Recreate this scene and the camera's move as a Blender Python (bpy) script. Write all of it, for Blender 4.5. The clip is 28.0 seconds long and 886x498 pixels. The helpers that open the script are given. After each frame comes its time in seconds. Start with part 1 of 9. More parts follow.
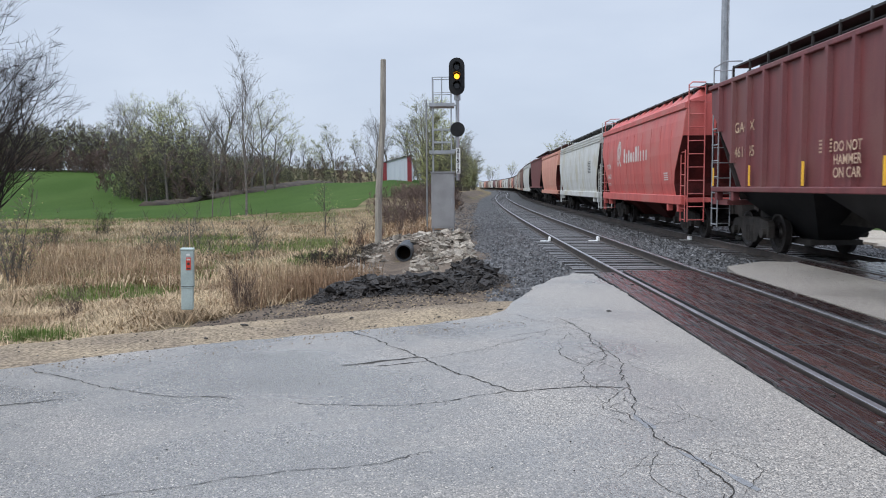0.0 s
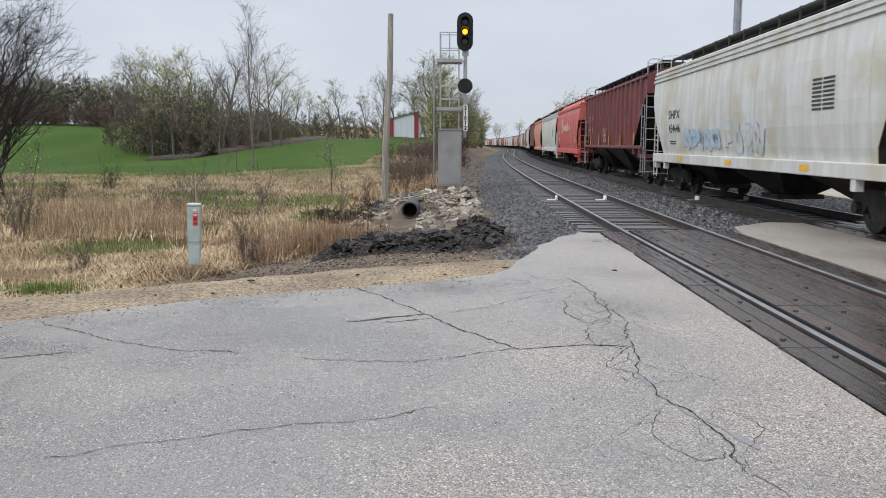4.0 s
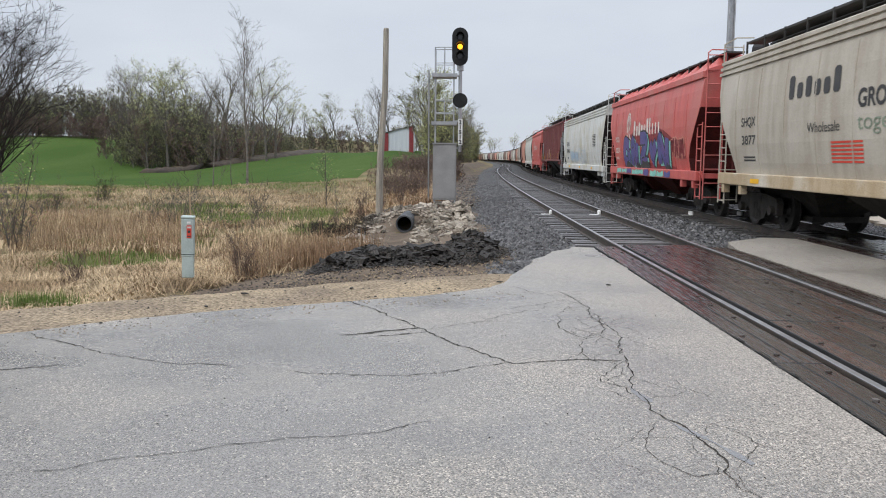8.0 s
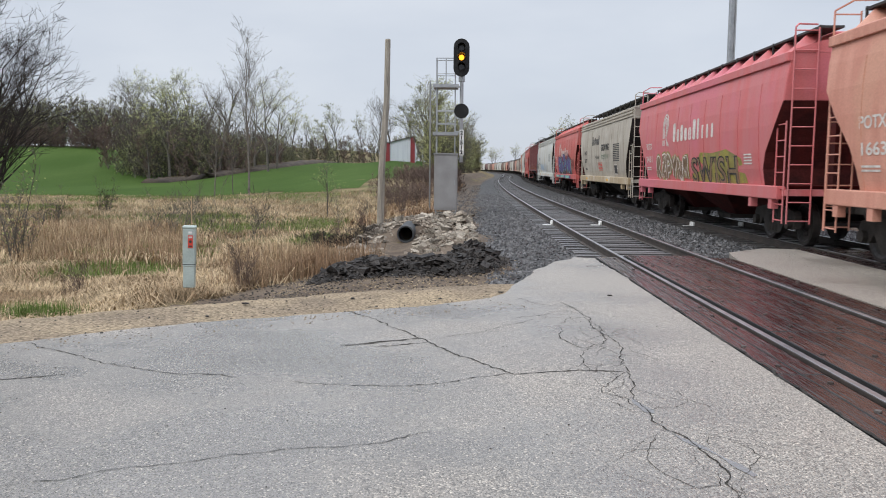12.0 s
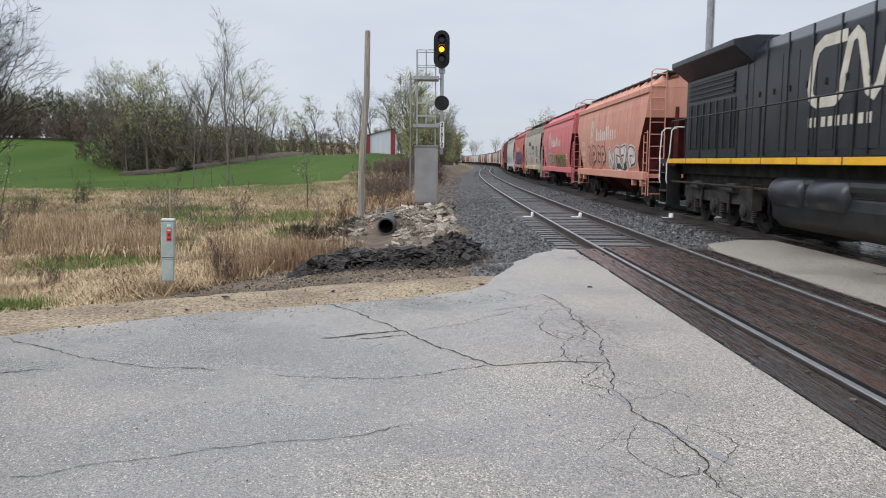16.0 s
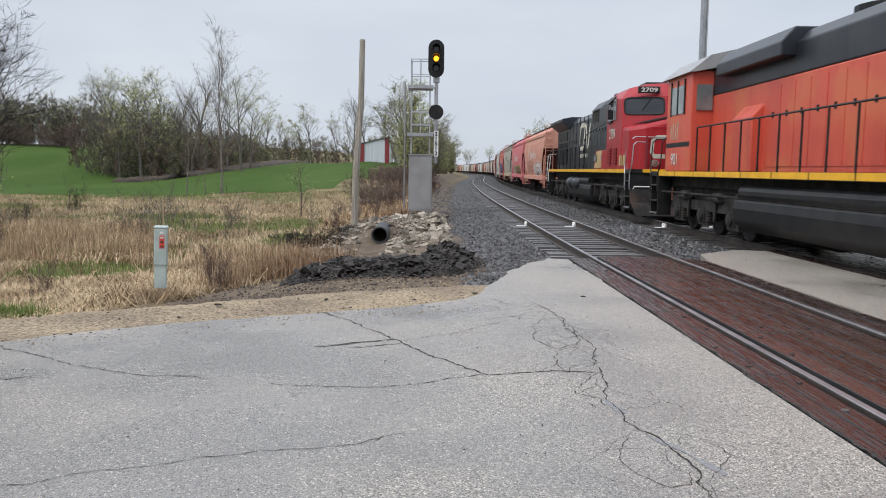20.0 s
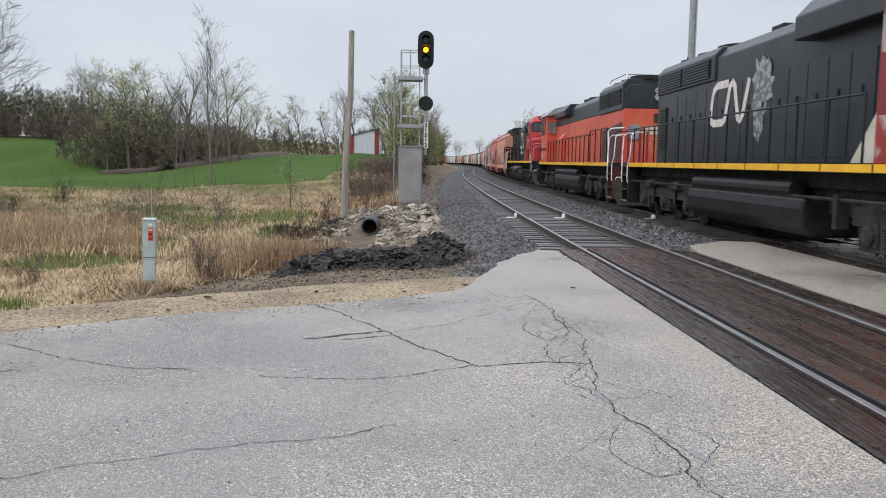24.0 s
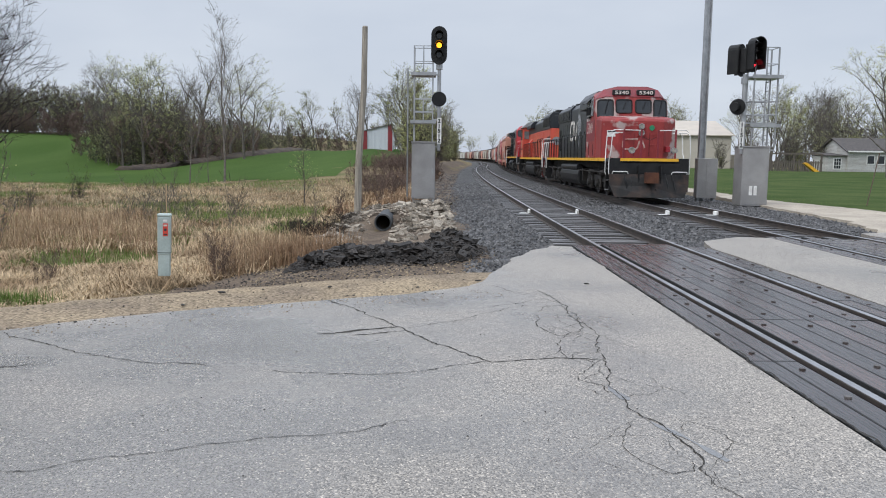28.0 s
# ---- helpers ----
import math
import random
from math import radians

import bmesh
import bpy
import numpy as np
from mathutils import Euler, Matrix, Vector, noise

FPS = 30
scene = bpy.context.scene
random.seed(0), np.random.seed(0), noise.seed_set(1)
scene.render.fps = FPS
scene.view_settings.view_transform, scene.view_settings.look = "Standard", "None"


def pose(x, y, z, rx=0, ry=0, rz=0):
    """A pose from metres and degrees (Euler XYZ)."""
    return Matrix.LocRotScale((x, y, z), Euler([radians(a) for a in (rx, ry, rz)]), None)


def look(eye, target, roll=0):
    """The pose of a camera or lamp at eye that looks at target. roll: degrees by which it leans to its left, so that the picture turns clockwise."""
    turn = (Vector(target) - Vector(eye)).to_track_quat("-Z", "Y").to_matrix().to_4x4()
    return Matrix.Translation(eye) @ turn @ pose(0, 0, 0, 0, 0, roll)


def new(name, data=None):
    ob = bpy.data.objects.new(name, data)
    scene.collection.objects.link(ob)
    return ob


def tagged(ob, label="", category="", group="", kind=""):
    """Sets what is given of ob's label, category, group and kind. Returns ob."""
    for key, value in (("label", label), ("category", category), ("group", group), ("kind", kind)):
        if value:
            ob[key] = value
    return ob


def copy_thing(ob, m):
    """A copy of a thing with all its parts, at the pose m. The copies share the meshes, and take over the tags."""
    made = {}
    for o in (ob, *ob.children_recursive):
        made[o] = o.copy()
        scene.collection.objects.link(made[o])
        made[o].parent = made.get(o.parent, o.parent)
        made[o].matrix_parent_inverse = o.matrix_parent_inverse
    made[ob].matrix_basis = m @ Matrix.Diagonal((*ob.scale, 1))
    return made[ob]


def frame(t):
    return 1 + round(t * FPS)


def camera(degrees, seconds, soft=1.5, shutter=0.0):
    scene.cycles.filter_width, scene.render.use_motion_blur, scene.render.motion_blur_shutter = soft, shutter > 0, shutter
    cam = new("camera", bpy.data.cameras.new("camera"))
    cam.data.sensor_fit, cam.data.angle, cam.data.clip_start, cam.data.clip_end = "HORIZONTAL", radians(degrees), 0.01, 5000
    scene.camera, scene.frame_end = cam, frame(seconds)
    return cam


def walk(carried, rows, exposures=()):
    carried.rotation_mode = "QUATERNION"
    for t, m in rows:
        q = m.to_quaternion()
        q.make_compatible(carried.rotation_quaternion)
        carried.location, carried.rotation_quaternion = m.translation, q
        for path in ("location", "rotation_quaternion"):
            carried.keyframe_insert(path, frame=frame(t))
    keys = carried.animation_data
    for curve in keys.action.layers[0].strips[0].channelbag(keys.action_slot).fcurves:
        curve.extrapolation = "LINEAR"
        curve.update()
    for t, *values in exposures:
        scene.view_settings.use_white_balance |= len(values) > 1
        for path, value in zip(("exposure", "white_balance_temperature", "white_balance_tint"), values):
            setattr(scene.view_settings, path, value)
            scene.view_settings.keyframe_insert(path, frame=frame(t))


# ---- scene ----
# camera: stands on the road beside the crossing, hand held, turning a little
H_EYE = 1.55
cam = camera(58.36, 28.0, soft=1.0, shutter=0.25)


def turn(yaw, pitch, roll):
    a, b = radians(yaw), radians(pitch)
    ahead = Vector((math.sin(a) * math.cos(b), math.cos(a) * math.cos(b), -math.sin(b)))
    return look((0, 0, H_EYE), Vector((0, 0, H_EYE)) + ahead, roll)


WALK = """0 -0.92 4.49 -0.41,0.5 -0.98 5.18 -0.57,1 -1.05 5.79 -0.42,1.5 -1.25 6.38 -0.43,2 -1.44 6.90 -0.37,2.5 -1.49 7.35 -0.30,3 -1.41 7.58 -0.09,3.5 -1.40 7.56 0.05,5.5 -1.03 7.27 0.46,6 -0.95 7.01 0.78,6.5 -1.01 6.83 0.63,7 -1.08 6.75 0.44,7.5 -1.02 6.67 0.44,8 -0.96 6.54 0.42,8.5 -0.98 6.47 0.63,9 -1.08 6.44 0.63,9.5 -1.07 6.40 0.69,10 -0.96 6.35 0.57,10.5 -0.89 6.22 0.60,11 -0.90 6.02 0.64,11.5 -1.02 5.89 0.62,12 -1.05 5.80 0.49,12.5 -0.98 5.78 0.53,14.5 -0.77 6.34 0.41,15 -0.35 6.30 0.30,15.5 0.04 6.33 0.23,16 0.35 6.35 0.45,16.5 0.49 6.40 0.46,17 0.49 6.34 0.35,17.5 0.56 6.19 0.58,18 0.60 6.01 0.71,18.5 0.65 5.85 1.02,19 0.68 5.76 0.91,19.5 0.74 5.72 0.91,20 0.81 5.71 0.80,20.5 0.93 5.67 0.76,21 1.05 5.70 0.81,21.5 1.21 5.72 0.88,23.5 1.61 6.10 0.84,24 1.54 6.30 0.75,24.5 1.35 6.38 0.65,25 1.09 6.43 0.54,25.5 0.90 6.59 0.36,26 0.83 6.75 0.35,26.5 0.73 6.85 0.34,27 0.67 6.78 0.45,27.5 0.65 6.64 0.52,28 0.59 6.62 0.70"""
walk(cam, [(t, turn(a, b, c)) for t, a, b, c in (map(float, r.split()) for r in WALK.split(","))],
     [(0, 0.06, 6080, 10), (1.2, 0.07, 6250, 10), (2.8, 0.09, 6560, 10), (25.3, 0.09, 6560, 10), (26.8, 0.03, 6400, 10), (28, 0.0, 6380, 10)])

# ---- light ----
world = bpy.data.worlds.new("overcast_sky")
scene.world = world
world.use_nodes = True
wn, wl = world.node_tree.nodes, world.node_tree.links
wn.clear()
w_out, w_bg, w_sky = wn.new("ShaderNodeOutputWorld"), wn.new("ShaderNodeBackground"), wn.new("ShaderNodeTexSky")
w_sky.sky_type, w_sky.sun_disc = "NISHITA", False
w_sky.sun_elevation, w_sky.sun_rotation = radians(48), radians(234)
w_co, w_map, w_noise, w_ramp, w_mix = (wn.new("ShaderNodeTexCoord"), wn.new("ShaderNodeMapping"), wn.new("ShaderNodeTexNoise"),
    wn.new("ShaderNodeValToRGB"), wn.new("ShaderNodeMixRGB"))
w_map.inputs["Scale"].default_value = (1.0, 1.0, 3.2)
w_noise.inputs["Scale"].default_value, w_noise.inputs["Detail"].default_value = 2.2, 5.0
w_ramp.color_ramp.elements[0].position, w_ramp.color_ramp.elements[1].position = 0.3, 0.72
w_ramp.color_ramp.elements[0].color, w_ramp.color_ramp.elements[1].color = (5.9, 6.5, 7.55, 1), (7.5, 8.0, 8.8, 1)
w_mix.inputs[0].default_value = 0.9
wl.new(w_co.outputs["Generated"], w_map.inputs[0])
wl.new(w_map.outputs[0], w_noise.inputs["Vector"])
wl.new(w_noise.outputs["Fac"], w_ramp.inputs[0])
wl.new(w_sky.outputs[0], w_mix.inputs[1])
wl.new(w_ramp.outputs[0], w_mix.inputs[2])
# an overcast sky is about three times as bright overhead as at the horizon
w_sep, w_up = wn.new("ShaderNodeSeparateXYZ"), wn.new("ShaderNodeMapRange")
wl.new(w_co.outputs["Generated"], w_sep.inputs[0])
wl.new(w_sep.outputs["Z"], w_up.inputs[0])
w_up.inputs[1].default_value, w_up.inputs[2].default_value, w_up.inputs[3].default_value, w_up.inputs[4].default_value = 0.22, 1.0, 1.0, 2.9
w_mul = wn.new("ShaderNodeVectorMath")
w_mul.operation = "SCALE"
wl.new(w_mix.outputs[0], w_mul.inputs[0])
wl.new(w_up.outputs[0], w_mul.inputs["Scale"])
wl.new(w_mul.outputs[0], w_bg.inputs[0])
w_bg.inputs[1].default_value = 0.095
wl.new(w_bg.outputs[0], w_out.inputs[0])
sun = new("sun", bpy.data.lights.new("sun", "SUN"))
sun.data.energy, sun.data.angle, sun.data.color = 1.5, radians(40), (1.0, 0.955, 0.89)
sun.matrix_world = look((0, 0, 50), (22, 16, 20))


# ---- materials ----
def mat(name, c1, c2=None, rough=0.7, metal=0.0, scale=2.0, fine=40.0, bump=0.15, stretch=(1, 1, 1), spec=0.5,
        third=None, lo=0.38, hi=0.62, speck=0.25, rough2=None, dist=0.02, rand=0.0, island=0.0, third_scale=0.5, third_lo=0.5, third_hi=0.62, sharp=0.25, coord="Object"):
    """A surface in two colours that mix at one scale, with grain and relief at a finer one."""
    m = bpy.data.materials.new(name)
    m.use_nodes = True
    n, l = m.node_tree.nodes, m.node_tree.links
    b = n["Principled BSDF"]
    co, mp = n.new("ShaderNodeTexCoord"), n.new("ShaderNodeMapping")
    mp.inputs["Scale"].default_value = stretch
    l.new(co.outputs["Object"], mp.inputs[0])
    n1, n2 = n.new("ShaderNodeTexNoise"), n.new("ShaderNodeTexNoise")
    n1.inputs["Scale"].default_value, n1.inputs["Detail"].default_value = scale, 6
    n2.inputs["Scale"].default_value, n2.inputs["Detail"].default_value = fine, 4
    l.new(mp.outputs[0], n1.inputs["Vector"])
    l.new(co.outputs["Object"], n2.inputs["Vector"])
    r1 = n.new("ShaderNodeMapRange")
    r1.inputs[1].default_value, r1.inputs[2].default_value = lo, hi
    l.new(n1.outputs["Fac"], r1.inputs[0])
    mx = n.new("ShaderNodeMixRGB")
    mx.inputs[1].default_value, mx.inputs[2].default_value = (*c1, 1), (*(c2 or [v * 0.8 for v in c1]), 1)
    l.new(r1.outputs[0], mx.inputs[0])
    col = mx.outputs[0]
    if third:
        n3, r3, m3 = n.new("ShaderNodeTexNoise"), n.new("ShaderNodeMapRange"), n.new("ShaderNodeMixRGB")
        n3.inputs["Scale"].default_value, n3.inputs["Detail"].default_value = third_scale, 7
        r3.inputs[1].default_value, r3.inputs[2].default_value = third_lo, third_hi
        l.new(co.outputs["Object"], n3.inputs["Vector"])
        l.new(n3.outputs["Fac"], r3.inputs[0])
        l.new(r3.outputs[0], m3.inputs[0])
        l.new(col, m3.inputs[1])
        m3.inputs[2].default_value = (*third, 1)
        col = m3.outputs[0]
    r2 = n.new("ShaderNodeMapRange")
    r2.inputs[1].default_value, r2.inputs[2].default_value = 0.5 - sharp, 0.5 + sharp
    r2.inputs[3].default_value, r2.inputs[4].default_value = 1 - speck, 1 + speck
    l.new(n2.outputs["Fac"], r2.inputs[0])
    val = r2.outputs[0]
    if rand or island:
        src = n.new("ShaderNodeObjectInfo").outputs["Random"] if rand else n.new("ShaderNodeNewGeometry").outputs["Random Per Island"]
        r4, mm = n.new("ShaderNodeMapRange"), n.new("ShaderNodeMath")
        r4.inputs[3].default_value, r4.inputs[4].default_value = 1 - (rand or island), 1 + (rand or island)
        mm.operation = "MULTIPLY"
        l.new(src, r4.inputs[0])
        l.new(r4.outputs[0], mm.inputs[0])
        l.new(val, mm.inputs[1])
        val = mm.outputs[0]
    vm = n.new("ShaderNodeVectorMath")
    vm.operation = "SCALE"
    l.new(col, vm.inputs[0])
    l.new(val, vm.inputs["Scale"])
    l.new(vm.outputs[0], b.inputs["Base Color"])
    b.inputs["Roughness"].default_value, b.inputs["Metallic"].default_value = rough, metal
    b.inputs["Specular IOR Level"].default_value = 0.1 if rough >= 0.8 and spec == 0.5 else spec  # earth, leaves and dry wood have no gloss
    if rough2 is not None:
        rr = n.new("ShaderNodeMapRange")
        rr.inputs[3].default_value, rr.inputs[4].default_value = rough, rough2
        l.new(r1.outputs[0], rr.inputs[0])
        l.new(rr.outputs[0], b.inputs["Roughness"])
    if bump:
        bp = n.new("ShaderNodeBump")
        bp.inputs["Strength"].default_value, bp.inputs["Distance"].default_value = bump, dist
        l.new(n2.outputs["Fac"], bp.inputs["Height"])
        l.new(bp.outputs[0], b.inputs["Normal"])
    return m


def glow(name, color, strength):
    m = bpy.data.materials.new(name)
    m.use_nodes = True
    b = m.node_tree.nodes["Principled BSDF"]
    b.inputs["Base Color"].default_value = (*[c * 0.3 for c in color], 1)
    b.inputs["Emission Color"].default_value, b.inputs["Emission Strength"].default_value = (*color, 1), strength
    return m


STREAK = (2.5, 2.5, 0.35)  # rain streaks run down the sides of wagons


def chipped_asphalt(name, dark, light, chip):
    """Old asphalt: grey binder with pale stone chips laid bare, more in some places than in others."""
    m = mat(name, dark, light, 0.62, scale=0.45, fine=160, bump=0.0, speck=0.3, sharp=0.2)
    n, l = m.node_tree.nodes, m.node_tree.links
    b = n["Principled BSDF"]
    co = n.new("ShaderNodeTexCoord")
    old = b.inputs["Base Color"].links[0].from_socket
    vo, sep, big, mask, ramp, mix, bump = (n.new("ShaderNodeTexVoronoi"), n.new("ShaderNodeSeparateColor"), n.new("ShaderNodeTexNoise"), n.new("ShaderNodeMapRange"), n.new("ShaderNodeMath"), n.new("ShaderNodeMixRGB"),
        n.new("ShaderNodeBump"))
    warp = n.new("ShaderNodeMapping")
    warp.inputs["Scale"].default_value = (1.0, 0.8, 1.0)
    l.new(co.outputs["Object"], warp.inputs[0])
    vo.inputs["Scale"].default_value = 120
    l.new(warp.outputs[0], vo.inputs["Vector"])
    l.new(vo.outputs["Color"], sep.inputs[0])
    big.inputs["Scale"].default_value, big.inputs["Detail"].default_value = 0.5, 5
    l.new(co.outputs["Object"], big.inputs["Vector"])
    # more stone is laid bare towards the tracks
    sx, lean, add = n.new("ShaderNodeSeparateXYZ"), n.new("ShaderNodeMapRange"), n.new("ShaderNodeMath")
    l.new(co.outputs["Object"], sx.inputs[0])
    l.new(sx.outputs["X"], lean.inputs[0])
    lean.inputs[1].default_value, lean.inputs[2].default_value, lean.inputs[3].default_value, lean.inputs[4].default_value = -2.0, 2.2, -0.09, 0.12
    add.operation = "ADD"
    l.new(big.outputs["Fac"], add.inputs[0])
    l.new(lean.outputs[0], add.inputs[1])
    worn = add.outputs[0]
    mask.inputs[1].default_value, mask.inputs[2].default_value, mask.inputs[3].default_value, mask.inputs[4].default_value = 0.36, 0.62, 0.93, 0.68
    l.new(worn, mask.inputs[0])
    ramp.operation = "GREATER_THAN"
    l.new(sep.outputs[0], ramp.inputs[0])
    l.new(mask.outputs[0], ramp.inputs[1])
    tone = n.new("ShaderNodeMixRGB")
    tone.inputs[1].default_value, tone.inputs[2].default_value = (*chip, 1), (*[c * 0.62 for c in chip], 1)
    l.new(sep.outputs[1], tone.inputs[0])
    l.new(ramp.outputs[0], mix.inputs[0])
    warm, wr = n.new("ShaderNodeMixRGB"), n.new("ShaderNodeMapRange")
    wr.inputs[1].default_value, wr.inputs[2].default_value, wr.inputs[4].default_value = 0.45, 0.7, 0.75
    l.new(worn, wr.inputs[0])
    l.new(wr.outputs[0], warm.inputs[0])
    l.new(old, warm.inputs[1])
    warm.inputs[2].default_value = (*[c * 0.66 for c in chip], 1)
    l.new(warm.outputs[0], mix.inputs[1])
    l.new(tone.outputs[0], mix.inputs[2])
    # single grains differ in tone, most where the binder has worn off
    low, high, tint, grain = n.new("ShaderNodeMapRange"), n.new("ShaderNodeMapRange"), n.new("ShaderNodeMapRange"), n.new("ShaderNodeVectorMath")
    for node, a, z in ((low, 0.72, 0.36), (high, 1.28, 1.75)):
        node.inputs[1].default_value, node.inputs[2].default_value, node.inputs[3].default_value, node.inputs[4].default_value = 0.36, 0.62, a, z
        l.new(worn, node.inputs[0])
    l.new(sep.outputs[2], tint.inputs[0])
    l.new(low.outputs[0], tint.inputs[3])
    l.new(high.outputs[0], tint.inputs[4])
    grain.operation = "SCALE"
    l.new(mix.outputs[0], grain.inputs[0])
    l.new(tint.outputs[0], grain.inputs["Scale"])
    l.new(grain.outputs[0], b.inputs["Base Color"])
    wet = n.new("ShaderNodeMapRange")
    wet.inputs[1].default_value, wet.inputs[2].default_value, wet.inputs[3].default_value, wet.inputs[4].default_value = 0.38, 0.6, 0.12, 0.5
    b.inputs["Specular IOR Level"].default_value = 0.7
    l.new(worn, wet.inputs[0])
    l.new(wet.outputs[0], b.inputs["Roughness"])
    bump.inputs["Strength"].default_value, bump.inputs["Distance"].default_value, bump.invert = 0.34, 0.006, True
    l.new(vo.outputs["Distance"], bump.inputs["Height"])
    l.new(bump.outputs[0], b.inputs["Normal"])
    return m


m_asphalt = chipped_asphalt("worn_asphalt", (0.186, 0.172, 0.156), (0.15, 0.138, 0.124), (0.36, 0.32, 0.27))
m_sandy_asphalt = chipped_asphalt("sandy_asphalt", (0.172, 0.156, 0.134), (0.14, 0.125, 0.106), (0.36, 0.32, 0.27))
m_crack = mat("crack_filler", (0.035, 0.033, 0.03), (0.06, 0.056, 0.05), 0.9, fine=90)
m_patch = mat("smooth_wet_patch", (0.17, 0.17, 0.172), (0.2, 0.2, 0.2), 0.3, scale=3, fine=60)
m_gravel = mat("tan_gravel", (0.30, 0.237, 0.16), (0.2, 0.158, 0.115), 0.9, scale=0.9, fine=34, bump=0.7, speck=0.5, sharp=0.15, dist=0.03)
m_sand = mat("pale_sandy_gravel", (0.42, 0.37, 0.30), (0.33, 0.29, 0.24), 0.9, scale=0.8, fine=30, bump=0.5, speck=0.35)
m_ballast = mat("ballast_bed", (0.026, 0.025, 0.025), (0.05, 0.048, 0.046), 0.75, scale=3, fine=18, bump=1.0, speck=0.75, sharp=0.14, dist=0.06)
m_stone = mat("ballast_stone", (0.037, 0.036, 0.037), (0.10, 0.097, 0.096), 0.5, scale=6, fine=60, bump=0.3, island=0.75)
m_riprap = mat("pale_riprap", (0.32, 0.283, 0.232), (0.17, 0.145, 0.115), 0.85, scale=4, fine=30, bump=0.4, rand=0.55)
m_lump = mat("broken_black_asphalt", (0.014, 0.0125, 0.0115), (0.05, 0.042, 0.036), 0.65, spec=0.3, scale=4, fine=40, bump=0.6, rand=0.4)
m_soil = mat("dark_wet_soil", (0.085, 0.064, 0.048), (0.14, 0.108, 0.08), 0.85, scale=1.2, fine=25, bump=0.7, speck=0.4)
m_ground = mat("marsh_ground", (0.22, 0.17, 0.095), (0.13, 0.10, 0.058), 0.95, scale=0.5, fine=14, bump=0.8, speck=0.4, dist=0.06,
               third=(0.115, 0.125, 0.05), third_scale=0.15, third_lo=0.5, third_hi=0.72)
m_field = mat("winter_wheat", (0.043, 0.076, 0.018), (0.058, 0.094, 0.025), 0.9, spec=0.03, scale=0.12, fine=5, bump=0.5, speck=0.18, stretch=(1, 0.3, 1))
m_lawn = mat("lawn_grass", (0.04, 0.066, 0.018), (0.066, 0.088, 0.03), 0.9, spec=0.03, scale=0.3, fine=8, bump=0.5, speck=0.25)
m_berm = mat("ploughed_edge", (0.06, 0.05, 0.045), (0.095, 0.078, 0.06), 0.9, scale=0.7, fine=6, bump=0.6)
m_tie = mat("creosoted_tie", (0.055, 0.052, 0.051), (0.135, 0.128, 0.124), 0.45, scale=4, fine=40, bump=0.4, stretch=(0.6, 6, 6), rand=0.35)
m_rail = mat("rail_side_rust", (0.055, 0.047, 0.042), (0.085, 0.068, 0.058), 0.7, metal=0.4, scale=3, fine=50)
m_railtop = mat("polished_rail_head", (0.40, 0.40, 0.41), (0.27, 0.27, 0.28), 0.3, metal=0.75, scale=2, fine=30, bump=0.05, speck=0.1)
m_plank = mat("wet_crossing_timber", (0.056, 0.026, 0.021), (0.013, 0.0105, 0.010), 0.05, spec=1.0, scale=7, fine=80, bump=0.09, stretch=(9, 0.3, 4), rand=0.55, rough2=0.38, speck=0.6)
m_bolt = mat("timber_bolt_head", (0.05, 0.038, 0.033), (0.14, 0.125, 0.115), 0.4, metal=0.5, scale=1.5, lo=0.5, hi=0.6)
m_rubber = mat("black_flangeway", (0.018, 0.018, 0.018), (0.03, 0.03, 0.03), 0.6)
m_white = mat("white_paint", (0.78, 0.78, 0.76), (0.65, 0.64, 0.61), 0.55, scale=6, fine=60, speck=0.12)
m_galv = mat("galvanised_steel", (0.42, 0.43, 0.44), (0.33, 0.34, 0.35), 0.42, metal=0.75, scale=4, fine=30, bump=0.05, speck=0.12)
m_cabinet = mat("grey_aluminium_cabinet", (0.33, 0.325, 0.32), (0.27, 0.265, 0.26), 0.45, metal=0.35, scale=1.5, fine=25, bump=0.04, speck=0.1)
m_black = mat("black_paint", (0.009, 0.009, 0.010), (0.017, 0.017, 0.017), 0.5, spec=0.3, scale=3, fine=40, speck=0.2)
m_pole = mat("weathered_pole_wood", (0.36, 0.33, 0.28), (0.22, 0.2, 0.17), 0.85, scale=3, fine=40, stretch=(10, 10, 0.4), bump=0.4)
m_pedestal = mat("pale_green_pedestal", (0.43, 0.5, 0.47), (0.34, 0.4, 0.375), 0.5, scale=4, fine=40, speck=0.12, bump=0.05)
m_redtag = mat("red_warning_label", (0.62, 0.06, 0.035), (0.55, 0.05, 0.03), 0.5, speck=0.1)
m_pipe = mat("corrugated_black_pipe", (0.03, 0.033, 0.036), (0.055, 0.058, 0.06), 0.55)
m_glass = mat("dark_glass", (0.02, 0.024, 0.028), (0.03, 0.034, 0.038), 0.08, bump=0, speck=0.1)
m_bark = mat("grey_bark", (0.11, 0.098, 0.085), (0.17, 0.152, 0.135), 0.9, scale=3, fine=20, bump=0.5, rand=0.25)
m_twig = mat("brown_twigs", (0.088, 0.079, 0.068), (0.135, 0.12, 0.102), 0.9, bump=0, rand=0.3)
m_twig_red = mat("reddish_twigs", (0.115, 0.084, 0.07), (0.165, 0.12, 0.1), 0.9, bump=0, rand=0.3)
m_leaf = mat("spring_leaves", (0.40, 0.40, 0.19), (0.33, 0.35, 0.15), 0.8, bump=0, island=0.4, rand=0.0)
m_leaf_green = mat("fresh_green_leaves", (0.30, 0.32, 0.12), (0.36, 0.36, 0.15), 0.8, bump=0, island=0.4)
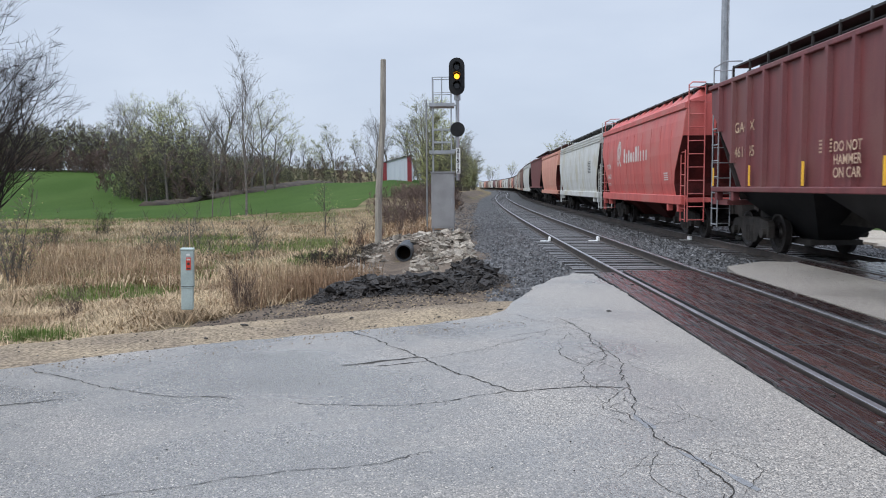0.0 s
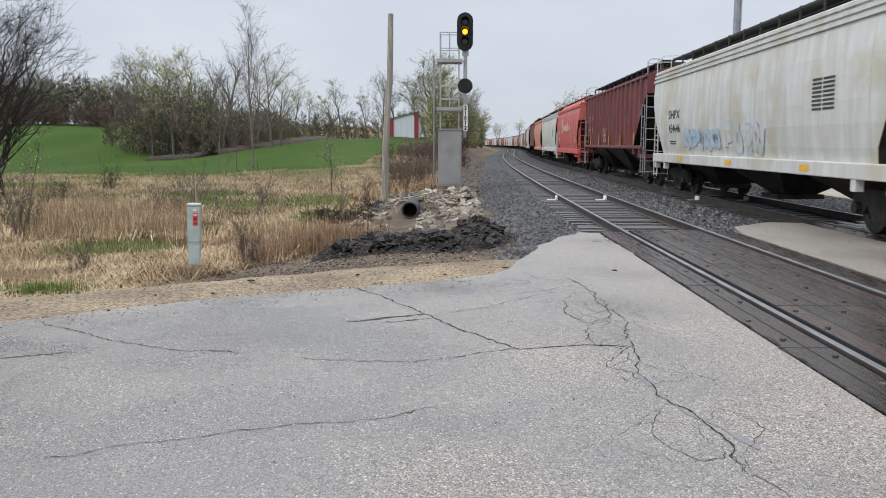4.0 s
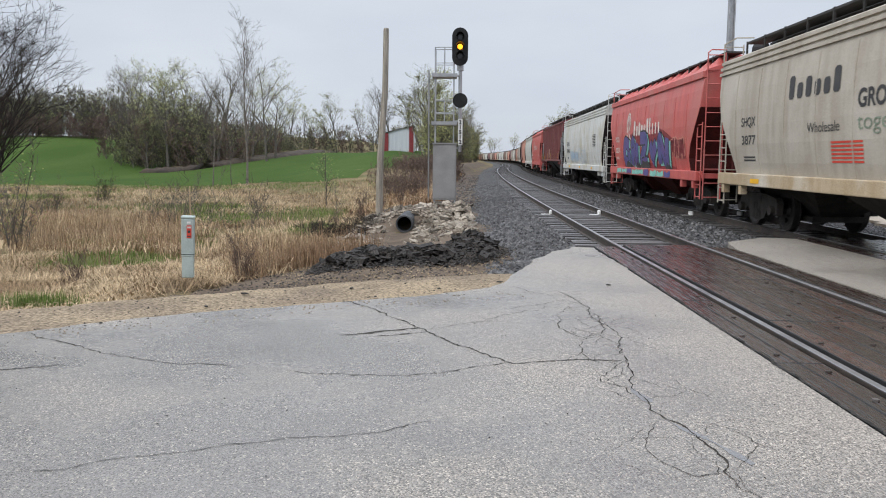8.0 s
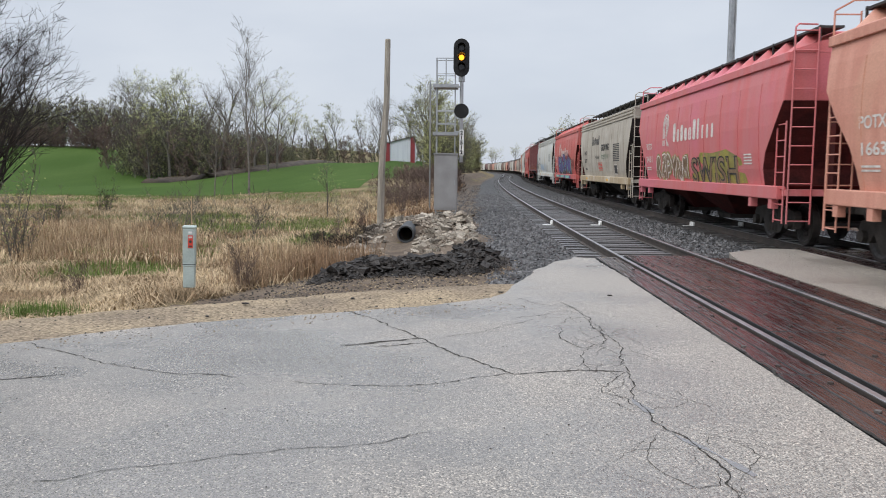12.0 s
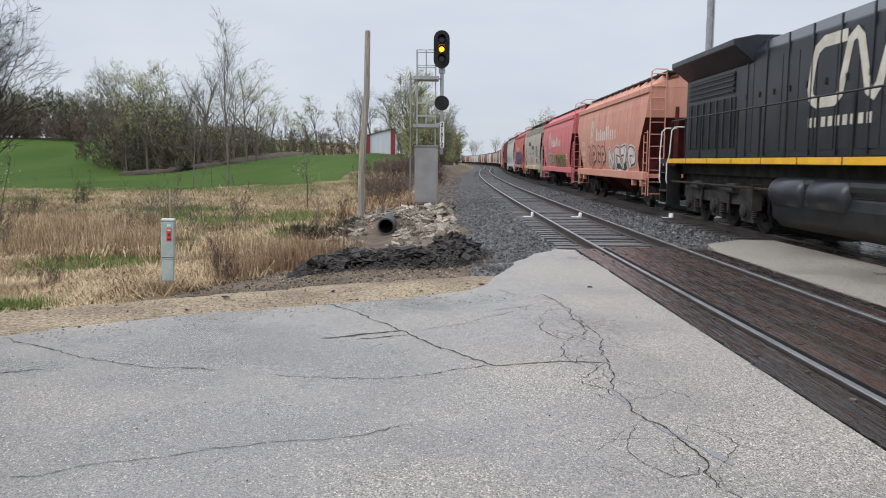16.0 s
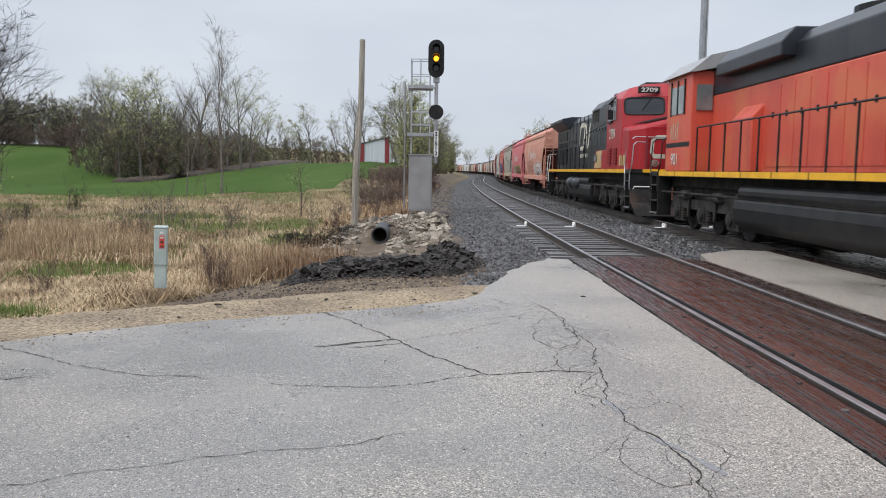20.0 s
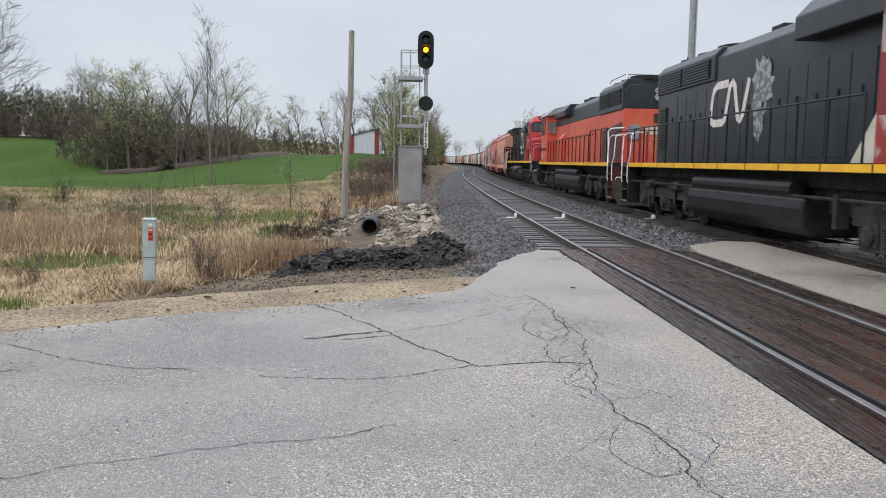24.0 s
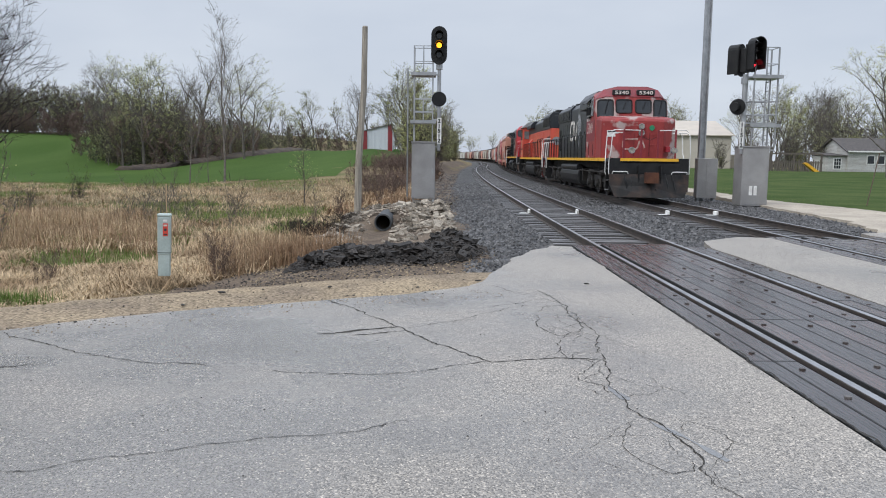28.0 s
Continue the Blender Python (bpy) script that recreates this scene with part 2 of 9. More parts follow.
m_straw = mat("dry_straw", (0.50, 0.385, 0.245), (0.29, 0.205, 0.125), 0.9, scale=0.5, bump=0, island=0.45)
m_straw_dark = mat("brown_dead_stalks", (0.31, 0.205, 0.125), (0.21, 0.135, 0.085), 0.9, scale=0.5, bump=0, island=0.45)
m_grass = mat("green_grass_blades", (0.1, 0.155, 0.036), (0.15, 0.195, 0.055), 0.85, scale=0.5, bump=0, island=0.4)
m_twig_dark = mat("dark_wet_twigs", (0.032, 0.027, 0.024), (0.048, 0.041, 0.036), 0.9, bump=0, rand=0.3)



# ---- building blocks ----
class Geo:
    """Collects the vertices and faces of one mesh."""

    def __init__(self):
        self.v, self.f = [], []

    def add(self, verts, faces):
        k = len(self.v)
        self.v += [tuple(p) for p in verts]
        self.f += [tuple(i + k for i in q) for q in faces]
        return self

    def box(self, x0, x1, y0, y1, z0, z1):
        p = [(x, y, z) for z in (z0, z1) for y in (y0, y1) for x in (x0, x1)]
        return self.add(p, [(0, 2, 3, 1), (4, 5, 7, 6), (0, 1, 5, 4), (2, 6, 7, 3), (0, 4, 6, 2), (1, 3, 7, 5)])

    def rings(self, rings, caps=True):
        n = len(rings[0])
        verts = [p for r in rings for p in r]
        faces = [(k * n + i, k * n + (i + 1) % n, (k + 1) * n + (i + 1) % n, (k + 1) * n + i) for k in range(len(rings) - 1) for i in range(n)]
        if caps:
            faces += [tuple(range(n - 1, -1, -1)), tuple(range((len(rings) - 1) * n, len(rings) * n))]
        return self.add(verts, faces)

    def tube(self, pts, r, seg=6, caps=True):
        pts = [Vector(p) for p in pts]
        rr = r if isinstance(r, (list, tuple)) else [r] * len(pts)
        out = []
        for i, p in enumerate(pts):
            d = (pts[min(i + 1, len(pts) - 1)] - pts[max(i - 1, 0)]).normalized()
            a = d.orthogonal().normalized() if i == 0 else (a - d * a.dot(d)).normalized()
            b = d.cross(a)
            out.append([p + (a * math.cos(2 * math.pi * j / seg) + b * math.sin(2 * math.pi * j / seg)) * rr[i] for j in range(seg)])
        return self.rings(out, caps)

    def prism(self, poly, axis, a, b):
        """A flat outline, drawn out along an axis from a to b. The outline's two coordinates are the other axes in order."""
        def at(p, c):
            q = list(p)
            q.insert("xyz".index(axis), c)
            return q
        return self.rings([[at(p, a) for p in poly], [at(p, b) for p in poly]])

    def mesh(self, name):
        me = bpy.data.meshes.new(name)
        me.from_pydata(self.v, [], self.f)
        me.validate()
        bm = bmesh.new()
        bm.from_mesh(me)
        if len(bm.faces) < 40000:
            bmesh.ops.recalc_face_normals(bm, faces=bm.faces)
        bm.to_mesh(me)
        bm.free()
        return me


def part(name, geo, material, parent=None, label="", bevel=0.0, smooth=False):
    me = geo if isinstance(geo, bpy.types.Mesh) else geo.mesh(name)
    if not me.materials:
        me.materials.append(material)
    if smooth:
        for p in me.polygons:
            p.use_smooth = True
    ob = new(name, me)
    ob.parent = parent
    if label:
        ob["label"] = label
    if bevel:
        b = ob.modifiers.new("edge", "BEVEL")
        b.width, b.segments, b.limit_method = bevel, 2, "ANGLE"
    return ob


def thing(name, label, category, group="", kind="", at=None):
    ob = tagged(new(name), label, category, group, kind)
    ob.empty_display_size = 0.2
    if at is not None:
        ob.matrix_basis = at
    return ob


def words(text, size, bold=0.0, spread=1.0):
    """A flat mesh of the built-in font: x along the line, y up."""
    cu = bpy.data.curves.new("line", "FONT")
    cu.body, cu.size, cu.offset, cu.space_character = text, size, bold, spread
    ob = new("line", cu)
    me = bpy.data.meshes.new_from_object(ob.evaluated_get(bpy.context.evaluated_depsgraph_get()))
    bpy.data.objects.remove(ob)
    return [tuple(v.co) for v in me.vertices], [tuple(p.vertices) for p in me.polygons]


def smooth01(a, b, v):
    t = min(1.0, max(0.0, (v - a) / (b - a)))
    return t * t * (3 - 2 * t)


# ---- the two tracks ----
TRACK_A, TRACK_B = 3.69, 8.04  # centre lines at the crossing; both bend the same way


def bend(y):
    """Sideways shift of the tracks, and their slope, at y."""
    if y < 11.8:
        return 0.0, 0.0
    if y < 150:
        return 0.0002745 * (y - 11.8) ** 2, 0.000549 * (y - 11.8)
    x0, s0 = 0.0002745 * 138.2 ** 2, 0.000549 * 138.2
    return x0 + s0 * (y - 150) - 0.000215 * (y - 150) ** 2, s0 - 0.00043 * (y - 150)


def on_track(base, y, side=0.0, z=0.0):
    x, s = bend(y)
    k = 1 / math.hypot(1, s)
    return Vector((base + x + side * k, y - side * s * k, z))


def track_pose(base, y, z=0.0):
    x, s = bend(y)
    return pose(base + x, y, z, 0, 0, -math.degrees(math.atan(s)))


# ---- ground ----
def road_edge(x):
    """Where the paved road ends towards the field."""
    if x < 0.6:
        return 8.95 + 0.42 * x if x > -1 else 8.53 + 0.61 * (x + 1)
    return 9.2


def height(x, y):
    u = x - bend(y)[0]
    z = -0.32
    # the marsh beside the line lies lower; the fields behind it rise
    low = smooth01(-1.2, -4.5, u) * smooth01(8, 14, y + 0.5 * max(0, -x - 2))
    z -= 0.5 * low
    if x < 0:
        start = 58 + 32 * smooth01(-22, -36, x)
        z += smooth01(start, 140 + 12 * smooth01(-22, -60, x), y) * smooth01(-1, -15, u) * (3.1 + 2.9 * smooth01(-20, -75, x)) + smooth01(150, 420, y) * smooth01(-10, -60, u) * 6
    # trackside bank
    z += 1.3 * smooth01(50, 75, y) * smooth01(0.2, -3.5, u) * smooth01(-22, -6, u)
    if u > 10:
        z += 0.12 * smooth01(12, 14.5, u) + 0.28 * smooth01(30, 110, y) * smooth01(11, 22, u)
    # ditch at the culvert's mouth
    z -= 0.42 * math.exp(-((x + 1.65) / 0.75) ** 2) * smooth01(16.5, 20, y) * smooth01(25.2, 24.2, y)
    # level under the road
    e = road_edge(min(x, 0.6)) if x < 2 else 13.5
    level = smooth01(e + (1.9 if x < 0.6 else 3.0), e - 0.3, y)
    z = z * (1 - level) - (0.16 if 1.9 < x < 9.5 else 0.035) * level
    if y > 14 or level < 0.4:
        z += 0.05 * noise.noise((x * 0.35, y * 0.35, 0)) * (1 - level)
    return z


def sheet(name, xs, ys, z, material, keep=None, lift=0.0, parent=None, kind="structure"):
    g = Geo()
    idx = {}
    for j, y in enumerate(ys):
        for i, x in enumerate(xs):
            idx[i, j] = len(g.v)
            g.v.append((x, y, z(x, y) + lift))
    for j in range(len(ys) - 1):
        for i in range(len(xs) - 1):
            if keep is None or keep((xs[i] + xs[i + 1]) / 2, (ys[j] + ys[j + 1]) / 2):
                g.f.append((idx[i, j], idx[i + 1, j], idx[i + 1, j + 1], idx[i, j + 1]))
    me = bpy.data.meshes.new(name)
    me.from_pydata(g.v, [], g.f)
    me.materials.append(material)
    for p in me.polygons:
        p.use_smooth = True
    ob = new(name, me)
    ob.parent = parent
    return ob


def graded(a, b, fine, coarse_to, grow=1.18):
    """Steps of size fine between a and b, growing outwards to +-coarse_to."""
    mid = list(np.arange(a, b + 1e-6, fine))
    up, s = [], fine
    v = b
    while v < coarse_to:
        s *= grow
        v += s
        up.append(v)
    dn, s, v = [], fine, a
    while v > -coarse_to:
        s *= grow
        v -= s
        dn.append(v)
    return dn[::-1] + mid + up


GX = graded(-14, 16, 0.4, 2600)
GY = graded(-4, 44, 0.4, 2600)
def in_field(x, y):
    return x < -4 and x - bend(y)[0] < -7.5 - 0.16 * max(0, 78 - y) and y > 62 + 1.2 * math.sin(x * 0.3)


def under_field(x, y):
    """The ground dips below the field's own sheet of soil and wheat."""
    sunk = x > -158 and y < 196 and all(in_field(x + a, y + b) for a in (-2, 3) for b in (-5, 2))
    return height(x, y) - 0.7 * sunk


tagged(sheet("ground", GX, GY, under_field, m_ground), "flat marshy ground with dry grass and green patches", "ground", kind="structure")

# fields: green winter wheat behind the marsh, lawn beyond the tracks
FX, FY = [x * 2.0 for x in range(-80, 8)], [60 + 2.0 * k for k in range(70)]
tagged(sheet("field", FX, FY, height, m_field, in_field, 0.03),
       "smooth bright green field of young winter wheat", "field", kind="structure")
LX, LY = [12 + 1.5 * k for k in range(80)], [16 + 1.5 * k for k in range(85)]


def lawn_edge(y):
    return bend(y)[0] + 12.6 + 0.6 * math.sin(y * 0.2)


tagged(sheet("lawn", LX, LY, height, m_lawn, lambda x, y: x > lawn_edge(y) + (4.5 if y < 24 else 0), 0.04), "short green lawn between the tracks and the house", "lawn", kind="structure")

# ---- road ----
road = thing("road", "cracked grey asphalt road, damp and patched, at a level crossing", "road", kind="structure")


def slab(name, poly, z0, z1, material, parent, label=""):
    return part(name, Geo().prism(poly, "z", z0, z1), material, parent, label)


def ragged(points, step, amp, seed):
    """An outline with small uneven steps along its edges."""
    out = []
    for i, p in enumerate(points):
        q = points[(i + 1) % len(points)]
        n = max(1, int(math.dist(p, q) / step))
        for k in range(n):
            t = k / n
            x, y = p[0] + (q[0] - p[0]) * t, p[1] + (q[1] - p[1]) * t
            w = amp * noise.noise((x * 1.7, y * 1.7, seed)) + amp * 0.5 * noise.noise((x * 6, y * 6, seed))
            nx, ny = q[1] - p[1], p[0] - q[0]
            l = math.hypot(nx, ny) or 1
            out.append((x + nx / l * w, y + ny / l * w))
    return out


near_road = [(-30, -9), (2.455, -9), (2.455, 11.2), (2.40, 13.9), (2.1, 14.05), (1.7, 13.4), (1.25, 12.3), (0.85, 10.9), (0.62, 9.95), (0.42, 9.5), (-0.3, 8.9), (-1.05, 8.5),
             (-2.63, 7.75), (-3.8, 6.85), (-6, 5.5), (-12, 1.8), (-30, -9.0)]
open_edge = [p for p in ragged(near_road[2:16], 0.09, 0.07, 3)]
cut = min(range(len(open_edge)), key=lambda k: math.dist(open_edge[k], near_road[15]))
edge = near_road[:2] + open_edge[:cut + 1] + [near_road[-1]]
slab("road_surface", edge, -0.2, 0.0, m_asphalt, road)
slab("road_surface", ragged([(4.92, -9), (6.8, -9), (6.8, 12), (6.8, 15.95), (6.2, 16.1), (5.2, 15.2), (4.92, 14)], 0.2, 0.02, 5), -0.2, -0.004, m_sandy_asphalt, road)
slab("road_surface", ragged([(9.27, -9), (40, -9), (40, 8), (16, 17.5), (11.5, 18.2), (9.3, 17.2)], 0.2, 0.05, 9), -0.2, -0.006, m_sandy_asphalt, road)
slab("gravel_shoulder", ragged([(10.2, 17.5), (16, 17), (40, 8), (42, 10), (24, 22), (15.5, 25), (14.2, 34), (16, 60), (13.4, 60), (13.2, 38), (12.5, 32), (11.6, 22)], 0.4, 0.25, 13), -0.4, -0.11, m_sand, road,
     "pale sandy gravel beside the far track")


# cracks wander over the surface; each is a thin dark groove with broken edges
def crack(points, width, seed, name="crack"):
    rnd = random.Random(seed)
    pts = [Vector((*p, 0)) for p in points]
    fine = []
    for a, b in zip(pts, pts[1:]):
        n = max(2, int((b - a).length / 0.035))
        side = Vector((a.y - b.y, b.x - a.x, 0)).normalized()
        for k in range(n):
            p = a.lerp(b, k / n)
            fine.append(p + side * (0.05 * noise.noise((p.x * 3.1, p.y * 3.1, seed)) + 0.028 * noise.noise((p.x * 9, p.y * 9, seed)) + rnd.uniform(-0.008, 0.008)))
    fine.append(pts[-1])
    g = Geo()
    lo, hi = [], []
    for i, p in enumerate(fine):
        d = (fine[min(i + 1, len(fine) - 1)] - fine[max(i - 1, 0)]).normalized()
        s = Vector((-d.y, d.x, 0))
        w = 0.85 * width * (0.25 + 1.1 * rnd.random()) * min(1, 0.3 + i / 6, 0.3 + (len(fine) - 1 - i) / 6)
        lo.append(p - s * w)
        hi.append(p + s * w * rnd.uniform(0.6, 1.2))
    n = len(fine)
    g.v = [(p.x, p.y, 0.0035) for p in lo] + [(p.x, p.y, 0.0035) for p in hi]
    g.f = [(i, i + 1, n + i + 1, n + i) for i in range(n - 1)]
    return part(name, g, m_crack, road)


crack([(1.20, 9.22), (1.31, 8.85), (1.38, 8.18), (1.35, 7.60), (1.41, 7.34), (1.44, 6.98), (1.34, 6.26), (1.32, 5.91), (1.22, 5.45), (1.21, 5.05), (1.22, 4.82), (1.31, 4.61), (1.39, 4.37), (1.40, 4.11), (1.37, 3.88), (1.34, 3.64)], 0.0062, 1)
crack([(-1.26, 8.54), (-0.84, 8.02), (-0.57, 7.54), (-0.28, 7.06), (-0.02, 6.56), (0.21, 6.19), (0.44, 5.94), (0.68, 5.95), (0.95, 6.06), (1.12, 6.03), (1.33, 5.99)], 0.010, 2)
crack([(-3.75, 6.75), (-3.32, 6.45), (-2.77, 6.06), (-2.13, 5.79), (-1.78, 5.76), (-1.60, 5.71)], 0.007, 3)
crack([(-1.24, 5.62), (-0.99, 5.57), (-0.66, 5.51), (-0.33, 5.53), (-0.05, 5.64), (0.20, 5.81), (0.44, 5.94)], 0.0065, 4)
crack([(-2.20, 3.68), (-1.92, 3.79), (-1.67, 3.93), (-1.39, 3.99), (-1.22, 4.12), (-0.88, 4.22), (-0.61, 4.30), (-0.36, 4.41), (-0.14, 4.54)], 0.0042, 5)
crack([(-1.02, 6.80), (-0.82, 6.88), (-0.58, 6.99), (-0.30, 7.13)], 0.026, 6)
crack([(-0.71, 6.77), (-0.47, 6.88), (-0.27, 6.96)], 0.018, 7)
crack([(1.02, 7.85), (1.15, 8.16), (1.34, 8.27), (1.41, 7.66), (1.32, 6.98), (1.11, 6.81), (1.00, 7.07), (0.97, 7.44), (1.02, 7.85)], 0.005, 8)
crack([(1.32, 6.98), (1.10, 6.74), (1.00, 6.24), (1.07, 5.98)], 0.0045, 9)
crack([(1.35, 6.08), (1.04, 5.58), (1.01, 5.43), (1.11, 5.30), (1.21, 5.05)], 0.0045, 10)
crack([(0.69, 9.59), (0.95, 9.08), (1.24, 8.85), (1.30, 8.81)], 0.0045, 11)
crack([(1.22, 8.66), (0.94, 8.41), (0.56, 8.12)], 0.0045, 12)
crack([(1.17, 4.58), (1.06, 4.36), (1.04, 4.18), (1.09, 3.91), (1.19, 3.78), (1.31, 3.81), (1.39, 3.99)], 0.003, 13)
crack([(-0.28, 7.06), (-0.02, 7.29), (0.25, 7.47), (0.54, 7.82), (0.80, 8.14)], 0.0045, 14)
crack([(0.98, 5.29), (1.07, 5.11), (1.15, 4.99)], 0.0045, 15)

crack([(-4.1, 4.75), (-3.75, 4.95), (-3.45, 5.05), (-3.2, 5.3)], 0.014, 16)
crack([(-3.6, 5.15), (-3.35, 5.5), (-3.1, 5.66), (-2.9, 5.7)], 0.011, 17)
crack([(-3.9, 4.5), (-3.6, 4.62), (-3.3, 4.66)], 0.007, 18)
# the broken seam between the asphalt and the crossing timbers
crack([(2.462, y) for y in np.arange(0.5, 13.6, 0.9)], 0.016, 19, "edge_seam")
# a web of hair cracks beside the long crack
web = random.Random(31)
for k in range(46):
    y = web.uniform(3.7, 9.2)
    x = float(np.interp(y, [3.64, 4.4, 5.05, 6.3, 7.0, 8.2, 9.2], [1.34, 1.39, 1.21, 1.34, 1.44, 1.38, 1.2])) + web.gauss(-0.08, 0.13)
    a, pts = web.uniform(0, 6.28), [(x, y)]
    for j in range(web.randint(3, 7)):
        a += web.gauss(0, 0.55)
        x, y = x + 0.10 * math.cos(a), y + 0.14 * math.sin(a)
        pts.append((x, y))
    crack(pts, web.uniform(0.0016, 0.0032), 40 + k, "hair_crack")

# ---- ballast, ties, rails ----
ballast = thing("ballast", "dark grey crushed-stone ballast under both tracks", "ballast", kind="structure")
BY = list(np.arange(-40, 60, 0.5)) + list(np.arange(60, 900, 6.0))


def bed(y):
    """Height of the stone bed across both tracks: (offset, z) pairs."""
    return [(-4.3, -0.5), (-3.3, -0.33), (-2.5, -0.255), (-1.75, -0.205), (-1.3, -0.2), (-0.62, -0.215), (0.62, -0.215), (1.3, -0.2), (1.9, -0.25), (2.2, -0.27), (2.6, -0.24), (3.1, -0.185),
            (3.7, -0.19), (5.0, -0.19), (5.65, -0.185), (6.1, -0.21), (6.9, -0.2), (8.2, -0.2), (9.0, -0.24), (9.8, -0.45)]


g = Geo()
rows = [[on_track(TRACK_A, y, o, z + 0.02 * noise.noise((o * 2, y * 2, 4))) for o, z in bed(y)] for y in BY]
n = len(rows[0])
g.v = [tuple(p) for r in rows for p in r]
g.f = [(j * n + i, j * n + i + 1, (j + 1) * n + i + 1, (j + 1) * n + i) for j in range(len(rows) - 1) for i in range(n - 1)]
part("ballast_bed", g, m_ballast, ballast, smooth=True)

RAIL = [(-0.065, -0.17), (0.065, -0.17), (0.065, -0.158), (0.012, -0.14), (0.010, -0.045), (0.034, -0.035), (0.034, -0.006), (0.026, 0.0), (-0.026, 0.0), (-0.034, -0.006), (-0.034, -0.035), (-0.010, -0.045),
        (-0.012, -0.14), (-0.065, -0.158)]
RY = list(np.arange(-40, 120, 2.0)) + list(np.arange(120, 900, 6.0))
for base, nick in ((TRACK_A, "near"), (TRACK_B, "far")):
    tr = thing("track", "steel rails on weathered timber ties, " + ("empty siding track beside the road" if nick == "near" else "main track under the train"), "railway track", group="tracks", kind="structure")
    for side in (-0.7525, 0.7525):
        g = Geo()
        g.rings([[on_track(base, y, side + a, b) for a, b in RAIL] for y in RY])
        part("rail", g, m_rail, tr, "rusty steel rail")
        g = Geo()
        g.rings([[on_track(base, y, side + a, b) for a, b in ((-0.031, 0.0), (0.031, 0.0), (0.027, 0.004), (-0.027, 0.004))] for y in RY])
        part("rail_head", g, m_railtop, tr, "polished running surface")
    # ties: those near the crossing one by one, the rest joined
    tie_me = Geo().box(-1.3, 1.3, -0.115, 0.115, -0.34, -0.165).mesh("tie")
    tie_me.materials.append(m_tie)
    rnd = random.Random(7 if nick == "near" else 8)
    y, k, far = 14.3 if nick == "near" else 16.6, 0, Geo()
    while y < 400:
        m = track_pose(base, y) @ pose(rnd.uniform(-0.05, 0.05), 0, rnd.uniform(-0.012, 0.012), 0, 0, rnd.uniform(-1.2, 1.2))
        if y < 75:
            t = part("tie", tie_me, m_tie, tr)
            t.matrix_basis = m
        else:
            far.add([m @ Vector(p) for p in Geo().box(-1.3, 1.3, -0.115, 0.115, -0.34, -0.165).v], Geo().box(0, 1, 0, 1, 0, 1).f)
        y += 0.53 + rnd.uniform(-0.03, 0.03)
    tagged(part("far_ties", far, m_tie, tr), kind="stuff")



# ---- the train: one long string of wagons and three engines, rolling away ----
m_red = mat("potash_red", (0.52, 0.115, 0.1), (0.44, 0.088, 0.078), 0.5, scale=1.6, fine=30, bump=0.05, stretch=STREAK, speck=0.1, third=(0.46, 0.14, 0.12), third_scale=0.8)
m_pink = mat("faded_red", (0.54, 0.13, 0.13), (0.52, 0.165, 0.168), 0.55, scale=1.4, fine=30, bump=0.05, stretch=STREAK, speck=0.1, third=(0.55, 0.15, 0.18), third_scale=0.5)
m_salmon = mat("sun_bleached_orange_red", (0.58, 0.285, 0.21), (0.5, 0.22, 0.16), 0.6, scale=1.4, fine=30, bump=0.05, stretch=STREAK, speck=0.12, third=(0.53, 0.27, 0.19), third_scale=0.7)
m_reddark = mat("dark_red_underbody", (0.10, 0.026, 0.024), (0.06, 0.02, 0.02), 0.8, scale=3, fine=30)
m_maroon = mat("maroon_wagon_paint", (0.165, 0.045, 0.045), (0.125, 0.034, 0.036), 0.5, scale=1.6, fine=30, bump=0.05, stretch=STREAK, speck=0.12, third=(0.15, 0.055, 0.05), third_scale=0.6)
m_wagon_white = mat("grey_white_wagon_paint", (0.58, 0.59, 0.57), (0.49, 0.49, 0.46), 0.55, scale=1.5, fine=30, bump=0.05, stretch=STREAK, speck=0.08, third=(0.46, 0.44, 0.36), third_scale=0.6)
m_beige = mat("dusty_beige_wagon_paint", (0.42, 0.385, 0.325), (0.345, 0.305, 0.25), 0.6, scale=1.5, fine=30, bump=0.05, stretch=STREAK, speck=0.1, third=(0.45, 0.415, 0.355), third_scale=0.6)
m_tan = mat("tan_side_sill", (0.44, 0.35, 0.235), (0.37, 0.28, 0.17), 0.6, scale=1.8, fine=30, stretch=STREAK, third=(0.55, 0.5, 0.42), third_scale=0.7)
m_brown = mat("brown_wagon_paint", (0.20, 0.10, 0.07), (0.15, 0.075, 0.055), 0.6, scale=1.5, fine=30, stretch=STREAK)
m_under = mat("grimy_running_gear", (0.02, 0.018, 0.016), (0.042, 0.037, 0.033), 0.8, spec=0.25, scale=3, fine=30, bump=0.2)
m_truck = mat("dusty_truck_casting", (0.024, 0.023, 0.022), (0.055, 0.05, 0.046), 0.75, spec=0.25, scale=2.5, fine=30, bump=0.2)
# near-black for wagon ends: grime plus the shade of the recess, as colour
m_end_shade = mat("grimy_shaded_wagon_end", (0.016, 0.012, 0.012), (0.034, 0.026, 0.024), 0.8, spec=0.25, scale=2, fine=30)
m_wheel = mat("wheel_steel", (0.028, 0.025, 0.023), (0.05, 0.043, 0.04), 0.55, metal=0.5)
m_walk = mat("dark_running_board", (0.03, 0.029, 0.028), (0.05, 0.047, 0.045), 0.7, metal=0.3)
m_yellow = mat("yellow_stripe", (0.80, 0.44, 0.022), (0.68, 0.36, 0.02), 0.5, scale=3, speck=0.1, bump=0.03)
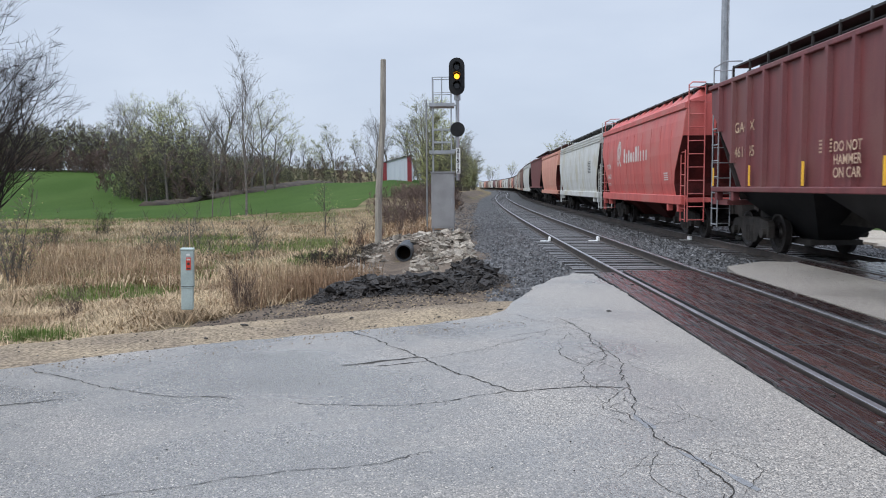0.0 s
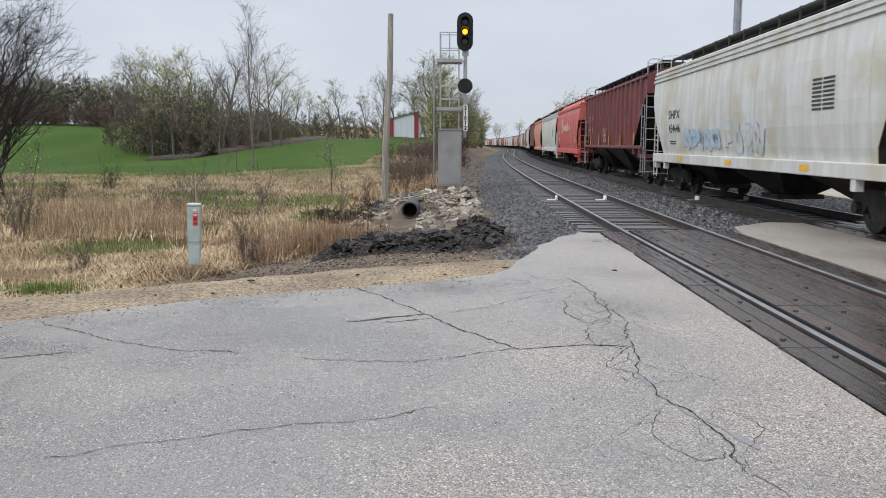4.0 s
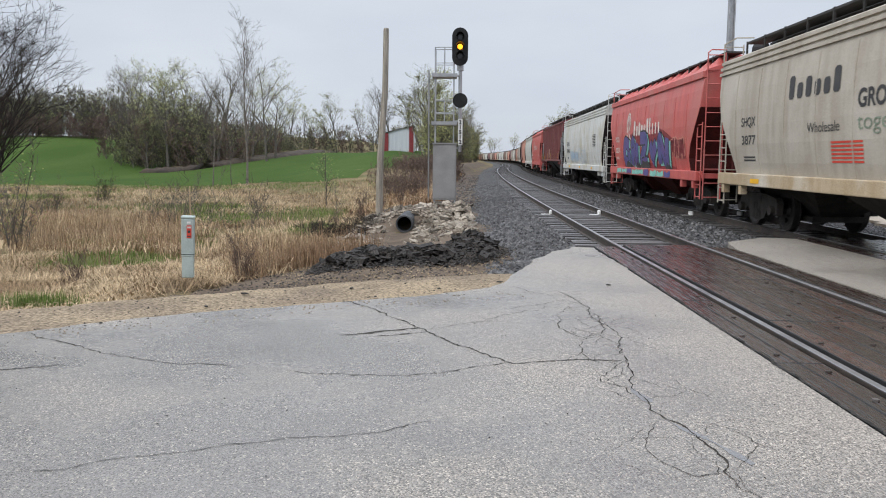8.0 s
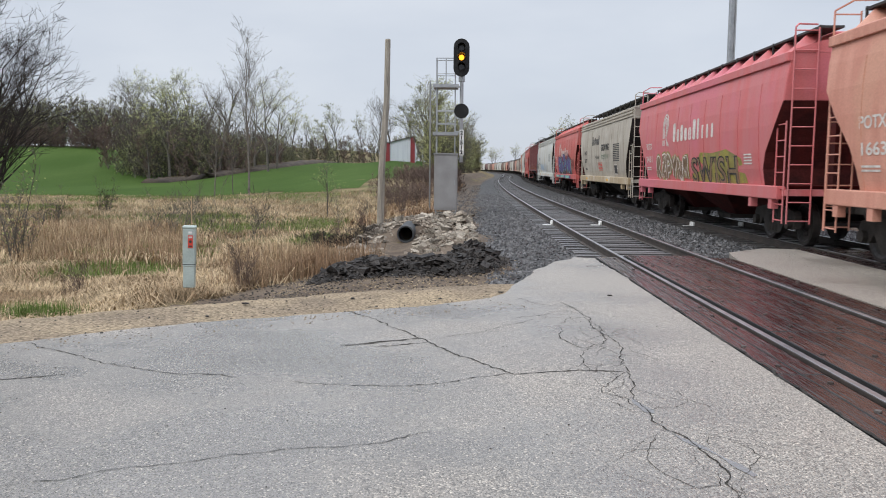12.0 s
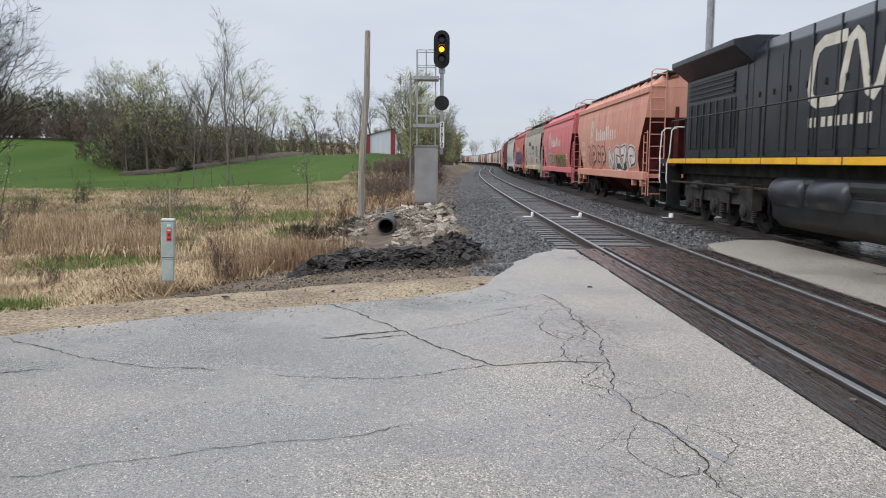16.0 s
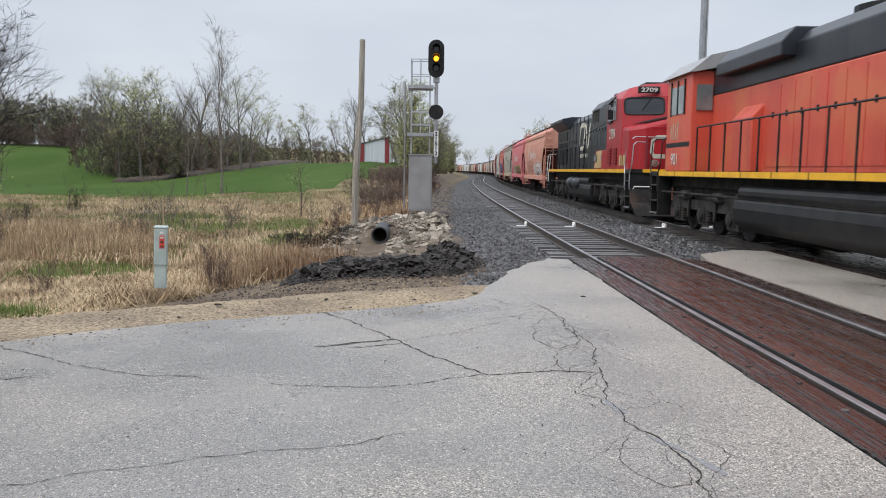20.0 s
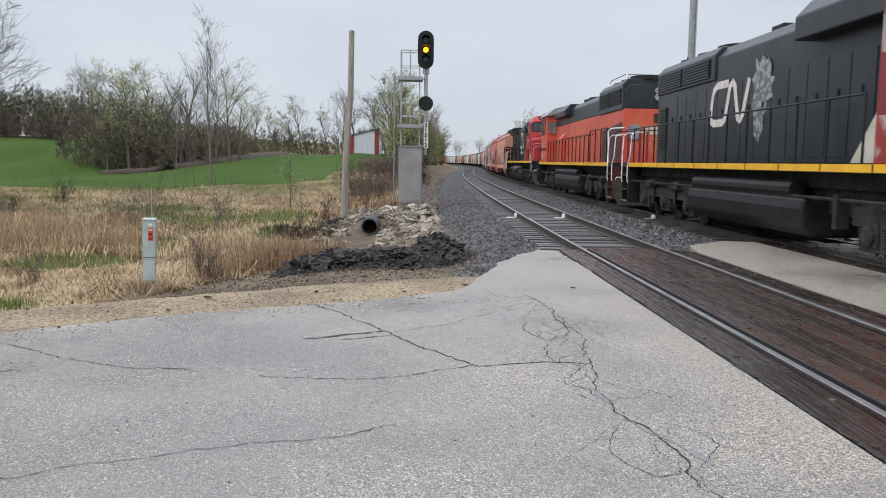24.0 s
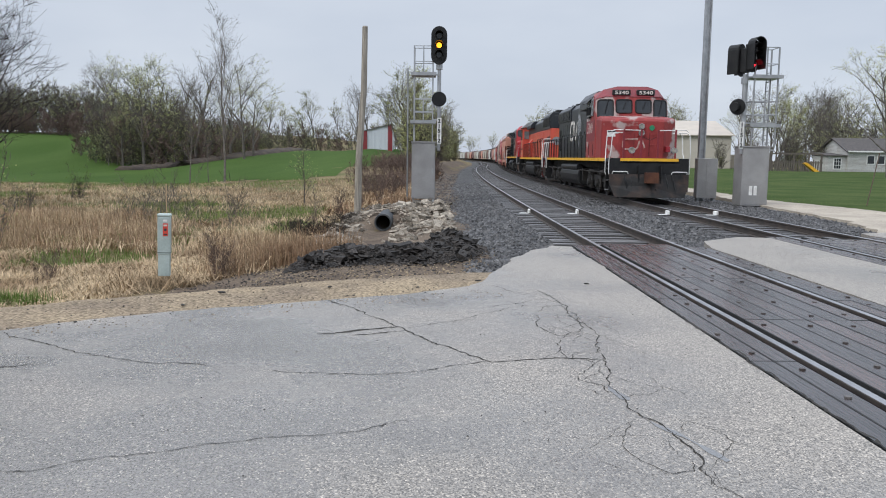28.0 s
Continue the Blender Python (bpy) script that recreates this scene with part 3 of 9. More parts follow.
m_engine_black = mat("engine_black", (0.0105, 0.0125, 0.017), (0.019, 0.022, 0.028), 0.36, spec=0.45, scale=1.5, fine=30, bump=0.04, stretch=STREAK, third=(0.024, 0.026, 0.03), third_scale=0.8)
m_engine_red = mat("engine_red", (0.37, 0.019, 0.025), (0.31, 0.017, 0.022), 0.4, spec=0.35, scale=1.6, fine=30, bump=0.04, stretch=STREAK, speck=0.08)
m_engine_faded = mat("faded_engine_red", (0.31, 0.042, 0.039), (0.23, 0.03, 0.03), 0.5, scale=2.2, fine=30, bump=0.05, stretch=(2, 2, 0.7), speck=0.1, third=(0.40, 0.31, 0.29), third_scale=0.95, third_lo=0.55, third_hi=0.60, spec=0.35)
m_engine_dark_red = mat("dark_red_panel", (0.22, 0.02, 0.03), (0.18, 0.02, 0.025), 0.5, scale=2)
m_orange = mat("engine_orange", (0.60, 0.092, 0.055), (0.52, 0.076, 0.047), 0.42, scale=1.4, fine=30, bump=0.04, stretch=STREAK, speck=0.08, third=(0.57, 0.13, 0.06), third_scale=0.7)
m_cream = mat("worn_cream_stripe", (0.58, 0.55, 0.47), (0.46, 0.43, 0.36), 0.6, scale=3, speck=0.1)
m_goldtan = mat("tan_panel", (0.47, 0.33, 0.15), (0.40, 0.28, 0.13), 0.6)
m_mark = mat("black_lettering", (0.03, 0.03, 0.032), (0.045, 0.045, 0.045), 0.6)
m_mark_white = mat("white_lettering", (0.66, 0.62, 0.58), (0.52, 0.48, 0.44), 0.6, scale=5)
m_mark_pale = mat("white_spray_paint", (0.66, 0.62, 0.6), (0.55, 0.47, 0.43), 0.6, scale=3)
m_mark_cream = mat("faded_tan_lettering", (0.52, 0.37, 0.25), (0.36, 0.24, 0.17), 0.6, scale=6)
m_olive = mat("olive_spray_paint", (0.30, 0.27, 0.05), (0.22, 0.19, 0.07), 0.5, scale=4)
m_tag_brown = mat("brown_spray_paint", (0.24, 0.16, 0.09), (0.19, 0.12, 0.07), 0.5, scale=4)
m_tag_blue = mat("blue_violet_spray_paint", (0.08, 0.085, 0.24), (0.12, 0.07, 0.22), 0.5, scale=2.2)
m_tag_teal = mat("mint_spray_paint", (0.24, 0.55, 0.46), (0.18, 0.46, 0.40), 0.5, scale=3)
m_tag_sky = mat("pale_blue_spray_paint", (0.33, 0.46, 0.58), (0.42, 0.50, 0.56), 0.55, scale=2)
m_lamp_glass = mat("headlight_glass", (0.5, 0.47, 0.42), (0.22, 0.2, 0.17), 0.12, metal=0.7, scale=7, bump=0)
m_cab_glass = mat("pale_reflecting_cab_glass", (0.26, 0.29, 0.29), (0.17, 0.19, 0.19), 0.08, metal=0.3, scale=1.2, bump=0)
m_plow = mat("rusty_plow_steel", (0.011, 0.011, 0.011), (0.02, 0.018, 0.017), 0.6, spec=0.3, scale=2, fine=30, bump=0.1, stretch=STREAK, third=(0.06, 0.036, 0.026), third_scale=1.6, third_lo=0.46, third_hi=0.66)

# how far the train has rolled, second by second
ROLLED = (0.03, 6.24, 12.29, 18.27, 24.28, 30.32, 36.38, 42.52, 48.60, 54.60, 60.64, 66.68, 72.67, 78.64, 84.60, 90.56, 96.50, 102.48, 108.56, 114.56, 120.57, 126.55, 132.47, 138.35, 144.23, 150.19, 156.19, 162.25, 168.43)
TRAIN, WHEELS = [], []


def between(profile, z):
    return float(np.interp(z, [p[0] for p in profile], [p[1] for p in profile]))


def on_side(parent, name, flat, profile, y0, z0, material, lift=0.008, shear=0.0, label=""):
    """Paint on the side that faces the road: a flat drawing (verts, faces) laid on the bulging side sheet, read from left to right."""
    v, f = flat
    g = Geo()
    g.v = [(-(between(profile, z0 + q[1]) + lift), y0 - q[0] - shear * q[1], z0 + q[1]) for q in v]
    g.f = list(f)
    return part(name, g, material, parent, label)


def bar(w, h, n=1, gap=0.0):
    g = Geo()
    for k in range(n):
        b = -k * (h + gap)
        g.add([(0, b, 0), (w, b, 0), (w, b + h, 0), (0, b + h, 0)], [(0, 1, 2, 3)])
    return g.v, g.f


def stroke(points, width, closed=False):
    """A thick painted line through the points."""
    pts = [Vector((*p, 0)) for p in points]
    n = len(pts)
    lo, hi = [], []
    for i, p in enumerate(pts):
        a = pts[i - 1] if i or closed else p
        b = pts[(i + 1) % n] if i < n - 1 or closed else p
        d = (b - a).normalized()
        lo.append((p.x + d.y * width / 2, p.y - d.x * width / 2, 0))
        hi.append((p.x - d.y * width / 2, p.y + d.x * width / 2, 0))
    return lo + hi, [(i, (i + 1) % n, n + (i + 1) % n, n + i) for i in range(n if closed else n - 1)]


def blob(points, grow=0.0):
    c = sum((Vector(p) for p in points), Vector((0, 0))) / len(points)
    v = [tuple(Vector(p) + (Vector(p) - c).normalized() * grow) + (0,) for p in points]
    return [(c.x, c.y, 0)] + v, [(0, i + 1, (i + 1) % len(v) + 1) for i in range(len(v))]


MESHES = {}


def shared(key, make):
    if key not in MESHES:
        MESHES[key] = make()
    return MESHES[key]


def wheelset_mesh(r):
    g = Geo()
    g.tube([(-0.95, 0, 0), (0.95, 0, 0)], 0.075, 8)
    for s in (-1, 1):
        x = s * 0.755
        prof = [(-0.07, r + 0.0), (0.05, r - 0.003), (0.055, r - 0.07), (0.02, r - 0.12), (0.0, 0.16), (0.06, 0.12)]
        g.rings([[(x + s * a, q * math.cos(k * math.pi / 10), q * math.sin(k * math.pi / 10)) for k in range(20)] for a, q in prof])
        g.rings([[(x - s * b, q * math.cos(k * math.pi / 10), q * math.sin(k * math.pi / 10)) for k in range(20)] for b, q in ((0.07, r + 0.026), (0.09, r + 0.026))])
        # bolts on the hub, so that the turning shows
        for k in range(3):
            a = k * 2 * math.pi / 3
            g.box(x + s * 0.02, x + s * 0.075, 0.22 * math.cos(a) - 0.035, 0.22 * math.cos(a) + 0.035, 0.22 * math.sin(a) - 0.035, 0.22 * math.sin(a) + 0.035)
    me = g.mesh("wheelset")
    me.materials.append(m_wheel)
    return me


def wheelset(car, y, r, turning):
    ob = part("wheelset", shared(("wheel", r), lambda: wheelset_mesh(r)), m_wheel, car)
    ob.matrix_basis = pose(0, y, r + 0.004)
    if turning:
        WHEELS.append((ob, y, r))
    return ob


def freight_truck(car, y, turning):
    """Two axles, cast side frames with springs, and a bolster."""
    def frame_mesh(s):
        g = Geo()
        if True:
            x = s * 1.02
            g.prism([(-1.12, 0.62), (-1.05, 0.72), (-0.5, 0.80), (0.5, 0.80), (1.05, 0.72), (1.12, 0.62), (1.1, 0.36), (0.75, 0.36), (0.62, 0.52), (0.42, 0.28), (0.28, 0.22), (-0.28, 0.22),
                     (-0.42, 0.28), (-0.62, 0.52), (-0.75, 0.36), (-1.1, 0.36)], "x", x - 0.07, x + 0.07)
            for k in (-0.9, 0.9):
                g.tube([(x - s * 0.02, k, 0.457), (x + s * 0.16, k, 0.457)], 0.11, 10)
            for k in (-0.16, 0, 0.16):
                g.tube([(x + s * 0.03, k, 0.26), (x + s * 0.03, k, 0.6)], 0.07, 8)
        return g.mesh("side_frame")
    t = part("truck", shared("bolster", lambda: Geo().box(-1.1, 1.1, -0.2, 0.2, 0.45, 0.75).mesh("bolster")), m_under, car)
    t.matrix_basis = pose(0, y, 0)
    for s in (-1, 1):
        part("side_frame", shared(("sideframe", s), lambda: frame_mesh(s)), m_under, t)
    for k in (-0.9, 0.9):
        wheelset(car, y + k, 0.457, turning)


def ladder_geo(g, p, q, z0, z1, n, r=0.018):
    """Stiles at p and q (x, y), rungs between."""
    g.tube([(*p, z0), (*p, z1)], r, 5)
    g.tube([(*q, z0), (*q, z1)], r, 5)
    for k in range(n):
        z = z0 + 0.06 + (z1 - z0 - 0.12) * k / (n - 1)
        g.tube([(*p, z), (*q, z)], r * 0.8, 5)


def couplers(car, half, reach):
    for s in (-1, 1):
        g = Geo()
        g.box(-0.14, 0.14, min(s * half, s * (reach - 0.12)), max(s * half, s * (reach - 0.12)), 0.72, 0.98)
        g.box(-0.2, 0.2, min(s * (reach - 0.3), s * reach), max(s * (reach - 0.3), s * reach), 0.68, 1.02)
        # brake hose
        c = part("coupler", g, m_under, car)
        part("air_hose", Geo().tube([(0.3, s * (half + 0.05), 0.8), (0.33, s * (half + 0.25), 0.45), (0.2, s * (reach - 0.1), 0.42)], 0.025, 5), m_under, c)


SMOOTH_SIDE = [(1.22, 1.47, -0.95), (1.5, 1.53, -0.88), (1.9, 1.585, -0.62), (2.3, 1.61, -0.28), (2.7, 1.615, -0.02), (3.1, 1.60, 0.12), (3.5, 1.565, 0.18), (3.9, 1.50, 0.22)]
KINK_SIDE = [(1.22, 1.47, -0.95), (1.6, 1.55, -0.90), (1.95, 1.585, -0.72), (2.5, 1.615, -0.2), (2.95, 1.61, 0.17), (3.4, 1.575, 0.21), (3.88, 1.50, 0.24)]
RIB_SIDE = [(1.48, 1.50, -1.85), (1.9, 1.50, -1.45), (2.6, 1.50, -0.62), (3.3, 1.50, 0.22), (3.36, 1.50, 0.36), (4.02, 1.50, 0.38)]


def hopper(label, half, reach, side, paint, sill_paint, under_paint, style, turning, detail=True, end_paint=None):
    """A covered hopper wagon. half: half the length of its side sill; reach: to the coupler's face."""
    car = thing("hopper_wagon", label, "hopper wagon", group="wagons of the train")
    end_paint = end_paint or under_paint
    g = Geo()
    g.rings([[(-w, -(half + d), z), (w, -(half + d), z), (w, half + d, z), (-w, half + d, z)] for z, w, d in side])
    body = part("body", g, paint, car, bevel=0.02)
    end_shade = m_reddark if style == "kink" else m_end_shade
    body.data.materials.append(end_shade)  # shade of the recessed sloping ends is put into a dark, grimy colour
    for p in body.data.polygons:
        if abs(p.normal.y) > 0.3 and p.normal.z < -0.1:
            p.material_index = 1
    ztop, wtop, dtop = side[-1]
    yt = half + dtop
    # roof
    g = Geo()
    ww = wtop + 0.03
    prof = [(-ww, ztop), (-ww + 0.05, ztop + 0.05), (-0.95, ztop + 0.22), (-0.5, ztop + 0.31), (0.5, ztop + 0.31), (0.95, ztop + 0.22), (ww - 0.05, ztop + 0.05), (ww, ztop)]
    g.prism(prof, "y", -yt, yt)
    part("roof", g, paint, car)
    # eave bands
    for s in (-1, 1):
        if style == "smooth":
            for k in range(3):
                z = ztop - 0.32 + 0.13 * k
                w = between(side, z)
                part("eave_band", Geo().box(min(s * w, s * (w + 0.045)), max(s * w, s * (w + 0.045)), -yt + 0.02, yt - 0.02, z, z + 0.07), paint, car)
        else:
            h = 0.17 if style == "kink" else 0.09
            part("eave_band", Geo().box(min(s * (wtop - 0.02), s * (wtop + 0.085)), max(s * (wtop - 0.02), s * (wtop + 0.085)), -yt, yt, ztop - h, ztop + 0.01), paint, car, bevel=0.015)
        # side sill
        zs0, zs1 = (0.98, 1.25) if style != "rib" else (1.38, 1.5)
        part("side_sill", Geo().box(min(s * 1.40, s * 1.60), max(s * 1.40, s * 1.60), -half, half, zs0, zs1), sill_paint, car, bevel=0.02)
    # running board and hatches
    zr = ztop + 0.47
    g = Geo()
    for s in (-1, 1):
        g.box(min(s * 0.52, s * 0.98), max(s * 0.52, s * 0.98), -yt, yt, zr, zr + 0.045)
        if detail:
            for k in range(int(yt * 2 / 1.1) + 1):
                y = -yt + 0.05 + k * (2 * yt - 0.1) / int(yt * 2 / 1.1)
                g.box(min(s * 0.95, s * 0.99), max(s * 0.95, s * 0.99), y - 0.02, y + 0.02, ztop + 0.16, zr + 0.06)
    part("running_board", g, m_walk, car, "open grating walkway along the roof")
    # on all but kink wagons its dark colour stands for the shade below the walkway
    part("hatch_trough", Geo().box(-0.5, 0.5, -yt + 0.5, yt - 0.5, ztop + 0.26, zr + 0.02), m_walk if style != "kink" else paint, car, bevel=0.03)
    if style == "kink" and detail:
        # slanting gussets that carry the walkway
        for s in (-1, 1):
            for k in range(13):
                y = -yt + 0.5 + k * (2 * yt - 1.0) / 12
                g = Geo()
                g.rings([[(s * (wtop + 0.04), y - 0.34, ztop + 0.0), (s * (wtop + 0.04), y - 0.26, ztop + 0.0), (s * 0.9, y + 0.34, zr), (s * 0.9, y + 0.26, zr)],
                         [(s * (wtop - 0.3), y - 0.34, ztop + 0.0), (s * (wtop - 0.3), y - 0.26, ztop + 0.0), (s * 0.6, y + 0.34, zr), (s * 0.6, y + 0.26, zr)]])
                part("gusset", g, paint, car)
    # outlets below
    n = 3
    for k in range(n):
        y = (k - 1) * (half * 0.62)
        lw = half * 0.31
        g = Geo()
        top = 1.26 if style != "rib" else 1.5
        g.rings([[(-0.35, y - 0.45, 0.36), (0.35, y - 0.45, 0.36), (0.35, y + 0.45, 0.36), (-0.35, y + 0.45, 0.36)],
                 [(-1.35, y - lw, top), (1.35, y - lw, top), (1.35, y + lw, top), (-1.35, y + lw, top)]])
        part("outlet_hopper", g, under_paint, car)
        if detail:
            part("outlet_gate", Geo().box(-0.55, 0.55, y - 0.5, y + 0.5, 0.26, 0.37), m_under, car)
    part("centre_sill", Geo().box(-0.2, 0.2, -half - 0.3, half + 0.3, 0.72, 1.1), m_under, car)
    for s in (-1, 1):
        part("end_platform", Geo().box(-1.5, 1.5, min(s * (half - 0.95), s * (half + 0.25)), max(s * (half - 0.95), s * (half + 0.25)), 1.06, 1.18), end_paint, car)
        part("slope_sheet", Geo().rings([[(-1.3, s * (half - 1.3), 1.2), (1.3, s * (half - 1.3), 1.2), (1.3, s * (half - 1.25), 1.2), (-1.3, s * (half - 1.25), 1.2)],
                                         [(-1.42, s * (half + 0.02), 2.9), (1.42, s * (half + 0.02), 2.9), (1.42, s * (half + 0.07), 2.9), (-1.42, s * (half + 0.07), 2.9)]]), end_shade, car)
        if detail:
            g = Geo()
            e = half + 0.22
            for sx in (-1, 1):
                ladder_geo(g, (sx * 1.52, s * (e - 0.5)), (sx * 1.52, s * (e - 0.06)), 0.5, 2.55 if style != "rib" else 3.0, 7)
                ladder_geo(g, (sx * 1.48, s * (e + 0.06)), (sx * 1.02, s * (e + 0.06)), 0.5, zr, 11)
                g.tube([(sx * 1.48, s * (e + 0.06), zr), (sx * 1.3, s * (e - 0.25), zr + 0.12), (sx * 0.9, s * (e - 0.3), zr + 0.12)], 0.018, 5)
            part("ladder", g, paint if style != "rib" else m_galv, car, "steel rung ladder at the corner")
            g = Geo()
            for sx in (-0.62, 0.62):
                g.box(sx - 0.06, sx + 0.06, min(s * (half + 0.08), s * (half + 0.2)), max(s * (half + 0.08), s * (half + 0.2)), 1.15, ztop)
            part("end_post", g, end_shade, car)
            # jacking pads and towing loops under the sill
            for yy in (half - 1.5, half - 0.35):
                part("jacking_pad", Geo().box(-1.58, -1.44, s * yy - 0.09, s * yy + 0.09, zs0 - 0.2, zs0 + 0.02), end_paint if style == "kink" else sill_paint, car)
        freight_truck(car, s * (half - 1.35), turning)
    couplers(car, half, reach)
    if detail:
        part("brake_wheel", Geo().rings([[(0.8 + (0.27 + a * math.cos(b)) * math.cos(c), half + 0.32 + a * math.sin(b), 2.6 + (0.27 + a * math.cos(b)) * math.sin(c)) for b in (0, 1.57, 3.14, 4.71)]
                                         for a in (0.02,) for c in [k * math.pi / 8 for k in range(17)]], caps=False), m_walk, car)
        # air reservoir and pipes
        part("air_tank", Geo().tube([(0.7, half - 0.6, 1.4), (0.7, half - 1.6, 1.4)], 0.2, 10), m_under, car)
        if style == "rib":
            nr = 16
            for k in range(nr):
                y = -half + 0.42 + k * (2 * half - 0.84) / (nr - 1)
                low = float(np.interp(abs(y) - half + 0.1, [d for _, _, d in side], [z for z, _, _ in side]))
                for s in (-1, 1):
                    g = Geo()
                    g.prism([(s * 1.495, y - 0.085), (s * 1.495, y + 0.085), (s * 1.59, y + 0.055), (s * 1.59, y - 0.055)], "z", low, ztop - 0.06)
                    part("rib", g, paint, car)
        else:
            for y in np.linspace(-half + 1.1, half - 1.1, 9):
                for s in (-1, 1):
                    g = Geo()
                    zz = [z for z, _, _ in side if z < ztop - (0.3 if style == "smooth" else 0.15)]
                    g.rings([[(s * (between(side, z) + 0.009), y - 0.016, z), (s * (between(side, z) + 0.009), y + 0.016, z), (s * (between(side, z) - 0.02), y + 0.016, z), (s * (between(side, z) - 0.02), y - 0.016, z)] for z in zz])
                    part("weld_seam", g, paint, car)
    return car


def add_car(car, centre):
    """The car's middle stands at y = centre when the clip starts."""
    TRAIN.append((car, centre))


def lettered(car, side, lines, y0, z0, size, gap, material, bold=0.0, wide=None):
    for k, text in enumerate(lines):
        v, f = words(text, size, bold)
        q = wide / max(p[0] for p in v) if wide else 1.0
        on_side(car, "lettering", ([(p[0] * q, p[1], 0) for p in v], f), side, y0, z0 - k * gap, material)


def swirl_mark(car, side, y0, z0, s, material):
    """A round emblem of nested bands."""
    for r in (0.48, 0.33, 0.18):
        arc = [(0.5 * s - r * s * math.cos(a), (1.02 + r * math.sin(a)) * s) for a in np.linspace(0, 3.6, 14)]
        on_side(car, "emblem", stroke([(0.5 * s - r * s, 0.05 * s)] + arc + [((0.52 + 0.2 * r) * s, (0.62 - 0.5 * r) * s), ((0.6 + r) * s, 0.03 * s)], 0.095 * s), side, y0, z0, material)


def name_bars(car, side, y0, z0, w, h, material, n=7, thin=4):
    """Plain bars, bold and then thin, where a maker's name stands."""
    tall = (1.3, 0.85, 1.1, 0.85, 0.85, 1.3, 0.85)
    for k in range(n + thin):
        ww = w / (n + thin)
        b, t = ww * (0.66 if k < n else 0.4), h * (tall[k % 7] if k < n else 1.3 if k == n else 0.85)
        c = 0.2 * b
        rim = [(c, 0), (b - c, 0), (b, c), (b, t - c), (b - c, t), (c, t), (0, t - c), (0, c)]
        on_side(car, "name_bar", ([(*p, 0) for p in rim], [tuple(range(8))]), side, y0 - k * ww, z0, material)


def small_print(car, side, y0, z0, w, n, material, h=0.035):
    on_side(car, "small_print", bar(w, h, n, h * 0.9), side, y0, z0, material)


def potash_wagon(label, paint, number, turning=True):
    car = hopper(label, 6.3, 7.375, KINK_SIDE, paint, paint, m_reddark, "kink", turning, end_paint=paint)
    swirl_mark(car, KINK_SIDE, 2.98, 2.28, 0.66, m_mark_white)
    name_bars(car, KINK_SIDE, 1.75, 2.4, 4.1, 0.42, m_mark_white, 6, 4)
    lettered(car, KINK_SIDE, ("POTX", number), 5.25, 2.24, 0.28, 0.42, m_mark_white, 0.006, 0.85)
    small_print(car, KINK_SIDE, 5.2, 1.62, 0.6, 2, m_mark_white)
    small_print(car, KINK_SIDE, -4.3, 1.9, 0.5, 4, m_mark_white)
    return car


GLYPHS = ([(0, 0), (0.05, 1), (0.8, 0.95), (0.85, 0.55), (0.1, 0.45)], [(0, 0), (0.1, 1), (0.75, 0.9), (0.45, 0.5), (0.95, 0)], [(0, 1), (0.85, 0.95), (0.1, 0.05), (0.95, 0.1)], [(0, 0), (0.1, 1), (0.75, 0.05), (0.9, 1)],
          [(0.9, 0.9), (0.2, 1), (0.05, 0.1), (0.85, 0), (0.9, 0.45), (0.5, 0.45)], [(0, 0), (0.15, 0.95), (0.45, 0.4), (0.75, 1), (0.95, 0)], [(0.05, 1), (0.5, 0.5), (0.95, 1), (0.6, 0.55), (0.4, 0)])


def rounded(pts, n=6):
    """The same path with soft corners."""
    q = [Vector(p) for p in pts]
    q = [q[0] * 2 - q[1]] + q + [q[-1] * 2 - q[-2]]
    out = []
    for a, b, c, d in zip(q, q[1:], q[2:], q[3:]):
        for k in range(n):
            t = k / n
            out.append(tuple(0.5 * (2 * b + (c - a) * t + (2 * a - 5 * b + 4 * c - d) * t * t + (3 * b - a - 3 * c + d) * t ** 3)))
    return out + [tuple(q[-2])]


def scrawl(car, side, y0, z0, w, h, fill, line, n, seed, halo=None, fat=0.42, over=0.0):
    """Spray-painted marks: fat rounded strokes that lean and run into one another."""
    rnd = random.Random(seed)
    last = -1
    for k in range(n):
        g = rnd.choice([i for i in range(len(GLYPHS)) if i != last])
        last = g
        cw, top, low, lean = w / n * rnd.uniform(0.85, 1.05), h * rnd.uniform(0.82, 1.0), h * rnd.uniform(0.0, 0.12), rnd.uniform(-0.08, 0.16) * h
        pts = rounded([(w * k / n + cw * (0.12 + 0.76 * a + rnd.uniform(-0.05, 0.05)) + lean * b, low + (top - low) * (0.12 + 0.76 * b + rnd.uniform(-0.04, 0.04))) for a, b in GLYPHS[g]])
        wide = fat * min(h * 0.8, cw)
        if halo:
            on_side(car, "spray_halo", stroke(pts, wide + 0.22 * h ** 0.5), side, y0, z0, halo, 0.008 + 0.0005 * k)
        on_side(car, "spray_outline", stroke(pts, wide + 0.1 * h ** 0.5), side, y0, z0, line, 0.014 + over + 0.0012 * k)
        on_side(car, "spray_shape", stroke(pts, wide), side, y0, z0, fill, 0.0146 + over + 0.0012 * k)


# wagons seen near by, from the engines forward
orange_wagon = potash_wagon("sun-bleached orange-red potash hopper wagon with black and white graffiti", m_salmon, "1663")
scrawl(orange_wagon, KINK_SIDE, 3.6, 1.22, 3.9, 0.95, m_salmon, m_mark, 4, 4, fat=0.3)
scrawl(orange_wagon, KINK_SIDE, -0.7, 1.2, 4.5, 0.95, m_mark_pale, m_mark, 4, 9, m_mark_pale, fat=0.34)
add_car(orange_wagon, -64.9)

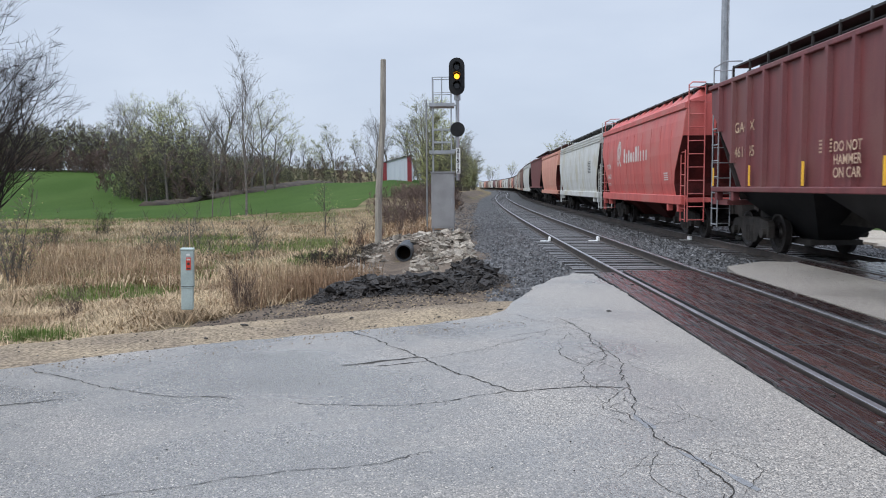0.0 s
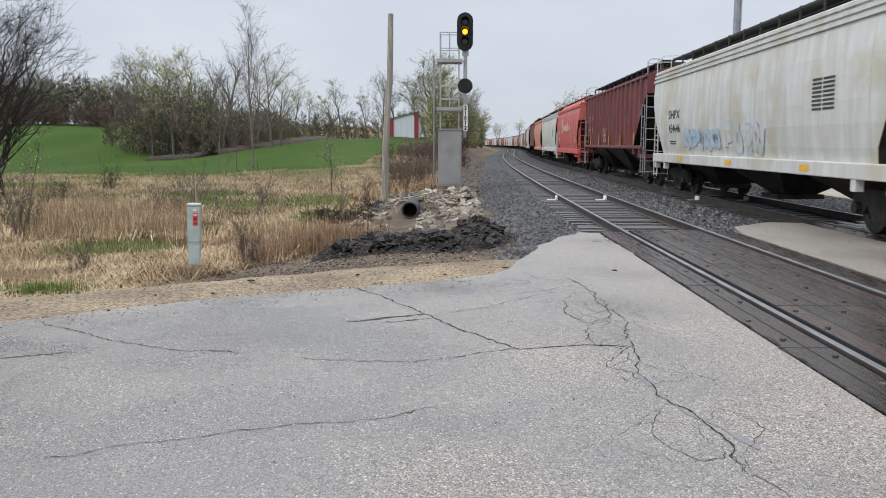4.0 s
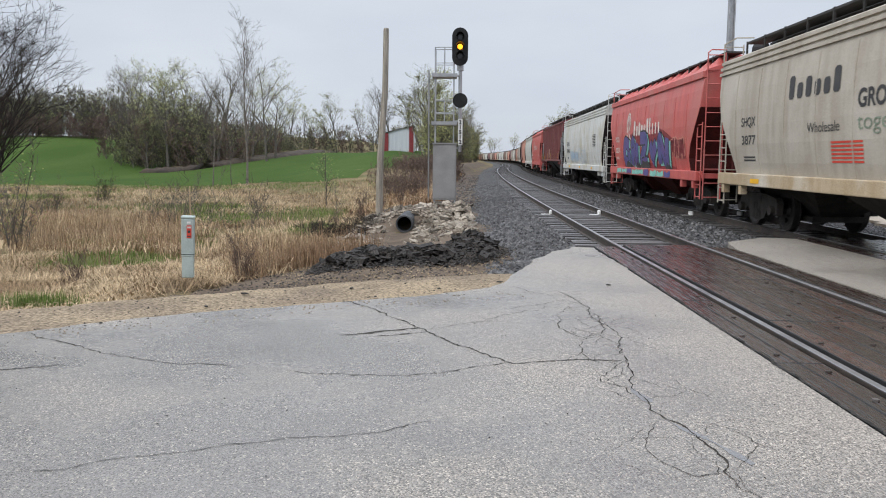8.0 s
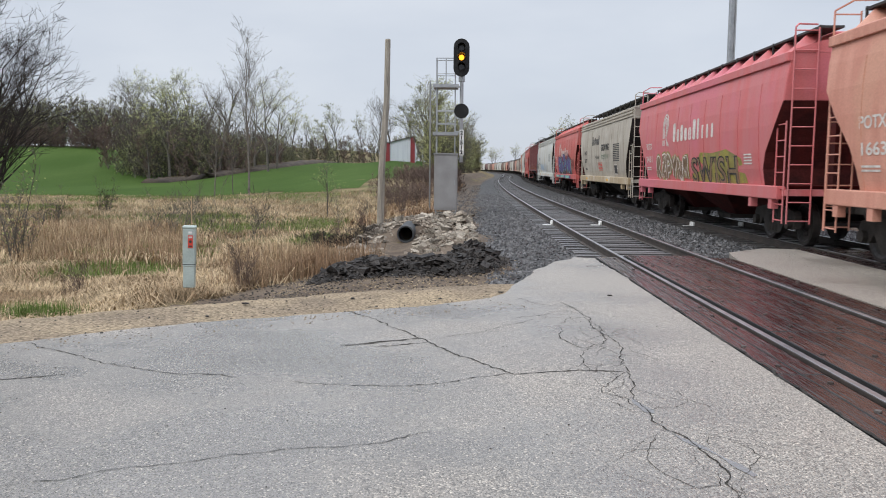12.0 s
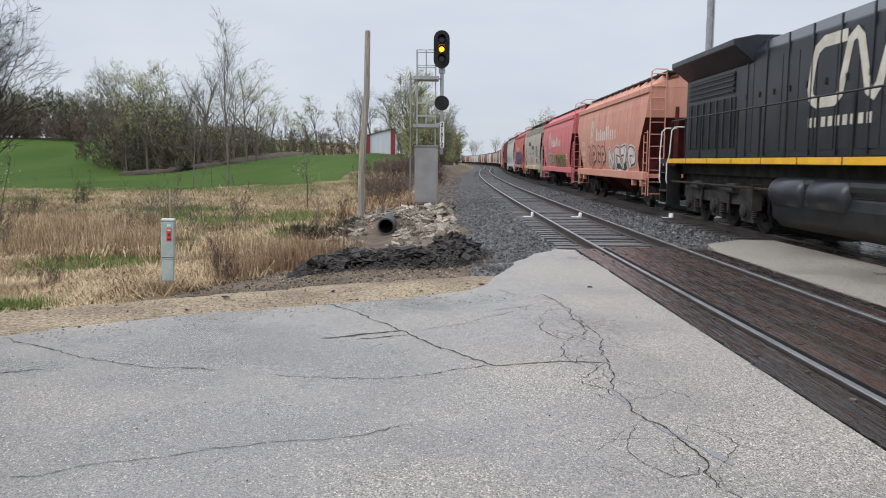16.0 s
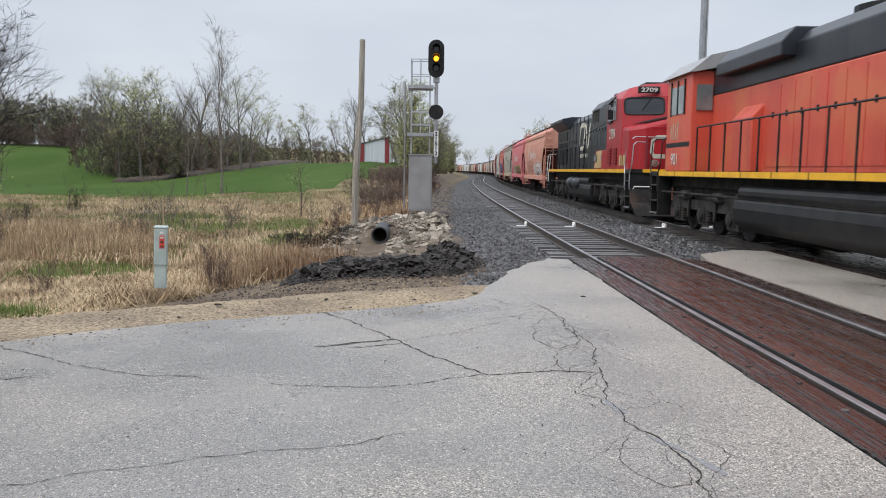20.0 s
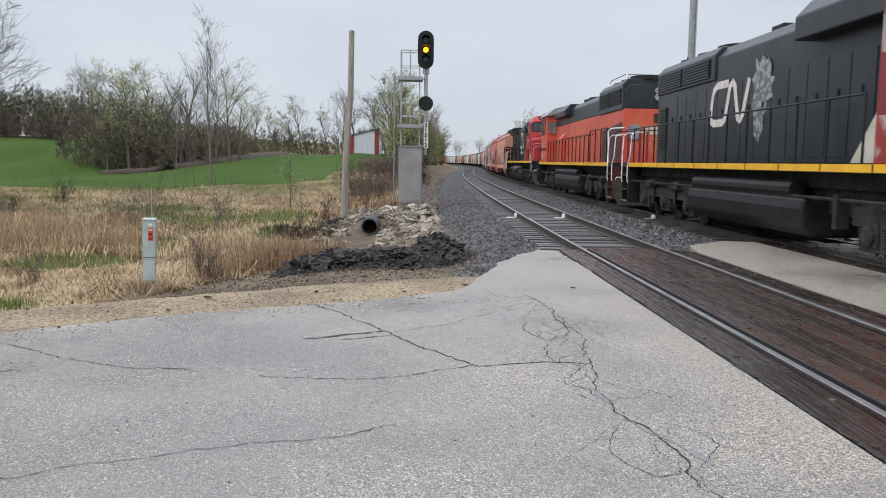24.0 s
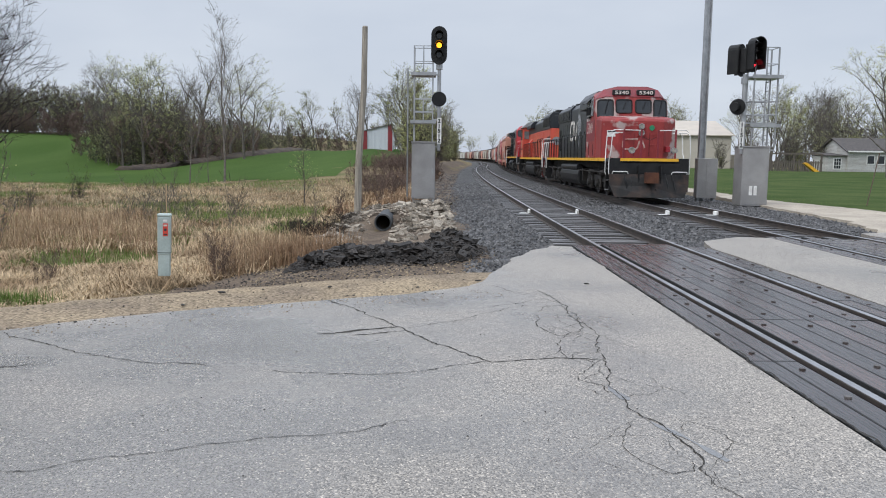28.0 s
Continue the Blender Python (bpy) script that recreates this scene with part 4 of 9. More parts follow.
swish_wagon = potash_wagon("faded red potash hopper wagon with olive and brown graffiti letters", m_pink, "2431")
scrawl(swish_wagon, KINK_SIDE, 3.9, 1.2, 3.75, 0.85, m_tag_brown, m_mark_pale, 6, 21, m_olive, fat=0.3)
for layer, b, mm in ((0.017, 0.04, m_mark), (0.023, 0.0, m_tag_brown)):
    v, f = words("SWISH", 0.95, b, 1.05)
    q = 3.75 / max(p[0] for p in v)
    on_side(swish_wagon, "spray_letters", ([(p[0] * q, p[1], 0) for p in v], f), KINK_SIDE, -0.15, 1.22, mm, layer)
on_side(swish_wagon, "spray_halo", blob([(0, 0.1), (1.0, 0.78), (2.0, 0.72), (3.0, 0.8), (4.0, 0.6), (4.3, 0.05), (2, 0.0)], 0.06), KINK_SIDE, -0.05, 1.24, m_olive, 0.010)
add_car(swish_wagon, -50.15)

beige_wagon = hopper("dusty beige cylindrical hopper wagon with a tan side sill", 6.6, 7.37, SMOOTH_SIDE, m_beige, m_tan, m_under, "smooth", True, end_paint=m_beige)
name_bars(beige_wagon, SMOOTH_SIDE, 2.54, 2.72, 2.2, 0.34, m_mark, 6, 0)
lettered(beige_wagon, SMOOTH_SIDE, ("Wholesale",), 1.68, 2.06, 0.26, 0.5, m_mark, 0.0, 1.25)
lettered(beige_wagon, SMOOTH_SIDE, ("GROWING",), -0.17, 2.42, 0.4, 0.5, m_mark, 0.012, 2.0)
lettered(beige_wagon, SMOOTH_SIDE, ("together",), -0.17, 2.06, 0.38, 0.5, mat("sage_green_lettering", (0.22, 0.27, 0.2), None, 0.6), 0.0, 1.95)
lettered(beige_wagon, SMOOTH_SIDE, ("SHQX", "3877"), 5.08, 2.3, 0.28, 0.4, m_mark, 0.004, 0.85)
small_print(beige_wagon, SMOOTH_SIDE, 5.0, 1.6, 0.7, 2, m_mark)
small_print(beige_wagon, SMOOTH_SIDE, 0.75, 1.85, 1.1, 6, m_redtag)
small_print(beige_wagon, SMOOTH_SIDE, -3.2, 2.6, 1.4, 10, m_mark, 0.04)
on_side(beige_wagon, "placard", bar(0.72, 0.42), SMOOTH_SIDE, -3.3, 1.36, m_mark_white)
on_side(beige_wagon, "placard_face", bar(0.6, 0.34), SMOOTH_SIDE, -3.36, 1.4, m_mark, 0.012)
for yy in (4.4, -1.6):
    on_side(beige_wagon, "yellow_dash", bar(0.5, 0.1), [(0, 1.60), (4, 1.60)], yy, 1.05, m_yellow)
add_car(beige_wagon, -35.4)

blue_tag = potash_wagon("red potash hopper wagon with blue, violet and mint graffiti", m_red, "2251")
on_side(blue_tag, "spray_halo", blob([(0.0, 0.1), (0.15, 0.95), (1.2, 1.2), (2.2, 1.36), (3.6, 1.3), (5.0, 1.42), (6.3, 1.25), (7.3, 1.0), (7.6, 0.1), (4, 0.0)], 0.1), KINK_SIDE, 3.7, 1.2, m_engine_dark_red, 0.005)
scrawl(blue_tag, KINK_SIDE, 3.42, 1.14, 7.0, 1.2, m_tag_teal, m_mark, 5, 33, fat=0.5)
scrawl(blue_tag, KINK_SIDE, 3.6, 1.2, 7.0, 1.22, m_tag_blue, m_mark, 5, 33, fat=0.44, over=0.008)
sill_q = random.Random(35)
for k in range(9):
    a, w, mm = 0.95 * k, sill_q.uniform(0.6, 0.9), (m_tag_teal, m_tag_teal, m_tag_blue)[k % 3]
    on_side(blue_tag, "spray_patch", blob(rounded([(a, 0.03), (a + 0.05, 0.2), (a + w * 0.5, sill_q.uniform(0.14, 0.23)), (a + w, 0.22), (a + w * 1.05, 0.05), (a + w * 0.6, sill_q.uniform(0.0, 0.1))], 4)), [(0, 1.605), (4, 1.605)], 4.7, 0.99, mm, 0.008)
scrawl(blue_tag, KINK_SIDE, -3.5, 1.5, 1.5, 0.7, m_engine_dark_red, m_salmon, 3, 37)
add_car(blue_tag, -20.65)

white_wagon = hopper("grey-white cylindrical hopper wagon with pale blue faded graffiti", 7.8, 8.6, SMOOTH_SIDE, m_wagon_white, m_wagon_white, m_under, "smooth", True)
lettered(white_wagon, SMOOTH_SIDE, ("SHPX", "454646"), 5.8, 2.33, 0.36, 0.42, m_mark, 0.006, 1.3)
small_print(white_wagon, SMOOTH_SIDE, 5.75, 1.62, 0.7, 2, m_mark)
small_print(white_wagon, SMOOTH_SIDE, -4.6, 2.7, 0.9, 8, m_mark, 0.04)
scrawl(white_wagon, SMOOTH_SIDE, 4.1, 1.35, 3.4, 0.7, m_tag_sky, m_wagon_white, 5, 41)
scrawl(white_wagon, SMOOTH_SIDE, 0.4, 1.35, 2.6, 0.7, m_wagon_white, m_tag_sky, 4, 43)
for yy in (4.6, 0.2, -4.2):
    on_side(white_wagon, "yellow_dash", bar(0.42, 0.11), [(0, 1.60), (4, 1.60)], yy, 1.06, m_yellow)
add_car(white_wagon, -4.7)

ribbed = hopper("dark maroon ribbed hopper wagon with yellow corner marks", 7.5, 8.3, RIB_SIDE, m_maroon, m_maroon, m_black, "rib", True, end_paint=m_maroon)
lettered(ribbed, [(0, 1.51), (5, 1.51)], ("GACX", "461945"), 6.1, 2.74, 0.33, 0.56, m_mark_cream, 0.004, 1.25)
lettered(ribbed, [(0, 1.60), (5, 1.60)], ("DO NOT", "HAMMER", "ON CAR"), 1.0, 2.1, 0.24, 0.22, m_mark_cream, 0.004, 0.95)
small_print(ribbed, [(0, 1.51), (5, 1.51)], 1.75, 2.3, 0.5, 4, m_mark_cream)
for yy in (7.35, 4.92, 2.23, -0.6, -3.4, -6.2):
    on_side(ribbed, "yellow_dash", bar(0.12, 0.45), [(0, 1.605), (5, 1.605)], yy, 1.52, m_yellow)
add_car(ribbed, 12.65)

plain_red = potash_wagon("red potash hopper wagon", m_red, "2467")
add_car(plain_red, 29.2)
white_far = hopper("grey-white cylindrical hopper wagon, clean", 7.8, 8.6, SMOOTH_SIDE, m_wagon_white, m_wagon_white, m_under, "smooth", True)
small_print(white_far, SMOOTH_SIDE, -4.6, 2.7, 0.9, 8, m_mark, 0.04)
add_car(white_far, 44.6)

# the head of the train, far down the line
far_kinds = [
    hopper("sun-bleached red potash hopper wagon", 6.3, 7.375, KINK_SIDE, m_salmon, m_salmon, m_reddark, "kink", False, False),
    hopper("dark brown ribbed hopper wagon", 7.5, 8.3, RIB_SIDE, m_maroon, m_maroon, m_black, "rib", False, False),
    hopper("grey-white cylindrical hopper wagon far down the line", 7.8, 8.6, SMOOTH_SIDE, m_wagon_white, m_wagon_white, m_under, "smooth", False, False),
    hopper("brown cylindrical hopper wagon far down the line", 6.6, 7.37, SMOOTH_SIDE, m_brown, m_brown, m_under, "smooth", False, False),
    hopper("beige cylindrical hopper wagon far down the line", 6.6, 7.37, SMOOTH_SIDE, m_beige, m_tan, m_under, "smooth", False, False),
]
FAR_REACH = [7.375, 8.3, 8.6, 7.37, 7.37]
used, head = set(), 53.3
for k in [0, 1, 2, 3, 4, 4, 0, 3, 2, 4, 1, 0, 4, 3, 2, 2, 4, 0, 3, 4, 1, 2, 4, 3, 0, 2, 4]:
    c = far_kinds[k]
    if k in used:
        c = copy_thing(c, Matrix())
    used.add(k)
    add_car(c, head + FAR_REACH[k])
    head += 2 * FAR_REACH[k]



# ---- engines ----
def engine_truck(car, y, wheelbase, r=0.508):
    """Three axles in a long cast frame with pedestal jaws, springs and brake gear."""
    b = wheelbase / 2

    def frame_mesh():
        g = Geo()
        for s in (-1, 1):
            x = s * 1.13
            g.prism([(-b - 0.62, 0.62), (-b - 0.56, 0.92), (-b + 0.25, 1.0), (-0.95, 0.86), (0.95, 0.86), (b - 0.25, 1.0), (b + 0.56, 0.92), (b + 0.62, 0.62), (0.95, 0.6), (-0.95, 0.6)], "x", x - 0.08, x + 0.08)
            for k in (-b, 0, b):
                for e in (-1, 1):
                    # jaws that hold each axle box, with a foot below
                    g.prism([(k + e * 0.2, 0.34), (k + e * 0.2, 0.66), (k + e * 0.42, 0.66), (k + e * 0.36, 0.3)], "x", x - 0.07, x + 0.07)
                g.box(x - 0.06, x + 0.06, k - 0.36, k + 0.36, 0.25, 0.33)
        g.box(-1.1, 1.1, -0.3, 0.3, 0.62, 0.95)
        g.box(-0.62, 0.62, -b - 0.3, b + 0.3, 0.26, 0.72)
        return g.mesh("truck_frame")

    def coil_mesh():
        n = 15
        return Geo().tube([(0, 0, -0.15 + 0.3 * k / (n - 1)) for k in range(n)], [0.06 + 0.025 * (k % 2) for k in range(n)], 10).mesh("coil_spring")
    t = part("truck", shared(("eframe", wheelbase), frame_mesh), m_truck, car, bevel=0.012)
    t.matrix_basis = pose(0, y, 0)
    for k in (-1, 0, 1):
        wheelset(car, y + k * b, r, True)
        for s in (-1, 1):
            j = part("journal_box", shared("journal", lambda: Geo().box(-0.1, 0.08, -0.19, 0.19, -0.17, 0.19).tube([(0.06, 0, 0), (0.14, 0, 0), (0.17, 0, 0)], [0.16, 0.16, 0.1], 12).mesh("journal_box")), m_truck, t)
            j.matrix_basis = pose(s * 1.16, k * b, r, 0, 0, 0 if s > 0 else 180)
            for e in (-0.34, 0.34):
                sp = part("coil_spring", shared("coil", coil_mesh), m_under, t)
                sp.matrix_basis = pose(s * 1.15, k * b + e, 0.5)
            part("brake_shoe", shared("shoe", lambda: Geo().box(-0.06, 0.06, -0.06, 0.06, -0.2, 0.2).mesh("brake_shoe")), m_under, t).matrix_basis = pose(s * 0.86, k * b + 0.58, 0.5)
    for k in (-0.5, 0.5):
        for s in (-1, 1):
            c = part("brake_cylinder", shared("brakecyl", lambda: Geo().tube([(0, -0.24, 0), (0, -0.2, 0), (0, 0.2, 0), (0, 0.24, 0)], [0.1, 0.125, 0.125, 0.1], 12).tube([(0, 0.24, 0), (0, 0.46, -0.04)], 0.03, 6).mesh("brake_cylinder")), m_truck, t)
            c.matrix_basis = pose(s * 1.27, k * wheelbase * 0.62, 0.97)
            part("brake_lever", shared("lever", lambda: Geo().prism([(-0.05, -0.45), (0.05, -0.45), (0.07, 0.1), (-0.07, 0.1)], "x", -0.02, 0.02).mesh("brake_lever")), m_under, t).matrix_basis = pose(s * 1.26, k * wheelbase * 0.5, 0.85)
            part("sand_pipe", Geo().tube([(s * 1.05, k * 2 * (b + 0.75), 1.1), (s * 1.0, k * 2 * (b + 0.7), 0.5), (s * 0.8, k * 2 * (b + 0.5), 0.15)], 0.025, 5), m_under, t)


def railing(car, s, ys, z0, z1, paint, x=1.44, name="handrail"):
    g = Geo()
    for y in ys:
        g.tube([(s * x, y, z0 - 0.1), (s * x, y, z1)], 0.022, 5)
    g.tube([(s * x, min(ys), z1), (s * x, max(ys), z1)], 0.02, 5)
    return part(name, g, paint, car)


def corner_steps(car, half, e, paint, rails):
    """Steps and grab rails at the two corners of one end (e = -1 near end, 1 far end)."""
    for s in (-1, 1):
        y0, y1 = e * (half - 0.72), e * (half - 0.02)
        g = Geo()
        for yy in (y0, y1):
            g.box(min(s * 1.15, s * 1.5), max(s * 1.15, s * 1.5), yy - 0.03, yy + 0.03, 0.32, 1.45)
        g.box(min(s * 1.1, s * 1.16), max(s * 1.1, s * 1.16), min(y0, y1), max(y0, y1), 0.32, 1.45)
        part("step_well", g, paint, car)
        for k in range(3):
            z = 0.36 + 0.36 * k
            part("step_tread", Geo().box(min(s * 1.18, s * 1.52), max(s * 1.18, s * 1.52), min(y0, y1), max(y0, y1), z, z + 0.04), m_walk, car)
            part("tread_edge", Geo().box(min(s * 1.515, s * 1.53), max(s * 1.515, s * 1.53), min(y0, y1), max(y0, y1), z, z + 0.04), m_galv if k == 0 else m_walk, car)
        for yy, lean in ((y0, -0.05), (y1, 0.05)):
            g = Geo()
            g.tube([(s * 1.5, yy, 0.95), (s * 1.53, yy, 1.05), (s * 1.53, yy, 1.5), (s * 1.50, yy + e * lean * 3, 1.8), (s * 1.46, yy + e * lean * 3, 2.45), (s * 1.36, yy + e * lean * 2, 2.55), (s * 1.05, yy + e * lean, 2.55)], 0.018, 6)
            part("grab_rail", g, rails, car)


def plow(car, half, e, paint):
    """A bent steel snow plow under the end beam."""
    y = e * half
    g = Geo()
    g.rings([[(-1.52, y + e * 0.02, 0.98), (0, y + e * 0.12, 0.98), (1.52, y + e * 0.02, 0.98), (1.52, y - e * 0.04, 0.98), (0, y + e * 0.04, 0.98), (-1.52, y - e * 0.04, 0.98)],
             [(-1.5, y + e * 0.1, 0.55), (0, y + e * 0.28, 0.55), (1.5, y + e * 0.1, 0.55), (1.5, y + e * 0.05, 0.55), (0, y + e * 0.22, 0.55), (-1.5, y + e * 0.05, 0.55)],
             [(-1.32, y + e * 0.25, 0.12), (0, y + e * 0.5, 0.12), (1.32, y + e * 0.25, 0.12), (1.32, y + e * 0.2, 0.12), (0, y + e * 0.45, 0.12), (-1.32, y + e * 0.2, 0.12)]])
    part("plow", g, m_plow, car, bevel=0.01)
    part("end_beam", Geo().box(-1.5, 1.5, min(y, y - e * 0.12), max(y, y - e * 0.12), 0.95, 1.40), m_black, car)
    part("end_coupler", Geo().box(-0.17, 0.17, min(y - e * 0.1, y + e * 0.5), max(y - e * 0.1, y + e * 0.5), 0.7, 1.02).box(-0.24, 0.24, min(y + e * 0.3, y + e * 0.55), max(y + e * 0.3, y + e * 0.55), 0.66, 1.06),
         mat("rusty_coupler", (0.12, 0.055, 0.035), (0.08, 0.04, 0.03), 0.8), car)
    for x in (-0.95, -0.75, 0.6, 0.85):
        part("air_hose", Geo().tube([(x, y + e * 0.03, 1.0), (x + 0.05, y + e * 0.16, 0.72), (x + 0.1, y + e * 0.22, 0.4)], 0.025, 6), m_black, car)
    for s in (-1, 1):
        part("uncoupling_lever", Geo().tube([(s * 1.42, y + e * 0.1, 1.0), (s * 1.4, y + e * 0.14, 1.08), (s * 0.85, y + e * 0.16, 1.08), (s * 0.82, y + e * 0.12, 1.0)], 0.02, 5), m_white, car)
        part("hose_hanger", Geo().box(s * 0.42 - 0.02, s * 0.42 + 0.02, min(y, y + e * 0.2), max(y, y + e * 0.2), 0.55, 1.3), m_black, car)


def engine_base(car, half, centre, wheelbase, tank, stripe, deck_paint):
    part("frame", Geo().box(-1.08, 1.08, -half + 0.1, half - 0.1, 1.08, 1.36), m_under, car, bevel=0.02)
    part("deck", Geo().box(-1.5, 1.5, -half, half, 1.36, 1.5), deck_paint, car)
    part("underframe", Geo().box(-0.95, 0.95, -half + 0.4, half - 0.4, 0.72, 1.35), m_under, car)
    for s in (-1, 1):
        for yy in (centre - wheelbase / 2 - 0.75, -centre + wheelbase / 2 + 0.75):
            part("pipe_bracket", Geo().box(min(s * 1.2, s * 1.42), max(s * 1.2, s * 1.42), yy - 0.06, yy + 0.06, 0.55, 1.1), m_under, car)
        part("train_pipe", Geo().tube([(s * 1.38, -half + 0.8, 1.02), (s * 1.38, half - 0.8, 1.02)], 0.03, 6), m_under, car)
    for s in (-1, 1):
        n = 12
        for k in range(n):
            y0 = -half + 0.75 + k * (2 * half - 1.5) / n
            part("side_stripe", Geo().box(min(s * 1.5, s * 1.512), max(s * 1.5, s * 1.512), y0 + 0.03, y0 + (2 * half - 1.5) / n - 0.03, 1.375, 1.5), stripe, car)
    for e in (-1, 1):
        engine_truck(car, e * centre, wheelbase)
        part("end_stripe", Geo().box(-1.1, 1.1, min(e * half, e * (half + 0.012)), max(e * half, e * (half + 0.012)), 1.39, 1.5), stripe, car)
    a, b = tank
    prof = [(-1.42, 1.0), (-1.46, 0.8), (-1.42, 0.5), (-1.2, 0.3), (1.2, 0.3), (1.42, 0.5), (1.46, 0.8), (1.42, 1.0)]
    part("fuel_tank", Geo().prism(prof, "y", a, b), m_black, car, bevel=0.05)
    for s in (-1, 1):
        part("air_reservoir", Geo().tube([(s * 1.3, a + 0.5, 1.14), (s * 1.3, b - 0.3, 1.14)], 0.16, 12), m_black, car)
    couplers(car, half - 0.2, half + 0.45)


def hood_box(car, name, w, y0, y1, z0, z1, paint, cut=0.22, label=""):
    prof = [(-w, z0), (-w, z1 - cut), (-w + cut * 0.9, z1), (w - cut * 0.9, z1), (w, z1 - cut), (w, z0)]
    return part(name, Geo().prism(prof, "y", y0, y1), paint, car, label, bevel=0.03)


def doors(car, w, y0, y1, z0, z1, n, paint):
    """Access doors along the hood, each with hinges and a latch."""
    for s in (-1, 1):
        for k in range(n):
            a = y0 + (y1 - y0) * k / n
            b = y0 + (y1 - y0) * (k + 1) / n
            d = part("hood_door", Geo().box(min(s * w, s * (w + 0.014)), max(s * w, s * (w + 0.014)), a + 0.018, b - 0.018, z0, z1), paint, car)
            if s < 0:
                part("latch", Geo().box(-(w + 0.035), -(w + 0.012), (a + b) / 2 - 0.03, (a + b) / 2 + 0.03, z0 + (z1 - z0) * 0.6, z0 + (z1 - z0) * 0.6 + 0.12), m_black, d)


def louvre(car, w, y0, y1, z0, z1, n, paint, upright=False):
    for s in (-1, 1):
        part("grille", Geo().box(min(s * w, s * (w + 0.02)), max(s * w, s * (w + 0.02)), y0, y1, z0, z1), m_black, car)
        for k in range(n):
            if upright:
                y = y0 + (y1 - y0) * (k + 0.5) / n
                part("slat", Geo().box(min(s * w, s * (w + 0.045)), max(s * w, s * (w + 0.045)), y - 0.03, y + 0.03, z0, z1), paint, car)
            else:
                z = z0 + (z1 - z0) * (k + 0.5) / n
                part("slat", Geo().box(min(s * w, s * (w + 0.045)), max(s * w, s * (w + 0.045)), y0, y1, z - 0.02, z + 0.012), paint, car)


def side_poly(car, name, pts, w, material, lift=0.02, label=""):
    """A painted area on the near side, outline in (y, z)."""
    g = Geo()
    g.v = [(-(w + lift), y, z) for y, z in pts]
    g.f = [tuple(range(len(pts)))]
    return part(name, g, material, car, label)


def ribbon_mark(car, w, y0, z0, s, material, lift=0.022):
    """The railway's emblem, as one bent band."""
    pts = [(1.15, 1.0), (0.42, 1.0), (0.2, 0.9), (0.1, 0.7), (0.02, 0.28), (0.08, 0.12), (0.25, 0.06), (0.85, 0.06), (1.0, 0.14), (1.25, 0.92), (1.42, 1.0), (1.55, 0.9), (1.82, 0.12), (1.95, 0.06), (2.1, 0.2), (2.4, 1.0)]
    v, f = stroke([(a * s, b * s) for a, b in pts], 0.19 * s)
    g = Geo()
    g.v = [(-(w + lift), y0 - a, z0 + b) for a, b, _ in v]
    g.f = f
    return part("emblem", g, material, car)


def cab_top(x, roof):
    return float(np.interp(abs(x), [0, 0.6, 1.15, 1.5], [roof, roof - 0.02, roof - 0.14, roof - 0.5]))


